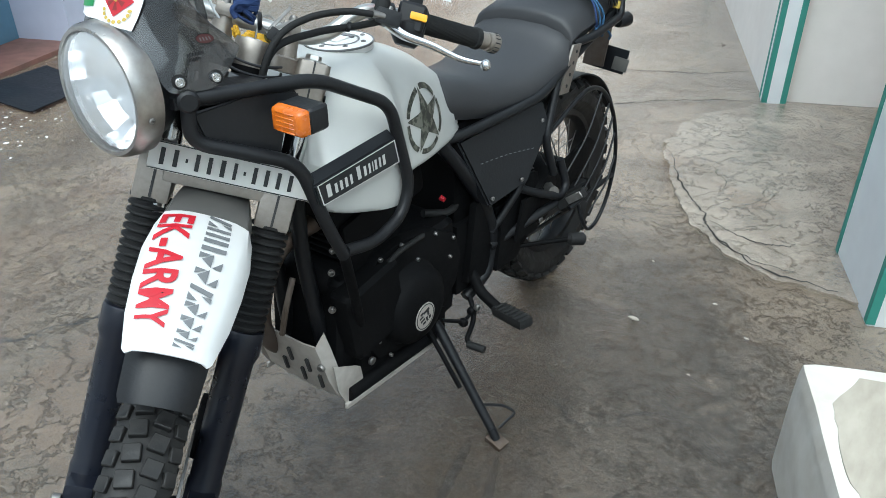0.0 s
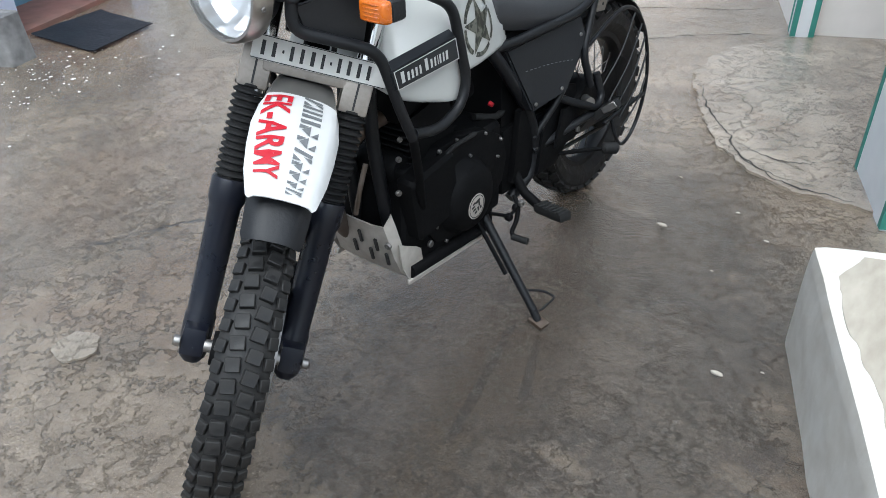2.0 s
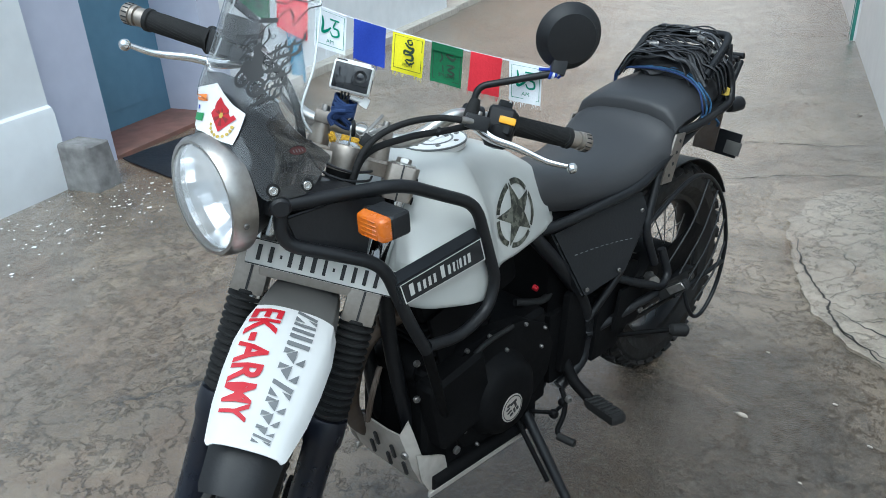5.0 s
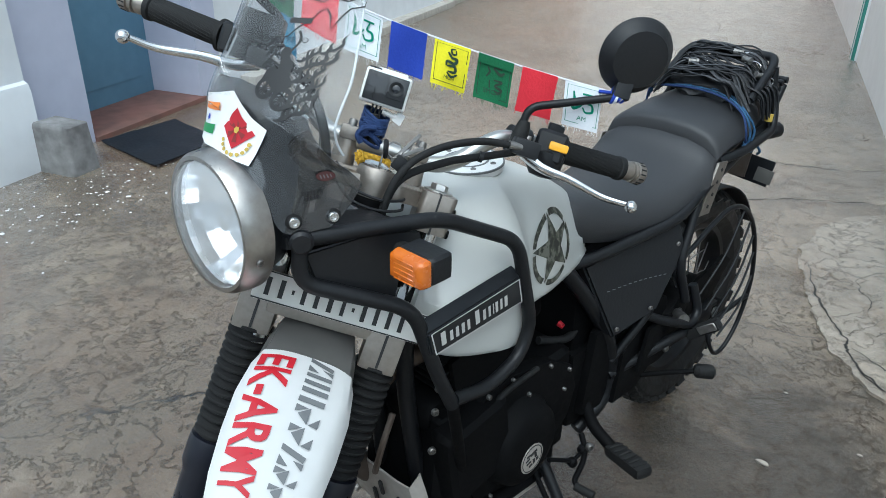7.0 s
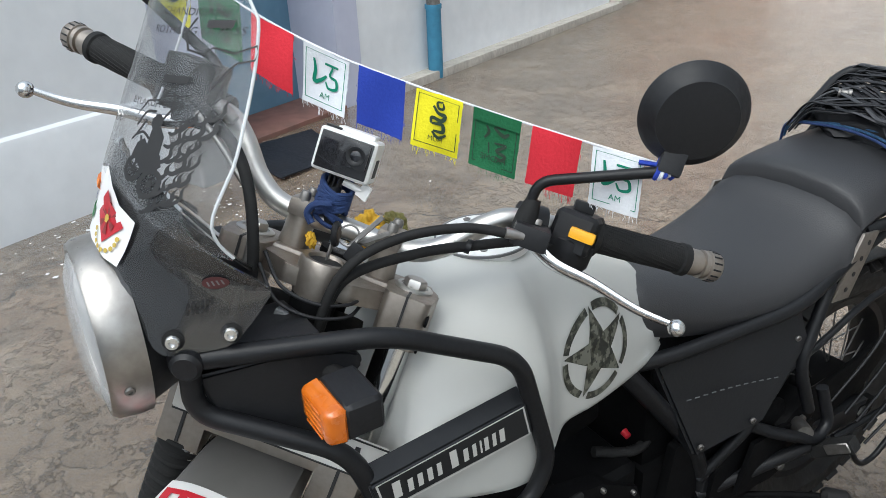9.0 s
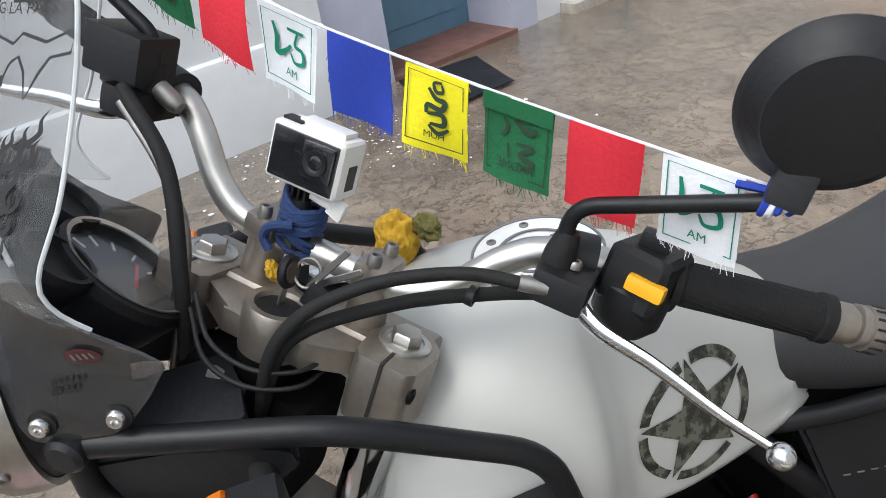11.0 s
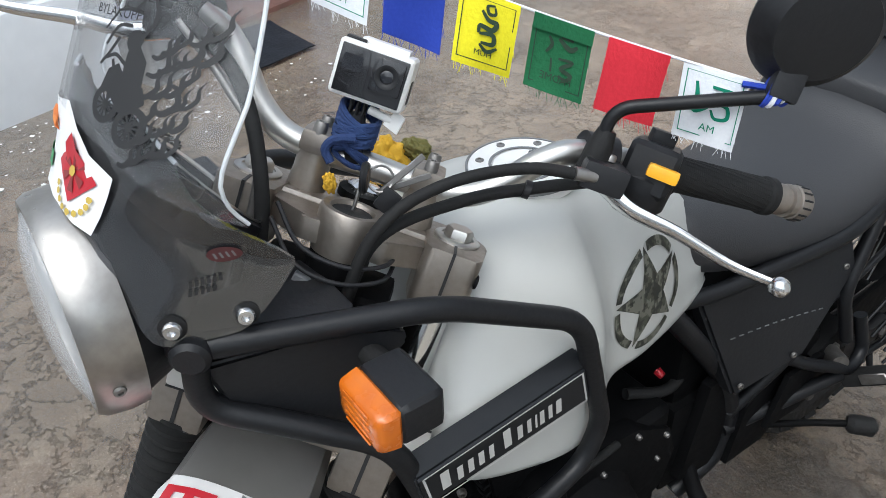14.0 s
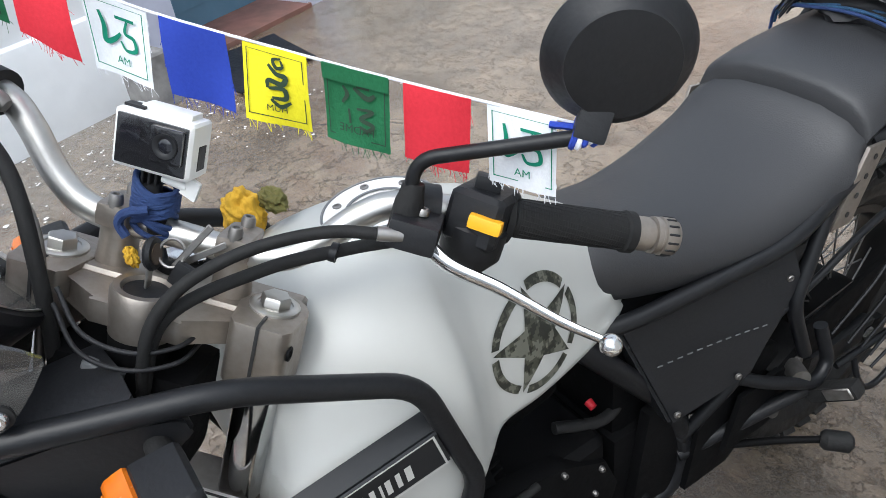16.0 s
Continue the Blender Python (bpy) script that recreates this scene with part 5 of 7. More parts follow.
screen_words("CHENNAI", 0.052, 1.292, 0.0085)
screen_words("CHANDIGARH", 0.058, 1.278, 0.0085)
screen_words("ROTHANG LA PASS", 0.062, 1.263, 0.0085)
screen_words("BYLAKUPPE TO", 0.050, 1.204, 0.0080)
for k, w in enumerate((0.018, 0.022)):
    part("lettering_bar", grid([[on_screen(0.072 + w * i / 6 - 0.020 * k, 1.266 - 0.044 * k + 0.006 * j, 0.0046) for i in range(7)] for j in range(2)]), "ink", cs)


def mapped(pts_m):
    return [(0.058 + (x - 0.012) * 0.68, 1.222 + (z - 1.228) * 0.55) for x, z in pts_m]


screen_line(mapped([(0.020, 1.322), (0.012, 1.300), (0.022, 1.276), (0.040, 1.270), (0.048, 1.280), (0.070, 1.272), (0.086, 1.282), (0.098, 1.274), (0.090, 1.262), (0.076, 1.258), (0.070, 1.244), (0.062, 1.218), (0.056, 1.244), (0.048, 1.258), (0.040, 1.252)]), 0.0009, cs)
screen_line(mapped([(0.040, 1.252), (0.034, 1.236), (0.020, 1.222), (0.008, 1.202), (-0.010, 1.198), (-0.022, 1.176)]), 0.0008, cs)
# a motorbike and flames in black print
def tapered(points, w, parent):
    """A printed tongue: thick at its root, drawn out to a point."""
    p = spline([(*q, 0) for q in points], 7)
    n = len(p)
    bm = bmesh.new()
    prev = None
    for i, q in enumerate(p):
        d = (p[min(i + 1, n - 1)] - p[max(i - 1, 0)]).normalized()
        f = i / (n - 1)
        o = Vector((-d.y, d.x, 0)) * w * (math.sin(math.pi * min(1, 0.25 + f)) ** 0.8 if f > 0.25 else 0.55 + 1.8 * f) * 1.0
        xx = [max(-0.120, min(0.120, q.x + k * o.x)) for k in (1, -1)]
        cur = (bm.verts.new(on_screen(xx[0], q.y + o.y, 0.0046)), bm.verts.new(on_screen(xx[1], q.y - o.y, 0.0046)))
        if prev:
            bm.faces.new((prev[0], cur[0], cur[1], prev[1]))
        prev = cur
    part("flame", bm, "ink", parent)


def pm(q):
    """Where a point of the motorbike print lies on the pane."""
    return (0.050 + (q[0] - 0.046) * 0.72, 1.130 + (q[1] - 1.122) * 0.74)


for c, r in (((0.046, 1.150), 0.013), ((0.078, 1.136), 0.014)):
    screen_line([pm((c[0] + r * math.cos(q), c[1] + r * math.sin(q))) for q in [math.tau * j / 24 for j in range(24)]], 0.0022, cs, 0.0046, True)
    for j in range(6):
        q = math.pi * j / 6
        screen_line([pm((c[0] + 0.8 * r * math.cos(q), c[1] + 0.8 * r * math.sin(q))), pm((c[0] - 0.8 * r * math.cos(q), c[1] - 0.8 * r * math.sin(q)))], 0.0006, cs)
for outline in ([(0.036, 1.163), (0.048, 1.158), (0.062, 1.146), (0.074, 1.146), (0.086, 1.156), (0.080, 1.168), (0.062, 1.172), (0.050, 1.184), (0.040, 1.178)], [(0.056, 1.172), (0.066, 1.160), (0.078, 1.168), (0.076, 1.188), (0.066, 1.200), (0.056, 1.194)], [(0.060 + 0.008 * math.cos(q), 1.203 + 0.009 * math.sin(q)) for q in [math.tau * j / 9 for j in range(9)]]):
    sticker("print_body", [pm(q) for q in outline], "ink", cs, 0.0047, "", 0 if len(outline) == 9 and outline[0][0] > 0.06 else 2)
for ln in ([(0.034, 1.186), (0.044, 1.190), (0.056, 1.184)], [(0.028, 1.180), (0.036, 1.190), (0.044, 1.204)], [(0.046, 1.150), (0.050, 1.168), (0.042, 1.186)], [(0.030, 1.196), (0.040, 1.212), (0.054, 1.214)], [(0.066, 1.206), (0.074, 1.222), (0.068, 1.236)]):
    screen_line([pm(q) for q in spline([(*p, 0) for p in ln], 5)], 0.0011, cs)
random.seed(31)
for k in range(30):
    x0 = 0.074 + 0.0055 * (k % 5) + random.uniform(-0.002, 0.002)
    z0 = 1.120 + 0.0026 * k + random.uniform(-0.002, 0.002)
    h = random.uniform(0.7, 1.2)
    tapered([(x0, z0), (x0 + 0.005 * h, z0 - 0.001), (x0 + 0.010 * h, z0 + 0.004 * h), (x0 + 0.009 * h, z0 + 0.010 * h), (x0 + 0.013 * h, z0 + 0.016 * h), (x0 + 0.017 * h, z0 + 0.017 * h)], random.uniform(0.0013, 0.0022), cs)

# polished edges of both panes; the pale colour paints the glint along them
for s in (1, -1):
    part("pane_edge", tube([screen_pt(s, 1.072 + (1.300 - 1.072) * k / 24) + Vector((0, -0.004, 0)) for k in range(25)], 0.0016, 8), "acrylic_edge", cs, "polished acrylic edge with its glint painted pale")
    part("shell_edge", tube([screen_pt(s * (0.30 + 0.48 * k / 14), eased(ZT, 0.30 + 0.48 * k / 14)) + Vector((0, 0.001, 0)) for k in range(15)], 0.0017, 8), "acrylic_edge", scr)
part("pane_edge", tube([screen_pt(-1 + 2 * k / 20, 1.316) + Vector((0, -0.004, 0)) for k in range(21)], 0.0014, 8), "acrylic_edge", cs)

# instruments behind the screen
ins = part("speedometer", lathe([(0, -0.03), (0.05, -0.03), (0.060, 0.0), (0.060, 0.008), (0.055, 0.010), (0.053, 0.002), (0, 0.002)], toward((0.0, 0.266, 1.036), (0, 0.80, 0.60)), 40), "black", bike, "round speedometer with a black bezel")
part("bezel", lathe([(0.052, 0.004), (0.061, 0.004), (0.060, 0.013), (0.055, 0.015), (0.052, 0.010)], toward((0.0, 0.266, 1.036), (0, 0.80, 0.60)), 40, None, True), "black", ins, "black instrument bezel")
part("bezel_ring", lathe([(0.0525, 0.0135), (0.0565, 0.0155), (0.0565, 0.017), (0.0525, 0.015)], toward((0.0, 0.266, 1.036), (0, 0.80, 0.60)), 40, None, True), "alloy", ins, "thin bright dial ring")
for dx, dz in ((0.045, 0.058), (-0.055, 0.060)):
    c = Vector((dx, 0.236, 1.050 + dz * 0.6))
    part("small_dial", lathe([(0, -0.02), (0.026, -0.02), (0.030, 0), (0.030, 0.006), (0.026, 0.008), (0.025, 0.002), (0, 0.002)], toward(c, (0, 0.80, 0.60)), 28), "black", ins)
    part("bezel", lathe([(0.0255, 0.002), (0.031, 0.002), (0.030, 0.010), (0.026, 0.010)], toward(c, (0, 0.80, 0.60)), 28, None, True), "black", ins)
part("dial_glass", lathe([(0, 0.008), (0.053, 0.008), (0.053, 0.007), (0, 0.007)], toward((0.0, 0.266, 1.036), (0, 0.80, 0.60)), 32), "clear", ins)
for k in range(9):
    a = radians(-40 + 27 * k)
    m = toward((0.0, 0.266, 1.036), (0, 0.80, 0.60)) @ Matrix.Rotation(a, 4, "Z") @ Matrix.Translation((0.042, 0, 0.003))
    part("dial_tick", box((0.012, 0.002, 0.001), m), "white_plastic", ins)
part("dial_needle", box((0.04, 0.003, 0.001), toward((0.0, 0.266, 1.036), (0, 0.80, 0.60)) @ Matrix.Translation((0.01, -0.012, 0.004))), "red", ins)

# ---- guard rails beside the tank ----
for s in (1, -1):
    def g(x, y, z):
        return Vector((s * x, y, z))
    loop = [g(0.100, 0.212, 0.966), g(0.167, 0.394, 0.960), g(0.187, 0.546, 0.881), g(0.189, 0.592, 0.712), g(0.190, 0.566, 0.660), g(0.190, 0.490, 0.636), g(0.190, 0.408, 0.656)]
    gr = part("tank_guard", tube(rounded(loop, 0.035, 6), 0.0112, 14), "tube", bike, "black tubular tank guard")
    lowt = [g(0.100, 0.212, 0.966), g(0.096, 0.206, 0.903), g(0.178, 0.333, 0.846), g(0.188, 0.372, 0.720), g(0.190, 0.404, 0.648)]
    part("lower_rail", tube(rounded(lowt, 0.035, 6), 0.0112, 14), "tube", gr)
    part("mount_strut", tube([g(0.190, 0.404, 0.648), g(0.172, 0.440, 0.540), g(0.135, 0.490, 0.430)], 0.0100, 10), "engine", gr)
    part("end_boss", lathe([(0, 0), (0.016, 0), (0.016, 0.012), (0.012, 0.016), (0, 0.016)], toward(g(0.100, 0.212, 0.966), (s, -0.6, 0)), 18), "black", gr)
    # black plastic cowl behind the rails
    pr = [(0.214, 0.944), (0.30, 0.955), (0.352, 0.953), (0.364, 0.948), (0.366, 0.934), (0.356, 0.922), (0.338, 0.916), (0.330, 0.850), (0.30, 0.852), (0.225, 0.902)]
    pn = bmesh.new()
    f = [pn.verts.new(g(0.098 + 0.42 * (y - 0.21), y, z)) for y, z in pr]
    b = [pn.verts.new(g(0.072 + 0.42 * (y - 0.21), y, z)) for y, z in pr]
    pn.faces.new(f)
    pn.faces.new(b[::-1])
    for k in range(len(pr)):
        pn.faces.new((f[k], f[(k + 1) % len(pr)], b[(k + 1) % len(pr)], b[k]))
    bmesh.ops.bevel(pn, geom=pn.edges[:], offset=0.0035, segments=2, affect="EDGES")
    part("side_cowl", pn, "black", gr, "black plastic side cowl")
    # flat black dash panel under the screen
    dash = [(0.045, 0.190), (0.090, 0.196), (0.108, 0.240), (0.122, 0.285), (0.136, 0.330), (0.128, 0.336), (0.085, 0.335), (0.045, 0.330)]
    part("dash_panel", prism([(s * a, b) for a, b in dash], 0.018, Matrix.Translation((0, 0, 0.955)) @ Matrix.Rotation(radians(-1), 4, "X"), 0.003), "black", gr, "black plastic dash panel")
    # indicator
    iy, iz, ix = 0.320, 0.930, 0.205
    im = axes(g(ix, iy, iz), Vector((1, 0, 0)), Vector((0, 0, 1)), Vector((0, -1, 0)))
    ib = part("indicator", box((0.064, 0.040, 0.042), im @ Matrix.Translation((0, 0, -0.010)), 0.011, 3, None, (1, 1)), "black", gr, "black turn indicator with an amber lens")
    part("lens", box((0.066, 0.0415, 0.022), im @ Matrix.Translation((0, 0, 0.018)), 0.010, 3, None, (0.9, 0.88)), "amber", ib, "amber ribbed indicator lens")
    for k in range(5):
        part("lens_rib", box((0.036, 0.0022, 0.0016), im @ Matrix.Translation((0, -0.014 + 0.007 * k, 0.0293)), 0.0006, 1), "amber", ib)
    part("stalk", tube([g(0.112, 0.338, iz - 0.004), g(0.182, 0.336, iz)], 0.011, 12), "rubber", ib)

# ---- tank ----
def tank_ring(y, top, w, zm, bot, shear):
    half = [(0.0, top), (0.28 * w, top - 0.003), (0.50 * w, top - 0.014), (0.68 * w, top - 0.036), (0.82 * w, top - 0.068), (0.93 * w, top - 0.104), (1.0 * w, zm), (1.02 * w, zm - 0.035), (1.03 * w, bot + 0.018), (1.02 * w, bot + 0.004), (0.95 * w, bot), (0.30 * w, bot + 0.02), (0.0, bot + 0.02)]
    pts = half + [(-x, z) for x, z in half[-2:0:-1]]
    return [Vector((x, y + shear * (0.95 - z), z)) for x, z in pts]


TANK = [(0.478, 0.884, 0.120, 0.80, 0.755, -0.44), (0.483, 0.906, 0.150, 0.80, 0.735, -0.43), (0.505, 0.924, 0.167, 0.80, 0.712, -0.32), (0.545, 0.936, 0.174, 0.80, 0.688, -0.18), (0.585, 0.939, 0.173, 0.80, 0.670, -0.10), (0.612, 0.939, 0.164, 0.80, 0.664, -0.02),
        (0.630, 0.938, 0.146, 0.79, 0.672, 0.03), (0.655, 0.935, 0.132, 0.78, 0.690, 0.05), (0.70, 0.926, 0.130, 0.77, 0.694, 0.08), (0.75, 0.906, 0.120, 0.76, 0.694, 0.12), (0.80, 0.876, 0.105, 0.75, 0.692, 0.16), (0.84, 0.846, 0.090, 0.74, 0.690, 0.18), (0.868, 0.826, 0.076, 0.74, 0.688, 0.18)]


def tank_dense():
    """The tank's rings, eased between the stations."""
    cv = spline([(i, 0, 0) for i in range(len(TANK))], 4)
    out = []
    for p in cv:
        f = p.x
        i = min(int(f), len(TANK) - 2)
        w = f - i
        prm = []
        for c in range(6):
            a = [TANK[max(0, min(len(TANK) - 1, i + o))][c] for o in (-1, 0, 1, 2)]
            prm.append(0.5 * (2 * a[1] + (a[2] - a[0]) * w + (2 * a[0] - 5 * a[1] + 4 * a[2] - a[3]) * w * w + (3 * a[1] - 3 * a[2] + a[3] - a[0]) * w ** 3))
        out.append(tank_ring(*prm))
    return out


tr = tank_dense()
tank_bm = loft(tr)
from mathutils.bvhtree import BVHTree
bmesh.ops.recalc_face_normals(tank_bm, faces=tank_bm.faces[:])
bmesh.ops.subdivide_edges(tank_bm, edges=tank_bm.edges[:], cuts=1, smooth=0.35, use_grid_fill=True)
TB = BVHTree.FromBMesh(tank_bm)
tank = part("fuel_tank", tank_bm, "white", bike, "white painted fuel tank with a star decal", 50)


def on_tank(y, z, lift=0.001):
    """The point of the tank's left flank at y and z."""
    hit, nrm, _, _ = TB.ray_cast(Vector((0.5, y, z)), Vector((-1, 0, 0)))
    if hit is None:
        hit, nrm, _, _ = TB.find_nearest(Vector((0.12, y, z)))
    return hit + nrm * lift


def tank_decal(name, outline, mat, parent, lift=0.001, cuts=3, label=""):
    bm = bmesh.new()
    bm.faces.new([bm.verts.new((y, z, 0)) for y, z in outline])
    bmesh.ops.triangulate(bm, faces=bm.faces[:])
    bmesh.ops.subdivide_edges(bm, edges=bm.edges[:], cuts=cuts, use_grid_fill=True)
    for v in bm.verts:
        v.co = on_tank(v.co.x, v.co.y, lift)
    return part(name, bm, mat, parent, label)


SC = (0.731, 0.782)
R = 0.068


def star_pt(a, r):
    return (SC[0] + r * math.cos(a) * 1.04, SC[1] + r * math.sin(a))


base_a = radians(96)
pts5 = []
for k in range(5):
    pts5 += [star_pt(base_a + k * math.tau / 5, R * 0.97), star_pt(base_a + (k + 0.5) * math.tau / 5, R * 0.40)]
star = part("star_decal", bmesh.new(), "camo", tank, "camouflage star decal in a broken ring")
for k in range(5):
    tank_decal("star_point", [SC, pts5[(2 * k - 1) % 10], pts5[2 * k], pts5[2 * k + 1]], "camo", star, 0.0012, 4)
    arc = []
    a0, a1 = base_a + k * math.tau / 5 + 0.10, base_a + (k + 1) * math.tau / 5 - 0.10
    n = 10
    o = [star_pt(a0 + (a1 - a0) * i / n, R) for i in range(n + 1)] + [star_pt(a1 - (a1 - a0) * i / n, R * 0.84) for i in range(n + 1)]
    bm = bmesh.new()
    vo = [bm.verts.new(on_tank(*p, 0.0012)) for p in o[:n + 1]]
    vi = [bm.verts.new(on_tank(*p, 0.0012)) for p in o[n + 1:]][::-1]
    for i in range(n):
        bm.faces.new((vo[i], vo[i + 1], vi[i + 1], vi[i]))
    part("ring_arc", bm, "camo", star)

# filler cap
cm = toward((0.0, 0.630, 0.9385), (0, -0.02, 1))
cap = part("filler_cap", lathe([(0, 0.004), (0.034, 0.004), (0.036, 0.002), (0.038, 0.004), (0.058, 0.005), (0.063, 0.003), (0.064, 0.0), (0.064, -0.01), (0, -0.01)], cm, 48), "white_plastic", tank, "white ringed fuel filler cap")
for k in range(7):
    a = math.tau * k / 7 + 0.3
    part("cap_screw", bolt(cm @ Vector((0.050 * math.cos(a), 0.050 * math.sin(a), 0.0045)), (0, 0, 1), 0.005, 0.002), "steel", cap)
part("cap_groove", lathe([(0.036, 0.0044), (0.0395, 0.0044), (0.0395, 0.0052), (0.036, 0.0052)], cm, 40, None, True), "grey_decal", cap, "dark joint round the filler lid")
part("cap_groove", lathe([(0.0635, 0.0), (0.066, 0.0), (0.066, 0.0036), (0.0635, 0.0036)], cm, 48, None, True), "grey_decal", cap)
part("cap_flap", box((0.022, 0.036, 0.004), cm @ Matrix.Translation((0, 0, 0.005)), 0.002), "white_plastic", cap)
part("cap_hinge", box((0.030, 0.008, 0.005), cm @ Matrix.Translation((0, 0.024, 0.005)), 0.002), "grey_decal", cap)

# tank badge
def badge_pt(a, b, lift=0.0):
    """Along the badge a (0 front, 1 rear), b up (0 to 1)."""
    lo = Vector((0.2000, 0.350, 0.767)).lerp(Vector((0.1925, 0.566, 0.768)), a)
    hi = Vector((0.1965, 0.342, 0.806)).lerp(Vector((0.1915, 0.555, 0.817)), a)
    return lo.lerp(hi, b) + Vector((lift, 0, 0))


bb = bmesh.new()
fr = [bb.verts.new(badge_pt(a, b)) for a, b in ((0, 0), (1, 0), (1, 1.0), (0, 1.0))]
bk = [bb.verts.new(badge_pt(a, b) + Vector(o)) for a, b, o in ((0, 0, (-0.026, 0, 0)), (1, 0, (-0.026, 0, 0)), (1, 1.0, (-0.024, 0.004, 0.012)), (0, 1.0, (-0.024, 0.004, 0.012)))]
bb.faces.new(fr)
bb.faces.new(bk[::-1])
for k in range(4):
    bb.faces.new((fr[k], fr[(k + 1) % 4], bk[(k + 1) % 4], bk[k]))
bmesh.ops.bevel(bb, geom=bb.edges[:], offset=0.003, segments=2, affect="EDGES")
bdg = part("tank_badge", bb, "badge", tank, "black badge plate with silver border and plain silver marks")


def badge_quad(name, a0, a1, b0, b1, lean=0.0, mat="silver_print"):
    bm = bmesh.new()
    bm.faces.new([bm.verts.new(badge_pt(a, b, 0.0012)) for a, b in ((a0, b0), (a1, b0), (a1 + lean, b1), (a0 + lean, b1))])
    part(name, bm, mat, bdg)


badge_quad("border", 0.03, 0.97, 0.03, 0.07)
badge_quad("border", 0.03, 0.97, 0.93, 0.97)
badge_quad("border", 0.03, 0.042, 0.03, 0.97)
badge_quad("border", 0.958, 0.97, 0.03, 0.97)
a = 0.10
for w, h in ((0.075, 0.80), (0.05, 0.66), (0.05, 0.66), (0.05, 0.66), (0.045, 0.66), (0.025, 0), (0.07, 0.80), (0.05, 0.66), (0.04, 0.66), (0.02, 0.66), (0.045, 0.66), (0.04, 0.66), (0.055, 0.66)):
    if h:
        badge_quad("mark", a, a + w * 0.62, 0.26, h, 0.012)
    a += w + 0.009

# ---- seats ----
def seat_ring(y, top, w, bot, round_=0.035):
    half = [(0, top), (0.45 * w, top - 0.004), (0.75 * w, top - 0.016), (0.93 * w, top - round_), (1.0 * w, top - round_ - 0.025), (0.97 * w, bot + 0.015), (0.90 * w, bot), (0.4 * w, bot), (0, bot)]
    pts = half + [(-x, z) for x, z in half[-2:0:-1]]
    return [Vector((x, y, z)) for x, z in pts]


def smooth_loft(rows, f):
    out = []
    for i in range(len(rows) - 1):
        for k in range(4):
            w = k / 4
            prm = []
            for c in range(len(rows[0])):
                q = [rows[max(0, min(len(rows) - 1, i + o))][c] for o in (-1, 0, 1, 2)]
                prm.append(0.5 * (2 * q[1] + (q[2] - q[0]) * w + (2 * q[0] - 5 * q[1] + 4 * q[2] - q[3]) * w * w + (3 * q[1] - 3 * q[2] + q[3] - q[0]) * w ** 3))
            out.append(f(*prm))
    out.append(f(*rows[-1]))
    return loft(out)


seat = part("rider_seat", smooth_loft([(0.835, 0.800, 0.055, 0.765), (0.86, 0.822, 0.085, 0.735), (0.92, 0.812, 0.105, 0.715), (1.02, 0.790, 0.128, 0.700), (1.14, 0.786, 0.150, 0.695), (1.25, 0.810, 0.158, 0.715), (1.303, 0.842, 0.154, 0.745), (1.345, 0.852, 0.142, 0.765)], seat_ring), "seat", bike, "black grained vinyl rider seat")
pil = part("pillion_seat", smooth_loft([(1.309, 0.842, 0.136, 0.775), (1.311, 0.858, 0.144, 0.777), (1.320, 0.874, 0.148, 0.782), (1.36, 0.884, 0.148, 0.800), (1.44, 0.892, 0.146, 0.806), (1.56, 0.900, 0.125, 0.820), (1.61, 0.896, 0.100, 0.835), (1.625, 0.880, 0.085, 0.845)], seat_ring), "seat", bike, "black grained vinyl pillion seat")

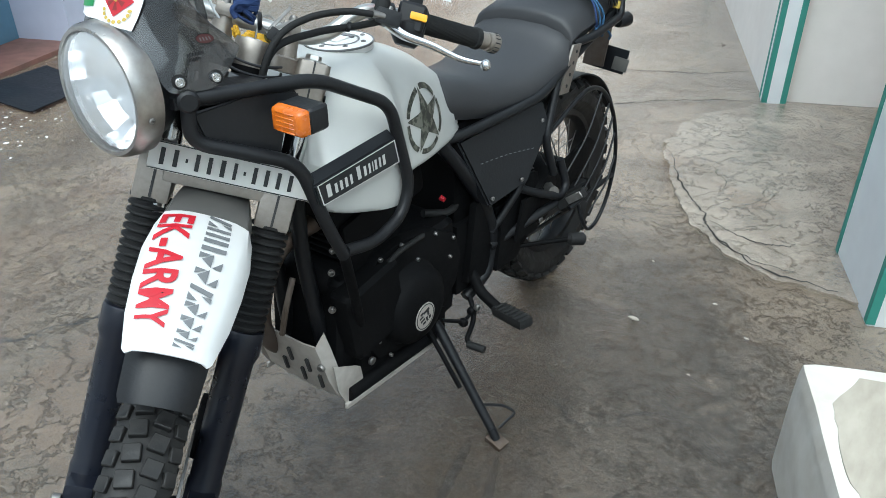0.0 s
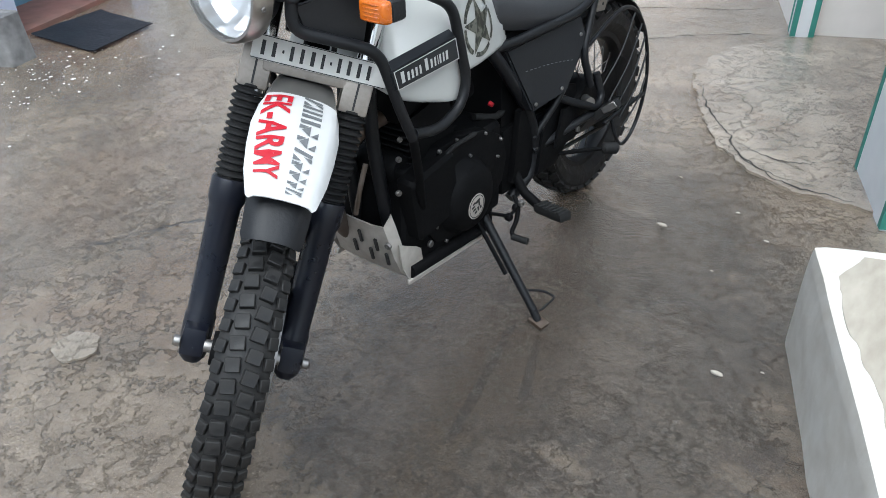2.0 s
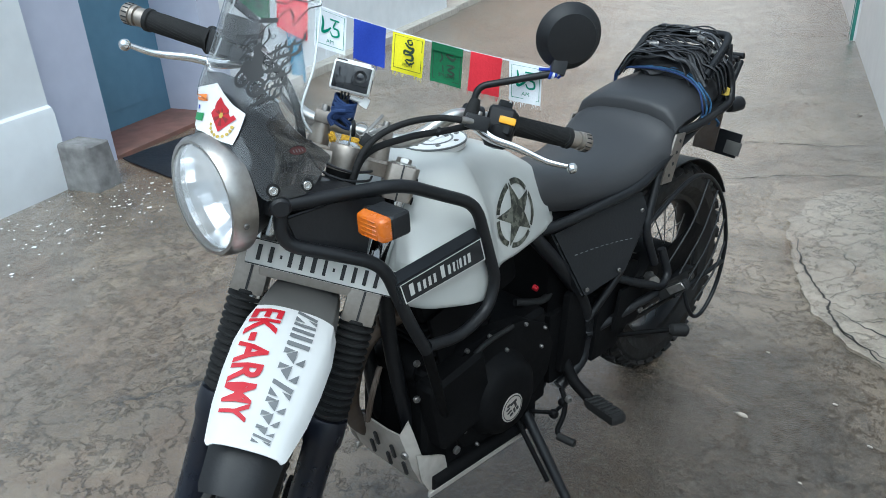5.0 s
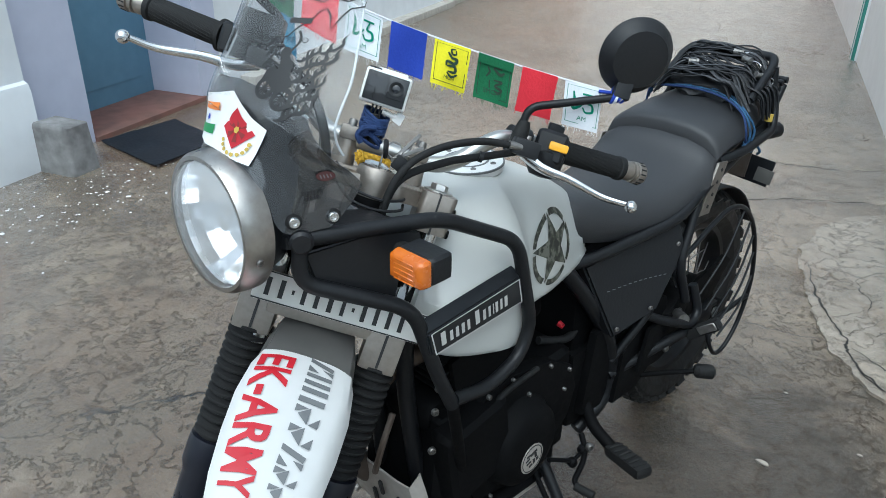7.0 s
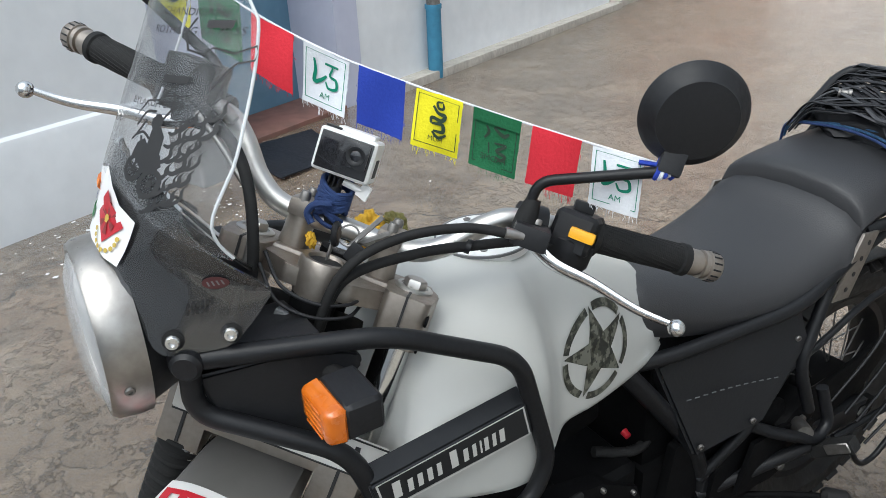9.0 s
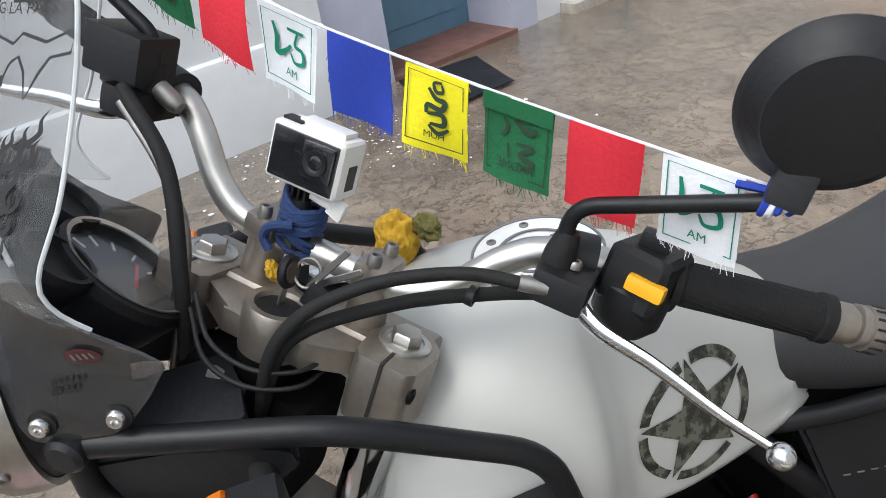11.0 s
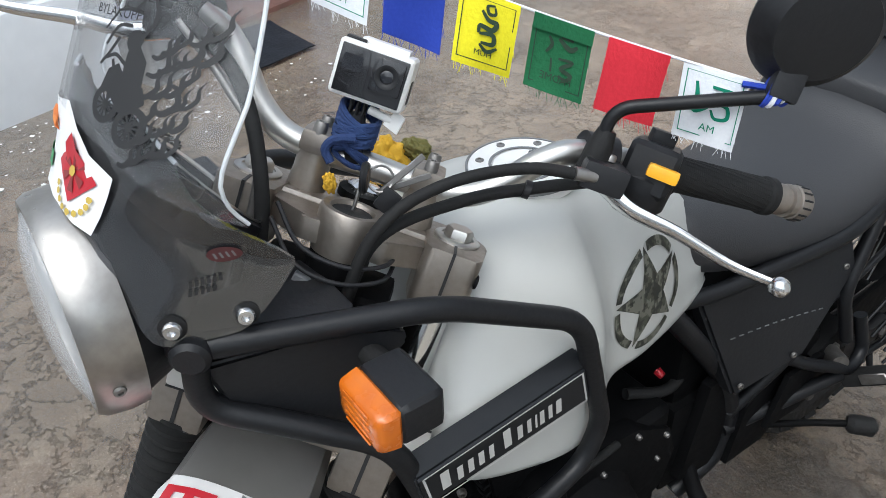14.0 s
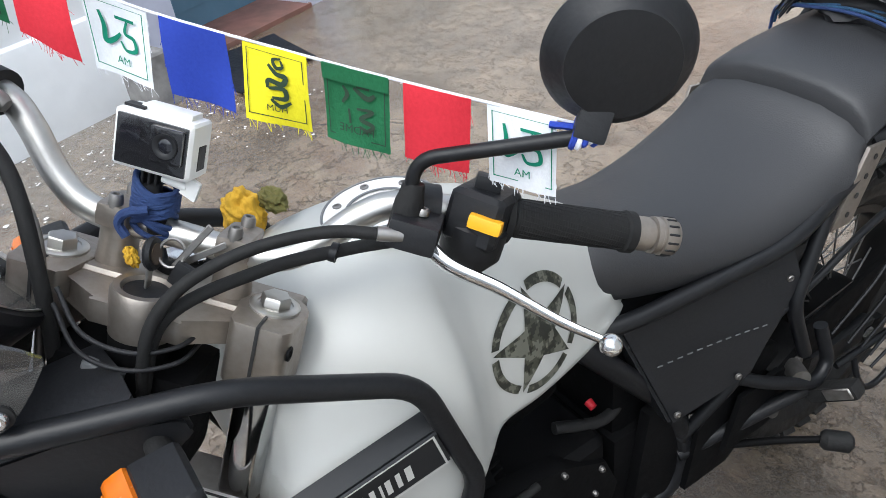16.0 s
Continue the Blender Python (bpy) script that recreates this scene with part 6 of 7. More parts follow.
# ---- frame, side panels, tail ----
frame_ob = part("chassis", tube(rounded([(0, 0.46, 0.88), (0, 0.62, 0.70), (0, 0.86, 0.66)], 0.06), 0.022, 14), "tube", bike, "black tubular steel chassis")
for s in (1, -1):
    def g(x, y, z):
        return Vector((s * x, y, z))
    part("subframe_rail", tube(rounded([g(0.07, 0.80, 0.685), g(0.105, 0.90, 0.690), g(0.155, 1.15, 0.716), g(0.145, 1.30, 0.760), g(0.130, 1.62, 0.830)], 0.05), 0.0125, 12), "tube", frame_ob)
    part("down_tube", tube(rounded([g(0.092, 0.79, 0.725), g(0.108, 0.86, 0.638), g(0.112, 0.978, 0.488), g(0.116, 1.018, 0.385), g(0.114, 1.010, 0.290), g(0.10, 0.92, 0.24)], 0.06), 0.0165, 14), "tube", frame_ob)
    part("stay_tube", tube(rounded([g(0.120, 1.00, 0.40), g(0.150, 1.08, 0.50), g(0.150, 1.22, 0.66)], 0.03), 0.010, 12), "tube", frame_ob)
    part("seat_stay", tube(rounded([g(0.150, 1.24, 0.73), g(0.165, 1.17, 0.60), g(0.180, 1.20, 0.50)], 0.03), 0.011, 12), "tube", frame_ob)
    pn = bmesh.new()
    pc = [(0.085, 0.888, 0.672), (0.138, 1.175, 0.702), (0.152, 1.192, 0.640), (0.160, 1.085, 0.520), (0.146, 0.935, 0.506)]
    f = [pn.verts.new(g(x + 0.010, y, z)) for x, y, z in pc]
    b = [pn.verts.new(g(x - 0.020, y, z)) for x, y, z in pc]
    pn.faces.new(f)
    pn.faces.new(b[::-1])
    for k in range(5):
        pn.faces.new((f[k], f[(k + 1) % 5], b[(k + 1) % 5], b[k]))
    bmesh.ops.bevel(pn, geom=pn.edges[:], offset=0.005, segments=2, affect="EDGES")
    sp = part("side_panel", pn, "black", bike, "black textured side panel with steel screws")
    for q in ((0.100, 0.906, 0.643), (0.156, 1.163, 0.652), (0.155, 0.944, 0.526), (0.168, 1.055, 0.537)):
        part("panel_screw", bolt(g(*q), (s, -0.3, 0), 0.0055, 0.004), "steel", sp)
    for k in range(12):
        w = k / 11
        part("stitch", box((0.0012, 0.009, 0.0016), pose(s * (0.136 + 0.027 * w), 0.925 + 0.185 * w, 0.617 - 0.020 * w + 0.004 * math.sin(3 * w), -8, 0, -8 * s)), "grey_decal", sp)
    # tail plate
    part("tail_plate", prism([(1.301, 0.806), (1.346, 0.800), (1.293, 0.686), (1.243, 0.692)], 0.006, axes(Vector((s * 0.152, 0, 0)), Vector((0, 1, 0)), Vector((0, 0, 1)), Vector((s, 0, 0))), 0.002), "clamp", bike, "drilled aluminium tail bracket")
    for k in range(4):
        part("hole", lathe([(0, 0), (0.0045, 0), (0.0045, 0.001), (0, 0.001)], toward(g(0.1585, 1.276 + 0.014 * k, 0.708 + 0.026 * k), (s, 0, 0)), 12), "ink", bike)
    # grab rail and rear rack
    part("grab_rail", tube(rounded([g(0.140, 1.330, 0.798), g(0.160, 1.42, 0.806), g(0.156, 1.575, 0.822), g(0.142, 1.605, 0.862), g(0.126, 1.600, 0.930), g(0.122, 1.600, 0.968)], 0.035), 0.011, 12), "tube", bike, "black grab rail")
    part("rail_stay", tube(rounded([g(0.130, 1.38, 0.765), g(0.130, 1.52, 0.800), g(0.118, 1.66, 0.860), g(0.115, 1.70, 0.905)], 0.04), 0.010, 12), "tube", bike)
for k in range(5):
    part("rack_bar", tube([(-0.125, 1.585 + 0.028 * k, 0.908 + 0.003 * k), (0.125, 1.585 + 0.028 * k, 0.908 + 0.003 * k)], 0.008, 10), "tube", bike, "black rear rack bar")
part("tail_unit", box((0.15, 0.20, 0.09), pose(0, 1.66, 0.83, 12), 0.02, 3), "black", bike, "black tail unit")
part("rear_light", lathe([(0, 0), (0.028, 0), (0.030, 0.012), (0.022, 0.02), (0, 0.021)], toward((0, 1.765, 0.80), (0, 1, 0.1)), 24), "red", bike)
for s in (1, -1):
    part("rear_indicator", lathe([(0, 0), (0.018, 0.002), (0.021, 0.02), (0.021, 0.05), (0.016, 0.056), (0, 0.057)], toward((s * 0.095, 1.70, 0.775), (s * 0.25, 1, 0)), 20), "black", bike, "black rear indicator")
part("plate_bracket", box((0.07, 0.008, 0.15), pose(0.01, 1.775, 0.69, -18), 0.003), "rust", bike, "brown-black plate bracket")
part("rear_plate", box((0.13, 0.004, 0.075), pose(0.035, 1.800, 0.635, -15, 6, 0), 0.003), "badge", bike, "rear number plate seen from behind")
part("plate_flap", box((0.050, 0.003, 0.040), pose(0.082, 1.796, 0.622, -15, 6, 0), 0.002), "smoke_fender", bike, "grey plastic flap")
part("hugger", grid([[RWM @ Vector((0.338 * math.cos(a) , 0.338 * math.sin(a), 0.07 * s)) for s in (-1, -0.6, 0, 0.6, 1)] for a in [radians(-62 + 8 * k) for k in range(10)]], 0.004), "black", bike, "black inner rear mudguard")

part("airbox", box((0.17, 0.26, 0.27), pose(0, 1.02, 0.575), 0.02), "engine", bike, "black air box behind the side panels")
part("pivot_casting", box((0.20, 0.10, 0.20), pose(0, 0.93, 0.36), 0.02), "engine", bike)

# what fills the shadow behind the side panels
part("battery_box", box((0.19, 0.16, 0.20), pose(0, 1.18, 0.62, 8), 0.02), "engine", bike, "black battery box behind the side panels")
part("shock_spring", tube([Vector((0.045 * math.cos(0.7 * k), 1.10 + 0.045 * math.sin(0.7 * k) + 0.0009 * k, 0.36 + 0.0028 * k)) for k in range(80)], 0.006, 8), "engine", bike, "black coil spring of the rear shock")
for s in (1, -1):
    part("heel_plate", prism([(1.00, 0.29), (1.10, 0.285), (1.22, 0.37), (1.21, 0.44), (1.19, 0.50), (1.12, 0.52), (1.02, 0.42)], 0.012, axes(Vector((s * 0.128, 0, 0)), Vector((0, 1, 0)), Vector((0, 0, 1)), Vector((s, 0, 0))), 0.003), "engine", bike, "black cast heel plate")
    part("linkage_block", box((0.05, 0.09, 0.07), pose(s * 0.13, 1.225, 0.445, 30), 0.012), "engine", bike)
    part("linkage_bolt", bolt((s * 0.156, 1.225, 0.450), (s, 0, 0), 0.010, 0.008, False), "steel", bike, "zinc mounting bolt")
    part("frame_gusset", prism([(0.90, 0.30), (1.02, 0.28), (1.03, 0.40), (0.99, 0.52), (0.93, 0.50)], 0.02, axes(Vector((s * 0.10, 0, 0)), Vector((0, 1, 0)), Vector((0, 0, 1)), Vector((s, 0, 0))), 0.004), "engine", bike)

# swing arm, chain, rear carrier hoop
for s in (1, -1):
    def g(x, y, z):
        return Vector((s * x, y, z))
    part("swing_arm", box((0.028, 0.60, 0.048), axes(g(0.105, 1.235, 0.332), Vector((1, 0, 0)), Vector((0.03 * s, 0.995, -0.05)).normalized(), Vector((0, 0.05, 0.995))), 0.010, 2), "tube", bike, "black box-section swing arm")
    part("axle_nut", lathe([(0, 0), (0.014, 0), (0.014, 0.014), (0.008, 0.016), (0, 0.016)], toward(g(0.120, 1.515, 0.314), (s, 0, 0)), 6), "steel", bike, "zinc rear axle nut")
    part("chain_adjuster", box((0.02, 0.06, 0.04), pose(s * 0.118, 1.53, 0.314), 0.006), "engine", bike)
chain = []
for k in range(13):
    a = math.radians(90 + 180 * k / 12)
    chain.append((0.078, 0.86 + 0.035 * math.cos(a), 0.33 + 0.035 * math.sin(a)))
for k in range(17):
    a = math.radians(-90 + 180 * k / 16)
    chain.append((0.078, 1.515 + 0.085 * math.cos(a), 0.314 + 0.085 * math.sin(a)))
part("chain", tube(chain, 0.007, 8, None, 0.8, False, True), "tube", bike, "drive chain")
part("sprocket", lathe([(0.05, -0.003), (0.084, -0.003), (0.084, 0.003), (0.05, 0.003)], toward((0.078, 1.515, 0.314), (1, 0, 0)), 40, None, True), "tube", rw)
part("drum_hub", lathe([(0, -0.07), (0.070, -0.07), (0.078, -0.05), (0.078, 0.05), (0.070, 0.07), (0, 0.07)], toward(RA, (1, 0, 0)), 36), "engine", rw, "black drum hub")
part("sprocket_plate", lathe([(0, 0), (0.082, 0), (0.082, 0.004), (0, 0.006)], toward((0.080, 1.515, 0.314), (1, 0, 0)), 36), "engine", rw)
part("chain_case", prism([(1.10, 0.335), (1.36, 0.335), (1.52, 0.365), (1.600, 0.440), (1.55, 0.470), (1.36, 0.440), (1.12, 0.440)], 0.010, axes(Vector((0.104, 0, 0)), Vector((0, 1, 0)), Vector((0, 0, 1)), Vector((1, 0, 0))), 0.004), "engine", bike, "black chain case")
part("chain_guard", box((0.018, 0.42, 0.035), pose(0.098, 1.25, 0.405, -6), 0.008), "black", bike, "black chain guard")
hoop_pts = [(0.150, 1.120, 0.570), (0.156, 1.160, 0.592), (0.160, 1.240, 0.620), (0.160, 1.335, 0.652), (0.160, 1.425, 0.662), (0.160, 1.515, 0.626), (0.160, 1.595, 0.540), (0.160, 1.642, 0.430), (0.160, 1.650, 0.345), (0.158, 1.625, 0.250), (0.156, 1.570, 0.192), (0.152, 1.520, 0.185), (0.148, 1.480, 0.230), (0.130, 1.475, 0.290)]
hp = part("saree_guard", tube(spline(hoop_pts, 8), 0.0062, 10), "tube", bike, "black wire cloth guard beside the rear wheel")
for a, b in (((1.500, 0.634), (1.330, 0.440)), ((1.560, 0.585), (1.395, 0.380)), ((1.598, 0.532), (1.450, 0.335)), ((1.628, 0.475), (1.490, 0.290)), ((1.648, 0.390), (1.510, 0.245))):
    part("guard_wire", tube(spline([(0.160, *a), (0.164, (a[0] + b[0]) / 2 + 0.006, (a[1] + b[1]) / 2 - 0.004), (0.152, *b)], 6), 0.0032, 8), "tube", hp)
part("guard_stay", tube([(0.13, 1.42, 0.29), (0.160, 1.645, 0.325)], 0.007, 10), "tube", hp)
part("pannier_peg", lathe([(0, 0), (0.016, 0), (0.016, 0.035), (0, 0.035)], toward((0.158, 1.212, 0.448), (0.8, -0.5, 0.1)), 16), "steel", bike, "zinc foot-peg mount")
for s in (1, -1):
    hang = part("pillion_bracket", tube(rounded([(s * 0.125, 1.05, 0.515), (s * 0.165, 1.13, 0.470), (s * 0.195, 1.222, 0.430), (s * 0.190, 1.26, 0.45), (s * 0.170, 1.25, 0.52)], 0.03), 0.011, 12), "tube", bike, "black tubular pillion footrest hanger")
    part("hanger_strut", tube([(s * 0.118, 1.00, 0.36), (s * 0.190, 1.235, 0.415)], 0.012, 12), "tube", hang)
    part("hanger_plate", prism([(1.06, 0.355), (1.16, 0.345), (1.26, 0.375), (1.27, 0.43), (1.18, 0.46), (1.09, 0.46)], 0.010, axes(Vector((s * 0.150, 0, 0)), Vector((0, 1, 0)), Vector((0, 0, 1)), Vector((s, 0, 0))), 0.003), "engine", hang)
    peg2 = part("pillion_peg", box((0.085, 0.030, 0.026), pose(s * 0.222, 1.232, 0.428, 0, -38 * s, 10), 0.008, 2), "rubber", hang, "folded rubber pillion footrest")
    part("peg_face", box((0.046, 0.004, 0.020), pose(s * 0.236, 1.216, 0.441, 0, -38 * s, 10), 0.002, 1), "steel", peg2)
    part("hanger_bolt", bolt((s * 0.164, 1.17, 0.375), (s, -0.2, 0), 0.009, 0.008, False), "steel", hang)
part("brake_arm", tube(rounded([(0.125, 1.10, 0.31), (0.18, 1.20, 0.298), (0.222, 1.255, 0.295)], 0.03), 0.0065, 10), "engine", bike)
part("rubber_knob", tube([(0.214, 1.246, 0.297), (0.220, 1.250, 0.297), (0.246, 1.276, 0.293), (0.250, 1.280, 0.292)], [0.012, 0.018, 0.018, 0.012], 14), "rubber", bike, "black rubber end of a lever")
part("silencer", lathe([(0, 0), (0.045, 0), (0.055, 0.05), (0.055, 0.38), (0.04, 0.42), (0.02, 0.42), (0.02, 0.40), (0, 0.40)], toward((-0.17, 1.25, 0.44), (0, 0.93, 0.36)), 28), "engine", bike, "black silencer")

# ---- engine ----
eng = part("engine", box((0.22, 0.36, 0.26), pose(0, 0.68, 0.375, 0), 0.03, 3), "engine", bike, "black air-cooled engine with steel bolts")
cylm = axes(Vector((0, 0.60, 0.55)), Vector((1, 0, 0)), Vector((0, 0.98, 0.19)), Vector((0, -0.19, 0.98)))
part("cylinder", box((0.15, 0.15, 0.15), cylm, 0.015), "engine", eng)
for k in range(8):
    part("fin", box((0.168, 0.180, 0.006), cylm @ Matrix.Translation((0, 0, -0.06 + 0.018 * k)), 0.0015, 1), "engine", eng, "cooling fin" if k == 0 else "")
part("cylinder_head", box((0.16, 0.18, 0.08), cylm @ Matrix.Translation((0, 0, 0.115)), 0.02, 3), "engine", eng)
part("alternator_cover", lathe([(0, 0.052), (0.050, 0.052), (0.074, 0.046), (0.088, 0.034), (0.094, 0.012), (0.100, 0.006), (0.100, 0), (0, 0)], toward((0.112, 0.672, 0.372), (1, 0, 0)), 48), "engine", eng, "black round engine cover with a pale ring mark")
rm = part("ring_mark", lathe([(0, 0), (0.0335, 0), (0.0335, 0.0012), (0, 0.0012)], toward((0.1642, 0.664, 0.357), (1, 0, 0)), 40), "skid", eng, "pale round cover mark")
part("ring_line", lathe([(0.0285, 0), (0.0305, 0), (0.0305, 0.0006), (0.0285, 0.0006)], toward((0.1655, 0.664, 0.357), (1, 0, 0)), 40, None, True), "ink", rm)
for dy, dz, w, h in ((-0.012, 0.012, 0.010, 0.005), (0.004, 0.013, 0.020, 0.006), (-0.014, 0.003, 0.012, 0.004), (0.010, 0.004, 0.006, 0.012), (-0.010, -0.006, 0.014, 0.004), (0.006, -0.009, 0.006, 0.012), (0.016, -0.008, 0.007, 0.008), (-0.004, -0.015, 0.010, 0.005)):
    part("mark", box((0.0010, w, h), pose(0.1658, 0.664 + dy, 0.357 + dz, 14)), "ink", rm)
part("clutch_housing", box((0.06, 0.16, 0.17), pose(0.112, 0.545, 0.43, 8), 0.025, 3), "engine", eng)
part("left_cover", prism([(0.545, 0.500), (0.58, 0.535), (0.66, 0.537), (0.77, 0.512), (0.848, 0.465), (0.872, 0.400), (0.852, 0.330), (0.78, 0.282), (0.66, 0.258), (0.56, 0.285), (0.528, 0.330), (0.526, 0.440)], 0.034, axes(Vector((0.084, 0, 0)), Vector((0, 1, 0)), Vector((0, 0, 1)), Vector((1, 0, 0))), 0.010), "engine", eng, "black cast left crankcase cover")
for y, z, r in ((0.646, 0.531, 0.0048), (0.766, 0.503, 0.0048), (0.835, 0.461, 0.0048), (0.577, 0.529, 0.0055), (0.700, 0.469, 0.0048), (0.822, 0.417, 0.0045), (0.542, 0.498, 0.0055), (0.629, 0.451, 0.0048), (0.573, 0.400, 0.0048), (0.564, 0.375, 0.0100), (0.559, 0.333, 0.0045), (0.533, 0.299, 0.0095), (0.596, 0.275, 0.0045)):
    part("engine_bolt", bolt((0.1175, y, z), (1, 0, 0), r, 0.007, r < 0.009), "steel", eng)
# added plate over the fin ends, standing in for the shade under the tank
part("fin_dark_plate", box((0.012, 0.150, 0.16), cylm @ Matrix.Translation((0.086, -0.004, 0.01)), 0.006, 2), "engine", eng)
part("starter_motor", lathe([(0, 0), (0.034, 0), (0.036, 0.01), (0.036, 0.10), (0.030, 0.11), (0, 0.11)], toward((-0.04, 0.50, 0.50), (1, 0, 0)), 24), "engine", eng)
part("crankcase_front", box((0.20, 0.10, 0.22), pose(0, 0.515, 0.40, -6), 0.025, 3), "engine", eng)
for y, z, r in ((0.448, 0.474, 0.0075), (0.455, 0.555, 0.0070), (0.462, 0.600, 0.0060), (0.500, 0.286, 0.0060)):
    part("engine_bolt", bolt((0.101, y, z), (1, -0.35, 0), r, 0.007), "steel", eng)
part("head_bolt", bolt((0.082, 0.555, 0.66), (1, 0, 0), 0.007, 0.008), "steel", eng)
part("carburettor", box((0.10, 0.10, 0.08), pose(0.0, 0.77, 0.60, 10), 0.02), "engine", eng)
part("red_cap", lathe([(0, 0), (0.007, 0), (0.006, 0.012), (0, 0.013)], toward((0.066, 0.86, 0.538), (1, 0, -0.3)), 14), "red", eng, "small red cap")
part("hose", tube(spline([(0.06, 0.80, 0.52), (0.08, 0.88, 0.50), (0.06, 0.96, 0.52)], 8), 0.009, 10), "rubber", eng)
part("hose", tube(spline([(0.125, 0.56, 0.50), (0.128, 0.62, 0.525), (0.12, 0.72, 0.52)], 8), 0.006, 10), "rubber", eng)
part("exhaust_header", tube(spline([(0.02, 0.52, 0.62), (0.01, 0.42, 0.60), (-0.02, 0.385, 0.50), (-0.05, 0.40, 0.38), (-0.08, 0.50, 0.28), (-0.12, 0.75, 0.26), (-0.16, 1.10, 0.36), (-0.17, 1.27, 0.45)], 8), 0.020, 16), "rust", eng, "heat-browned exhaust header")
part("pipe_shield", tube(spline([(0.050, 0.405, 0.55), (0.055, 0.375, 0.50), (0.045, 0.365, 0.44)], 6), 0.006, 8, None, 1.0), "rust", eng)
for s in (1, -1):
    part("cradle_tube", tube(rounded([(s * 0.03, 0.46, 0.84), (s * 0.04, 0.44, 0.60), (s * 0.05, 0.468, 0.33), (s * 0.06, 0.56, 0.245), (s * 0.06, 0.90, 0.245)], 0.08), 0.016, 14), "tube", frame_ob)
# sump guard
sk = []
for y, z, w in ((0.412, 0.386, 0.090), (0.418, 0.350, 0.098), (0.426, 0.300, 0.106), (0.444, 0.248, 0.112), (0.475, 0.218, 0.115), (0.62, 0.205, 0.115), (0.78, 0.205, 0.112)):
    sk.append([Vector((w * x, y + (0.02 if abs(x) == 1 else 0) , z + zz)) for x, zz in ((-1, 0.035), (-0.9, 0.006), (-0.5, 0), (0, 0), (0.5, 0), (0.9, 0.006), (1, 0.035))])
skid = part("sump_guard", grid(sk, 0.004), "skid", bike, "scuffed slotted aluminium sump guard")
for k, (x, f) in enumerate(((0.004, -0.45), (0.052, -0.25), (-0.022, 0.35), (0.028, 0.5), (0.078, 0.45))):
    d = Vector((0, 0.02, -0.1)).normalized()
    c = Vector((x, 0.422, 0.322)) + d * 0.05 * f
    part("slot", box((0.008, 0.036, 0.006), axes(c + Vector((0, -0.0045, -0.001)), Vector((1, 0, 0)), d, Vector((1, 0, 0)).cross(d)), 0.001, 1), "ink", skid)
for s in (1, -1):
    wing = prism([(0.424, 0.352), (0.451, 0.334), (0.490, 0.312), (0.502, 0.302), (0.508, 0.262), (0.496, 0.236), (0.453, 0.236), (0.432, 0.280)], 0.004, axes(Vector((s * 0.112, 0, 0)), Vector((0, 1, 0)), Vector((0, 0, 1)), Vector((s, 0, 0))), 0.0012)
    part("side_wing", wing, "skid", skid, "folded side wing of the sump guard")
    part("guard_rail", box((0.008, 0.31, 0.014), axes(Vector((s * 0.118, 0.60, 0.219)), Vector((1, 0, 0)), Vector((0, 0.996, -0.09)), Vector((0, 0.09, 0.996))), 0.002, 1), "skid", skid)
    part("guard_tube", tube([(s * 0.113, 0.46, 0.255), (s * 0.113, 0.76, 0.228)], 0.017, 14), "engine", skid)
part("guard_bolt", bolt((0.090, 0.416, 0.345), (0.2, -0.95, -0.1), 0.009, 0.007), "steel", skid)

# side stand, pegs, gear lever
ss = part("side_stand", tube([(0.118, 0.765, 0.262), (0.300, 0.737, 0.045)], [0.013, 0.011], 14), "tube", bike, "black side stand on the cement")
part("stand_foot", box((0.048, 0.036, 0.012), pose(0.318, 0.735, 0.016, 0, 12, -8), 0.004), "rust", ss, "scraped dark steel stand foot")
part("stand_neck", tube([(0.300, 0.737, 0.045), (0.316, 0.735, 0.020)], 0.011, 12), "tube", ss)
part("stand_tang", tube(rounded([(0.262, 0.742, 0.095), (0.300, 0.790, 0.078), (0.330, 0.800, 0.064), (0.312, 0.752, 0.040)], 0.012), 0.0035, 8), "tube", ss)
part("stand_spring", tube([(0.110, 0.73, 0.28), (0.215, 0.728, 0.135)], 0.006, 10), "engine", ss)
part("stand_bracket", box((0.03, 0.07, 0.07), pose(0.112, 0.76, 0.262), 0.01), "engine", bike)
peg = part("foot_peg", box((0.115, 0.042, 0.026), pose(0.250, 0.896, 0.258, 0, -10, -20), 0.012, 2), "rubber", bike, "black rubber foot peg")
for k in range(6):
    part("tread_rib", box((0.006, 0.036, 0.006), pose(0.212 + 0.015 * k, 0.909 - 0.0055 * k, 0.266 + 0.0027 * k, 0, -10, -20), 0.002, 1), "rubber", peg)
part("peg_bracket", tube(rounded([(0.10, 0.93, 0.33), (0.14, 0.925, 0.27), (0.20, 0.914, 0.250)], 0.02), 0.014, 12), "engine", bike)
part("gear_lever", tube(rounded([(0.150, 0.862, 0.292), (0.172, 0.850, 0.268), (0.178, 0.836, 0.240), (0.176, 0.812, 0.208), (0.190, 0.807, 0.200)], 0.012), 0.0065, 10), "engine", bike, "black gear lever")
part("gear_toe", tube([(0.184, 0.806, 0.200), (0.228, 0.812, 0.198)], 0.0095, 14), "rubber", bike, "rubber toe piece of the gear lever")
part("gear_rod", tube([(0.168, 0.846, 0.262), (0.166, 0.812, 0.256), (0.150, 0.745, 0.292)], 0.0048, 10), "engine", bike, "black gear linkage rod")
part("rod_joint", lathe([(0, 0), (0.010, 0), (0.011, 0.003), (0.011, 0.012), (0.008, 0.016), (0, 0.016)], toward((0.160, 0.812, 0.254), (1, -0.2, 0)), 16), "engine", bike)
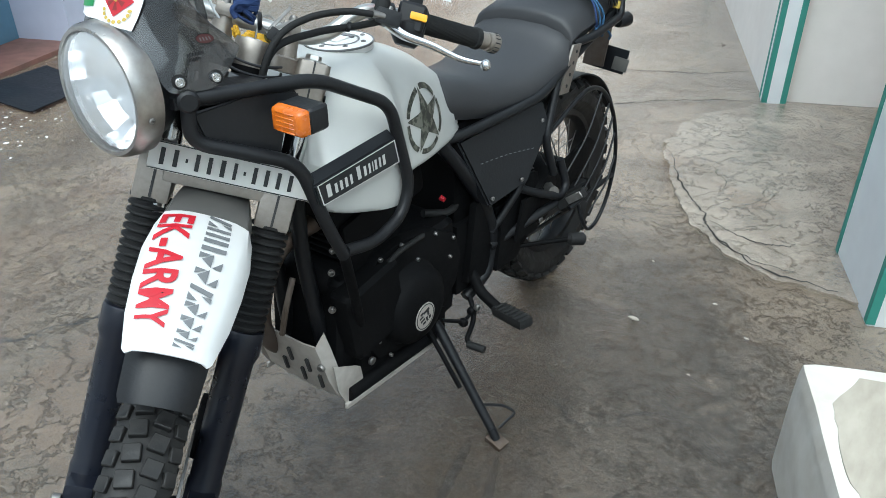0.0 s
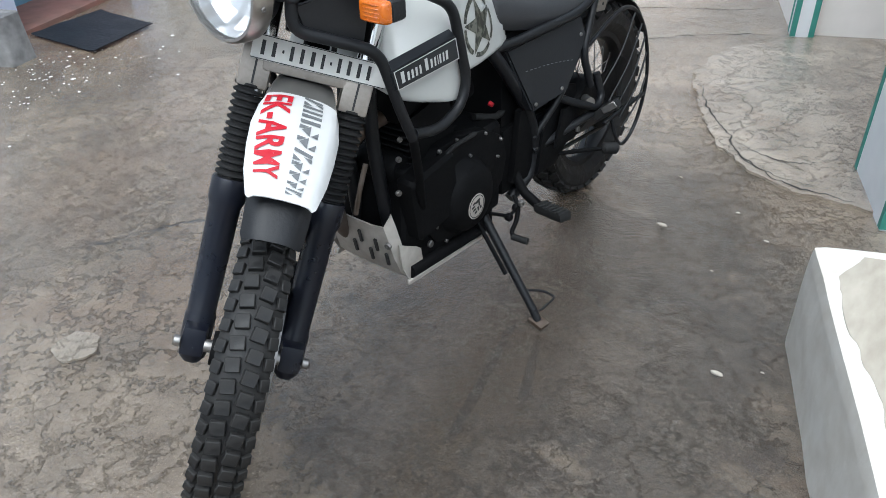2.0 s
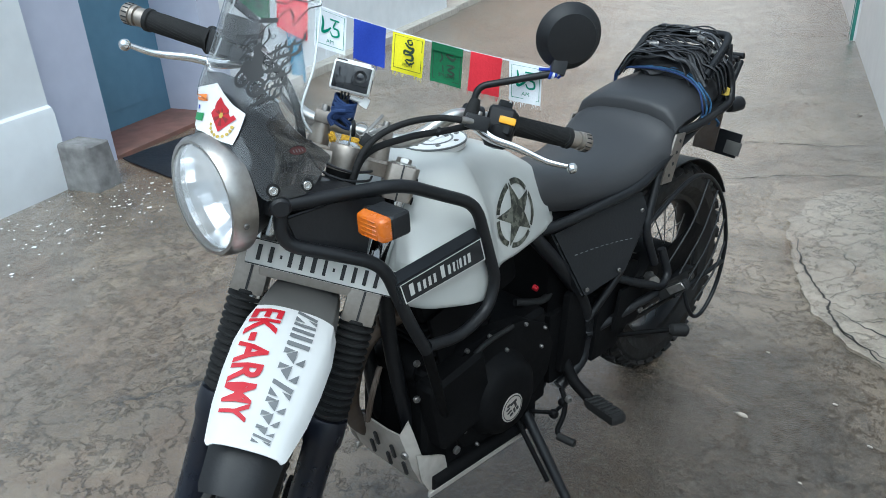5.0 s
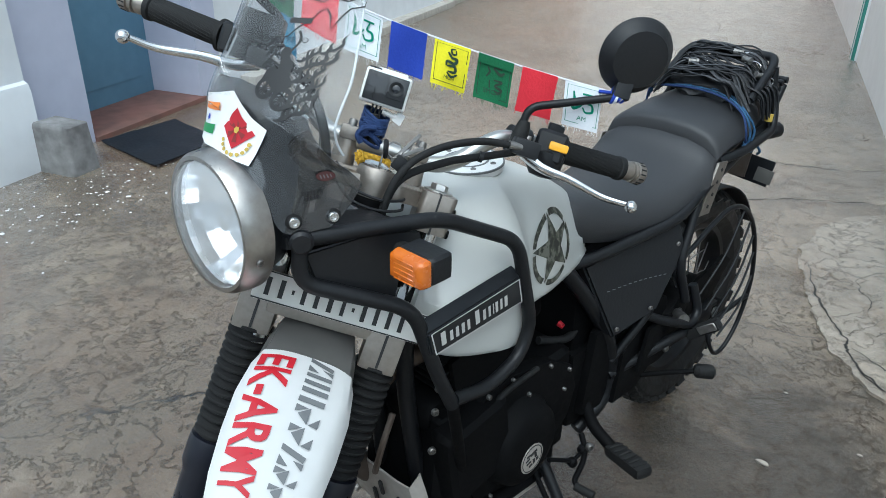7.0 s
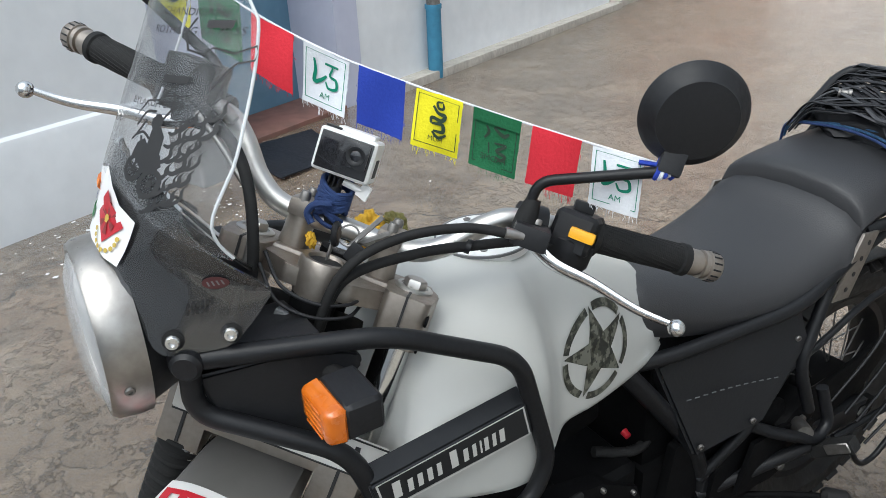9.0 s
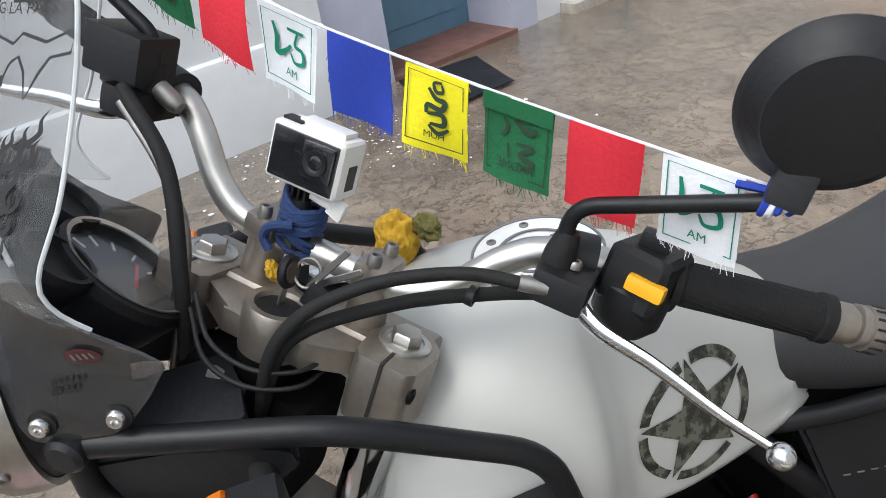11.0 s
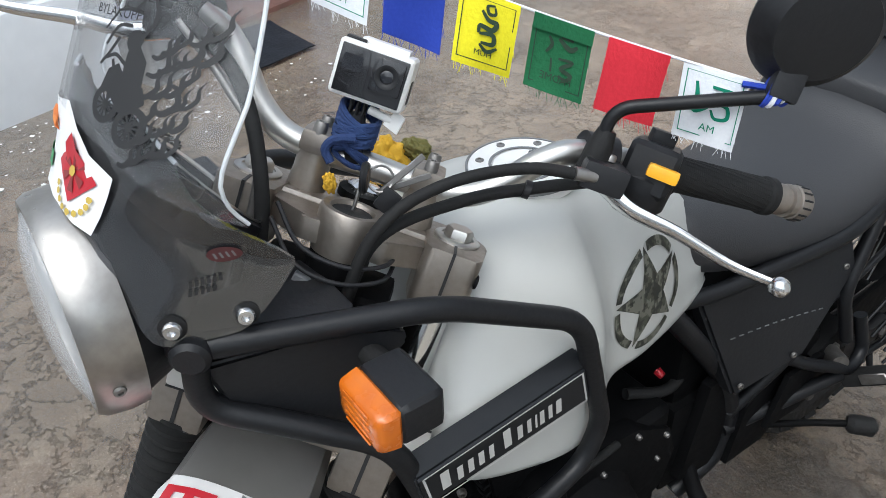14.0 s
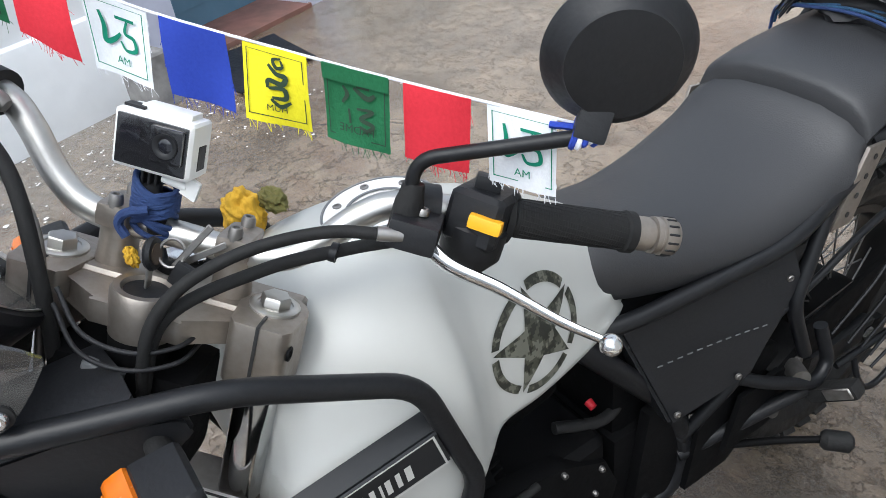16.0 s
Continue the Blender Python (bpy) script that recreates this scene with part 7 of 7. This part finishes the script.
part("rod_joint", lathe([(0, 0), (0.010, 0), (0.011, 0.003), (0.011, 0.012), (0.008, 0.016), (0, 0.016)], toward((0.160, 0.848, 0.266), (1, -0.2, 0)), 16), "engine", bike)
part("lever_nut", bolt((0.182, 0.845, 0.286), (0.9, -0.4, 0.1), 0.009, 0.010), "steel", bike)

# ---- things tied to the bars ----
ac = thing("action_camera", "small action camera in a white plastic case on the bars", "camera")
AM = STEER @ Matrix.Translation((-0.022, 0.004, 0.112)) @ Matrix.Rotation(radians(-3), 4, "Z") @ Matrix.Rotation(radians(-1), 4, "Y")
part("case", box((0.068, 0.036, 0.049), AM, 0.006, 3), "white_plastic", ac, "white plastic frame case")
part("front_panel", box((0.061, 0.004, 0.042), AM @ Matrix.Translation((0, -0.0175, 0)), 0.0018, 2), "glossy_black", ac, "dark glossy camera front")
part("lens_block", box((0.028, 0.008, 0.030), AM @ Matrix.Translation((0.0145, -0.020, 0.004)), 0.003, 2), "glossy_black", ac)
part("lens_ring", lathe([(0.006, 0), (0.0105, 0), (0.0105, 0.002), (0.0075, 0.002), (0.006, 0.0008)], AM @ Matrix.Translation((0.0145, -0.0238, 0.004)) @ Matrix.Rotation(radians(90), 4, "X"), 28, None, True), "black", ac)
part("lens", lathe([(0, 0.0012), (0.005, 0.0008), (0.0072, 0), (0, 0)], AM @ Matrix.Translation((0.0145, -0.0238, 0.004)) @ Matrix.Rotation(radians(90), 4, "X"), 24), "lens", ac, "camera lens")
part("display", box((0.017, 0.001, 0.014), AM @ Matrix.Translation((-0.018, -0.0197, 0.006))), "lens", ac)
part("latch", box((0.044, 0.020, 0.005), AM @ Matrix.Translation((0.004, 0.004, 0.0265)), 0.002, 2), "white_plastic", ac)
part("shutter_button", box((0.018, 0.012, 0.003), AM @ Matrix.Translation((-0.022, -0.004, 0.0255)), 0.0014, 2), "black", ac)
part("side_port", box((0.002, 0.014, 0.022), AM @ Matrix.Translation((0.0335, 0.002, -0.006)), 0.0008, 1), "black", ac)
for k in (-1, 0, 1):
    part("mount_finger", box((0.0028, 0.012, 0.020), AM @ Matrix.Translation((-0.006 + 0.006 * k, 0, -0.034)), 0.001, 1), "black", ac)
part("thumb_screw", tube([AM @ Vector((0.004, 0, -0.031)), AM @ Vector((0.026, 0, -0.034))], 0.004, 10), "white_plastic", ac, "white thumb screw")
part("thumb_wing", box((0.016, 0.006, 0.017), AM @ Matrix.Translation((0.030, 0, -0.034)) @ Matrix.Rotation(radians(20), 4, "Y"), 0.002, 2, None, (0.7, 1)), "white_plastic", ac)
part("clamp_arm", tube([AM @ Vector((-0.006, 0, -0.038)), st(-0.018, 0.008, 0.030)], 0.009, 12), "black", ac, "black bar clamp")

cord = thing("tied_cord", "dark blue cord wound round the camera mount", "cord")
random.seed(4)
for k in range(17):
    a = k * 0.9
    c = Vector((-0.024, 0.010, 0.036 + 0.0023 * k))
    tl = random.uniform(-0.30, 0.30)
    loop = [st(*(c + Vector((0.0185 * math.cos(a + q), 0.0170 * math.sin(a + q), 0.006 * math.sin(q + tl * 3) + tl * 0.02 * math.cos(q))))) for q in [math.tau * j / 20 for j in range(20)]]
    part("winding", tube(loop, 0.0027, 8, None, 1, False, True), "navy", cord)
part("loose_end", tube(spline(stl([(-0.02, -0.012, 0.055), (-0.036, -0.018, 0.050), (-0.042, -0.016, 0.038), (-0.034, -0.016, 0.028)]), 6), 0.0042, 8), "navy", cord)

keys = thing("key_bunch", "steel keys with a black key head in the ignition lock", "keys")
KM = STEER @ Matrix.Translation((0, -0.041, 0.004))
part("key_blade", box((0.003, 0.009, 0.022), KM @ Matrix.Translation((0, 0, 0.008)), 0.001, 1), "steel", keys)
part("key_head", lathe([(0, -0.003), (0.013, -0.003), (0.0145, 0), (0.013, 0.003), (0, 0.003)], KM @ Matrix.Translation((0.001, 0.0, 0.028)) @ Matrix.Rotation(radians(78), 4, "Y"), 24), "black", keys, "black key head")
part("key_inlay", lathe([(0, 0), (0.009, 0), (0.009, 0.001), (0, 0.001)], KM @ Matrix.Translation((0.0038, 0.0, 0.0285)) @ Matrix.Rotation(radians(78), 4, "Y"), 20), "rust", keys)
part("key_ring", tube([KM @ Vector((0.014 + 0.011 * math.cos(q), 0.006 + 0.004 * math.sin(q), 0.030 + 0.011 * math.sin(q))) for q in [math.tau * j / 24 for j in range(24)]], 0.0013, 6, None, 1, False, True), "steel", keys, "steel key ring")
for k, (ax, tilt, mat) in enumerate(((0.030, 30, "steel"), (0.034, 52, "steel"))):
    part("spare_key", box((0.006, 0.002, 0.052), KM @ Matrix.Translation((ax, 0.006 + 0.01 * k, 0.030 + 0.010 * (1 - k))) @ Matrix.Rotation(radians(tilt), 4, "Y"), 0.0008, 1), mat, keys)
part("padlock_key_head", box((0.018, 0.008, 0.022), KM @ Matrix.Translation((0.026, 0.004, 0.014)) @ Matrix.Rotation(radians(20), 4, "Y"), 0.004, 2), "black", keys, "black plastic key head")


def crumpled(name, centre, size, mat, label, category, seed, stretch=(1, 1, 1)):
    bm = bmesh.new()
    bmesh.ops.create_icosphere(bm, subdivisions=5, radius=1.0)
    for v in bm.verts:
        d = v.co.normalized()
        q = d * 2.2 + Vector((seed, 0, 0))
        f = 1 + 0.30 * noise.noise(q) - 0.10 * abs(noise.noise(q * 2.3)) + 0.07 * math.sin(9 * d.z + 5 * noise.noise(q * 1.2) + 3 * d.x)
        v.co = Vector(centre) + Vector((d.x * stretch[0], d.y * stretch[1], d.z * stretch[2])) * size * f
    return solo(name, bm, mat, label, category, smooth=70)


crumpled("yellow_cloth", Vector((-0.104, 0.514, 0.939)), 0.028, "cloth_yellow", "yellow cloth knotted on the handlebar", "cloth", 3, (1.0, 0.8, 1.05))
crumpled("yellow_cloth_tail", st(-0.030, -0.010, 0.008), 0.007, "cloth_yellow", "tail of yellow cloth below the camera mount", "cloth", 8, (1.0, 0.8, 1.5))
crumpled("olive_cloth", Vector((-0.088, 0.545, 0.952)), 0.015, "olive", "olive cloth tucked behind the yellow one", "cloth", 12, (1.6, 0.9, 0.8))

# ---- string of small prayer flags between the mirrors ----
flags = thing("prayer_flag_string", "string of small coloured prayer flags between the mirrors", "flags")


def string_at(x):
    """The sagging string, in fork terms."""
    z = 0.2085 + 0.13 * (x - 0.03) ** 2 if x > -0.02 else 0.2088 + 0.64 * (x + 0.02) ** 2
    return Vector((x, 0.020 - 0.30 * (x - 0.03) ** 2 if x > 0 else 0.020, z))


part("string", tube([st(*string_at(-0.318 + 0.630 * k / 60)) for k in range(61)], 0.0013, 6), "f_white", flags, "white string")


def flag(x0, width, height, mat, lean, seed, fold=False):
    """One flag hung from x0, its print and its frayed hem as parts."""
    def fp(u, w, lift=0.0):
        b = string_at(x0 + width * u)
        ripple = 0.004 * math.sin(u * 5 + seed) * w + 0.003 * math.sin(u * 2 + seed * 2 + w * 3)
        down = height * w * (1 + 0.03 * math.sin(seed * 3) * (u - 0.5))
        return st(b.x + lean * w * height, b.y - 0.002 + ripple - lift, b.z) - Vector((0, 0.12 * down, down))
    rows = [[fp(j / 10, i / 12) for j in range(11)] for i in range(13)]
    f = part("flag", grid(rows, 0.0006), mat, flags, mat[2:] + " cotton prayer flag")
    fb = bmesh.new()
    random.seed(seed)
    for k in range(26):
        u = random.random()
        a = fp(u, 1.0) if k < 20 else fp(1.0 if k % 2 else 0.0, random.random())
        tube([a, a + Vector((random.uniform(-0.004, 0.004), random.uniform(-0.003, 0.003), -random.uniform(0.003, 0.010)))], 0.00025, 3, fb)
    tagged(part("fringe", fb, mat, f, "frayed threads along the hem"), kind="stuff")
    return f, fp


def printed(f, fp, strokes, mat, lift=0.0024):
    for path, w in strokes:
        p2 = spline([(a, b, 0) for a, b in path], 6) if len(path) > 2 else [Vector((*q, 0)) for q in path]
        bm = bmesh.new()
        n = len(p2)
        ls, rs = [], []
        for i, p in enumerate(p2):
            d = (p2[min(i + 1, n - 1)] - p2[max(i - 1, 0)])
            d = Vector((d.x, d.y * 1.2, 0)).normalized()
            q = w * (0.55 + 0.45 * math.sin(math.pi * i / max(1, n - 1)))
            ls.append(bm.verts.new(fp(p.x - d.y * q, p.y + d.x * q * 0.83, lift)))
            rs.append(bm.verts.new(fp(p.x + d.y * q, p.y - d.x * q * 0.83, lift)))
        for i in range(n - 1):
            bm.faces.new((ls[i], ls[i + 1], rs[i + 1], rs[i]))
        part("print", bm, mat, f)


BORDER = [([(0.07, 0.08), (0.07, 0.90)], 0.014), ([(0.93, 0.08), (0.93, 0.90)], 0.014), ([(0.06, 0.90), (0.94, 0.90)], 0.014), ([(0.06, 0.08), (0.94, 0.08)], 0.008)]
GLYPH_MA = [([(0.24, 0.20), (0.27, 0.38), (0.25, 0.58), (0.40, 0.52), (0.52, 0.42)], 0.040), ([(0.48, 0.22), (0.78, 0.22)], 0.045), ([(0.66, 0.24), (0.60, 0.40), (0.74, 0.44), (0.76, 0.58), (0.58, 0.62), (0.50, 0.52)], 0.032)]
GLYPH_HUM = [([(0.60, 0.12), (0.48, 0.15), (0.52, 0.24), (0.62, 0.22), (0.60, 0.14)], 0.028), ([(0.40, 0.22), (0.52, 0.32), (0.66, 0.34), (0.60, 0.44), (0.40, 0.42), (0.38, 0.52)], 0.042), ([(0.40, 0.52), (0.62, 0.50), (0.64, 0.62), (0.44, 0.64)], 0.040), ([(0.42, 0.66), (0.56, 0.74), (0.72, 0.66)], 0.034)]
GLYPH_PAD = [([(0.30, 0.24), (0.36, 0.34), (0.28, 0.46)], 0.030), ([(0.46, 0.24), (0.66, 0.34), (0.78, 0.28)], 0.042), ([(0.50, 0.22), (0.70, 0.22)], 0.034), ([(0.40, 0.70), (0.38, 0.52)], 0.030), ([(0.50, 0.50), (0.74, 0.50), (0.56, 0.62), (0.74, 0.68), (0.66, 0.76), (0.54, 0.72)], 0.034)]


def words(f, fp, text, mat, size, mirrored=False, lift=0.0024):
    bm = letters(text, 1.0)
    for v in bm.verts:
        v.co = fp(0.5 + (-1 if mirrored else 1) * v.co.x * size, 0.78 - v.co.y * size * 0.85, lift)
    part("word", bm, mat, f)


PITCH = 0.0682
for k, kind in enumerate("W R G Y B W R G Y B".split()):
    x0 = 0.229 - PITCH * k
    wd = 0.0555
    if x0 < -0.345:
        break
    mat = {"W": "f_white", "R": "f_red", "G": "f_green", "Y": "f_yellow", "B": "f_blue"}[kind]
    f, fp = flag(x0, wd, 0.066, mat, 0.05 if k == 0 else -0.05 if kind in "WY" else -0.03, k + 1)
    if kind == "W":
        printed(f, fp, BORDER + GLYPH_MA, "print_green")
        words(f, fp, "AM", "print_green", 0.17)
    elif kind == "Y":
        printed(f, fp, BORDER + GLYPH_HUM, "print_dark")
        words(f, fp, "MUH", "print_dark", 0.14)
    elif kind == "G":
        printed(f, fp, BORDER + GLYPH_PAD, "print_dark")
        words(f, fp, "PADME", "print_dark", 0.17, True, 0.0030)
        hem = grid([[fp(j / 10, i / 4 * 0.20, 0.0032) for j in range(11)] for i in range(5)], 0.0006)
        part("hem", hem, "f_green", f)
for s in (1, -1):
    kn = thing("string_knot", "blue and white string knotted on the mirror stem", "knot", "knots on the mirror stems")
    c = Vector((0.308 * s, -0.013, 0.214))
    for k in range(5):
        loop = [st(*(c + Vector((0.004 * k - 0.008, 0.0085 * math.cos(q), 0.0085 * math.sin(q) + 0.004 * math.sin(q + k))))) for q in [math.tau * j / 14 for j in range(14)]]
        part("turn", tube(loop, 0.0028, 6, None, 1, False, True), "f_blue" if k % 2 == 0 else "f_white", kn)
    part("tail", tube(stl([(0.300 * s, -0.008, 0.216), (0.280 * s, -0.004, 0.212)]), 0.0028, 6), "f_blue", kn)

# ---- bungee net and rope bundled on the rear rack ----
net = thing("bungee_bundle", "tangle of black elastic straps and hooks on the rear rack", "straps")
random.seed(11)
wad = bmesh.new()
bmesh.ops.create_icosphere(wad, subdivisions=4, radius=1)
for v in wad.verts:
    f = 1 + 0.25 * noise.noise(v.co * 2.2) + 0.12 * noise.noise(v.co * 6)
    v.co = Vector((0.118 * v.co.x * f, 1.545 + 0.072 * v.co.y * f, 0.922 + 0.30 * 0.072 * v.co.y * f + 0.030 * v.co.z * f))
part("wad", wad, "strap", net, "wadded black elastic underneath", 60)
for k in range(44):
    y0 = 1.468 + 0.150 * (k % 22) / 21 + random.uniform(-0.006, 0.006)
    h = 0.918 + 0.30 * (y0 - 1.475) + (0.008 if k < 22 else 0.018) + random.uniform(-0.004, 0.006)
    drift = random.uniform(-0.035, 0.035) if k < 22 else random.uniform(-0.085, 0.085)
    wave, end = random.uniform(0.002, 0.012), random.uniform(0.095, 0.135)
    pts_b = []
    for j in range(8):
        u = -1 + 2 * j / 7
        yy = min(1.625, max(1.462, y0 + drift * u + wave * math.sin(2.6 * u + k)))
        pts_b.append(Vector((end * u, yy, h + 0.30 * (yy - y0) + 0.020 * (1 - u * u) - 0.040 * max(0, abs(u) - 0.7) / 0.3 + 0.003 * random.uniform(-1, 1))))
    part("strap", tube(spline(pts_b, 5), 0.0019, 6, None, random.choice((1.2, 2.2, 2.6, 3.0))), "strap_grey" if k % 3 == 1 else "strap", net)
for k in range(5):
    # loops hanging off the rack's side
    y0 = 1.50 + 0.022 * k
    sag = random.uniform(0.05, 0.11)
    part("strap", tube(spline([(0.105, y0, 0.935), (0.140, y0 + 0.010, 0.915), (0.150, y0 + 0.022, 0.915 - sag), (0.136, y0 + 0.040, 0.905 - sag * 0.6), (0.110, y0 + 0.045, 0.940)], 6), 0.0028, 6, None, 1.8), "strap", net)
for x, y, z, d in ((0.020, 1.585, 0.992, (1, 0.3, -0.1)), (0.060, 1.560, 0.985, (0.9, -0.4, -0.1)), (-0.060, 1.515, 0.965, (0.8, 0.5, 0.0)), (0.100, 1.545, 0.955, (0.5, 0.8, -0.3))):
    part("spring_end", lathe([(0, 0), (0.0085, 0), (0.0085, 0.004), (0.007, 0.005), (0.007, 0.017), (0.0085, 0.018), (0.0085, 0.024), (0, 0.024)], toward((x, y, z), d), 14), "steel", net, "steel ferrule")
    c = Vector((x, y, z)) + Vector(d).normalized() * 0.024
    q = Vector(d).normalized()
    part("hook", tube(spline([c, c + q * 0.018 + Vector((0, 0, 0.004)), c + q * 0.034, c + q * 0.030 + Vector((0, 0, -0.012))], 5), 0.0018, 8), "chrome", net, "steel hook")
part("brass_tag", lathe([(0, 0), (0.010, 0), (0.010, 0.018), (0, 0.018)], toward((0.146, 1.565, 0.845), (0, 0.1, 1)), 12), "gold", net, "brass clip")
part("rack_loop", tube(rounded([(-0.115, 1.49, 0.905), (-0.118, 1.60, 0.968), (-0.105, 1.632, 0.984), (0.105, 1.632, 0.984), (0.118, 1.60, 0.968), (0.120, 1.49, 0.905)], 0.03), 0.011, 12), "tube", bike, "black rear rack hoop")
rope = thing("blue_rope", "blue braided rope tied across the pillion seat", "rope")
for k in range(3):
    yy = 1.462 + 0.010 * k
    pts_r = [(-0.150, yy + 0.03, 0.850 + 0.01 * k), (-0.135, yy + 0.020, 0.893), (-0.08, yy + 0.010 - 0.006 * k, 0.908), (0.0, yy + 0.006, 0.914 + 0.002 * k), (0.080, yy - 0.012 + 0.006 * k, 0.909), (0.135, yy - 0.030, 0.886), (0.156, yy - 0.040 + 0.012 * k, 0.845), (0.150, yy - 0.02, 0.812 - 0.008 * k)]
    part("turn", tube(spline(pts_r, 6), 0.0028, 8), "rope_blue" if k else "navy", rope)
part("knot", tube(spline([(0.150, 1.43, 0.818), (0.164, 1.440, 0.806), (0.158, 1.458, 0.797), (0.144, 1.452, 0.808), (0.152, 1.436, 0.822)], 6), 0.0048, 8), "rope_blue", rope)
part("tail", tube(spline([(0.155, 1.47, 0.82), (0.165, 1.50, 0.79), (0.150, 1.53, 0.77)], 6), 0.0032, 8), "rope_blue", rope)

# ---- crumbs on the floor ----
scab = bmesh.new()
rim_s = []
for k in range(36):
    a = k * math.tau / 36
    f = 1 + 0.22 * noise.noise(Vector((2 * math.cos(a), 2 * math.sin(a), 3))) + 0.06 * noise.noise(Vector((9 * math.cos(a), 9 * math.sin(a), 5)))
    rim_s.append((-0.630 + f * 0.062 * math.cos(a), -0.050 + f * 0.058 * math.sin(a)))
up_s = [scab.verts.new((x * 0.985 - 0.630 * 0.015, y * 0.985 - 0.050 * 0.015, 0.0035)) for x, y in rim_s]
dn_s = [scab.verts.new((x, y, -0.002)) for x, y in rim_s]
scab.faces.new(up_s)
for k in range(36):
    scab.faces.new((dn_s[k], dn_s[(k + 1) % 36], up_s[(k + 1) % 36], up_s[k]))
solo("cement_patch", scab, "scab", "small pale scab of cement stuck on the floor", "patch", kind="structure", smooth=20)
random.seed(21)
for x, y, r in ((0.376, 1.407, 0.017), (0.771, 0.833, 0.016), (0.55, 1.62, 0.008), (0.68, 1.50, 0.008), (0.60, 1.25, 0.006), (0.86, 0.90, 0.006), (0.30, 1.75, 0.007)):
    cb = bmesh.new()
    bmesh.ops.create_icosphere(cb, subdivisions=2, radius=1)
    for v in cb.verts:
        v.co = Vector((x, y, 0.003)) + Vector((v.co.x * r, v.co.y * r * 0.45, v.co.z * r * 0.3)) * (1 + 0.3 * noise.noise(v.co * 3 + Vector((x * 9, y, 0))))
    solo("stone_chip", cb, "chip", "small pale chip lying on the cement", "stone chip", "chips on the floor")
# dark leaf bits blown along the lane
lb = bmesh.new()
for p0, q0, n, sx, sy in ((1.22, 6.72, 46, 0.26, 0.09), (1.05, 4.76, 9, 0.07, 0.05), (1.13, 4.47, 6, 0.05, 0.03), (0.45, 4.40, 7, 0.20, 0.10), (1.36, 5.3, 16, 0.06, 0.6), (1.40, 3.9, 10, 0.06, 0.3)):
    for k in range(n):
        c = yard(min(1.50, p0 + sx * random.gauss(0, 1)), q0 + sy * random.gauss(0, 1))
        size, turn, w = random.uniform(0.006, 0.022), random.random() * 6.28, random.uniform(0.25, 0.6)
        u, v = Vector((math.cos(turn), math.sin(turn), 0)) * size, Vector((-math.sin(turn), math.cos(turn), 0)) * size * w
        base = Vector((c.x, c.y, 0.0045))
        lift = Vector((0, 0, random.uniform(0.003, 0.010)))
        lb.faces.new([lb.verts.new(p) for p in (base - u, base - v * 0.9 + lift * 0.5, base + u + lift, base + v + lift * 0.6)])
tagged(part("leaf_litter", lb, "rust"), "small dark dead leaf bits along the lane", "litter", "", "stuff")
sp = bmesh.new()
for k in range(260):
    q = random.random()
    c = yard(-2.42 + 0.55 * q + 0.22 * random.gauss(0, 1), 1.2 + 1.1 * q + 0.25 * random.gauss(0, 1))
    r = random.uniform(0.002, 0.008) * (1 if random.random() < 0.85 else 1.9)
    n = 6
    a0 = random.random() * 6
    ring = [sp.verts.new((c.x + r * random.uniform(0.6, 1.2) * math.cos(a0 + j * math.tau / n), c.y + r * random.uniform(0.6, 1.2) * math.sin(a0 + j * math.tau / n), 0.0035)) for j in range(n)]
    sp.faces.new(ring)
tagged(part("lime_splashes", sp, "white_decal"), "splashes of white limewash on the cement", "splashes", "", "stuff")
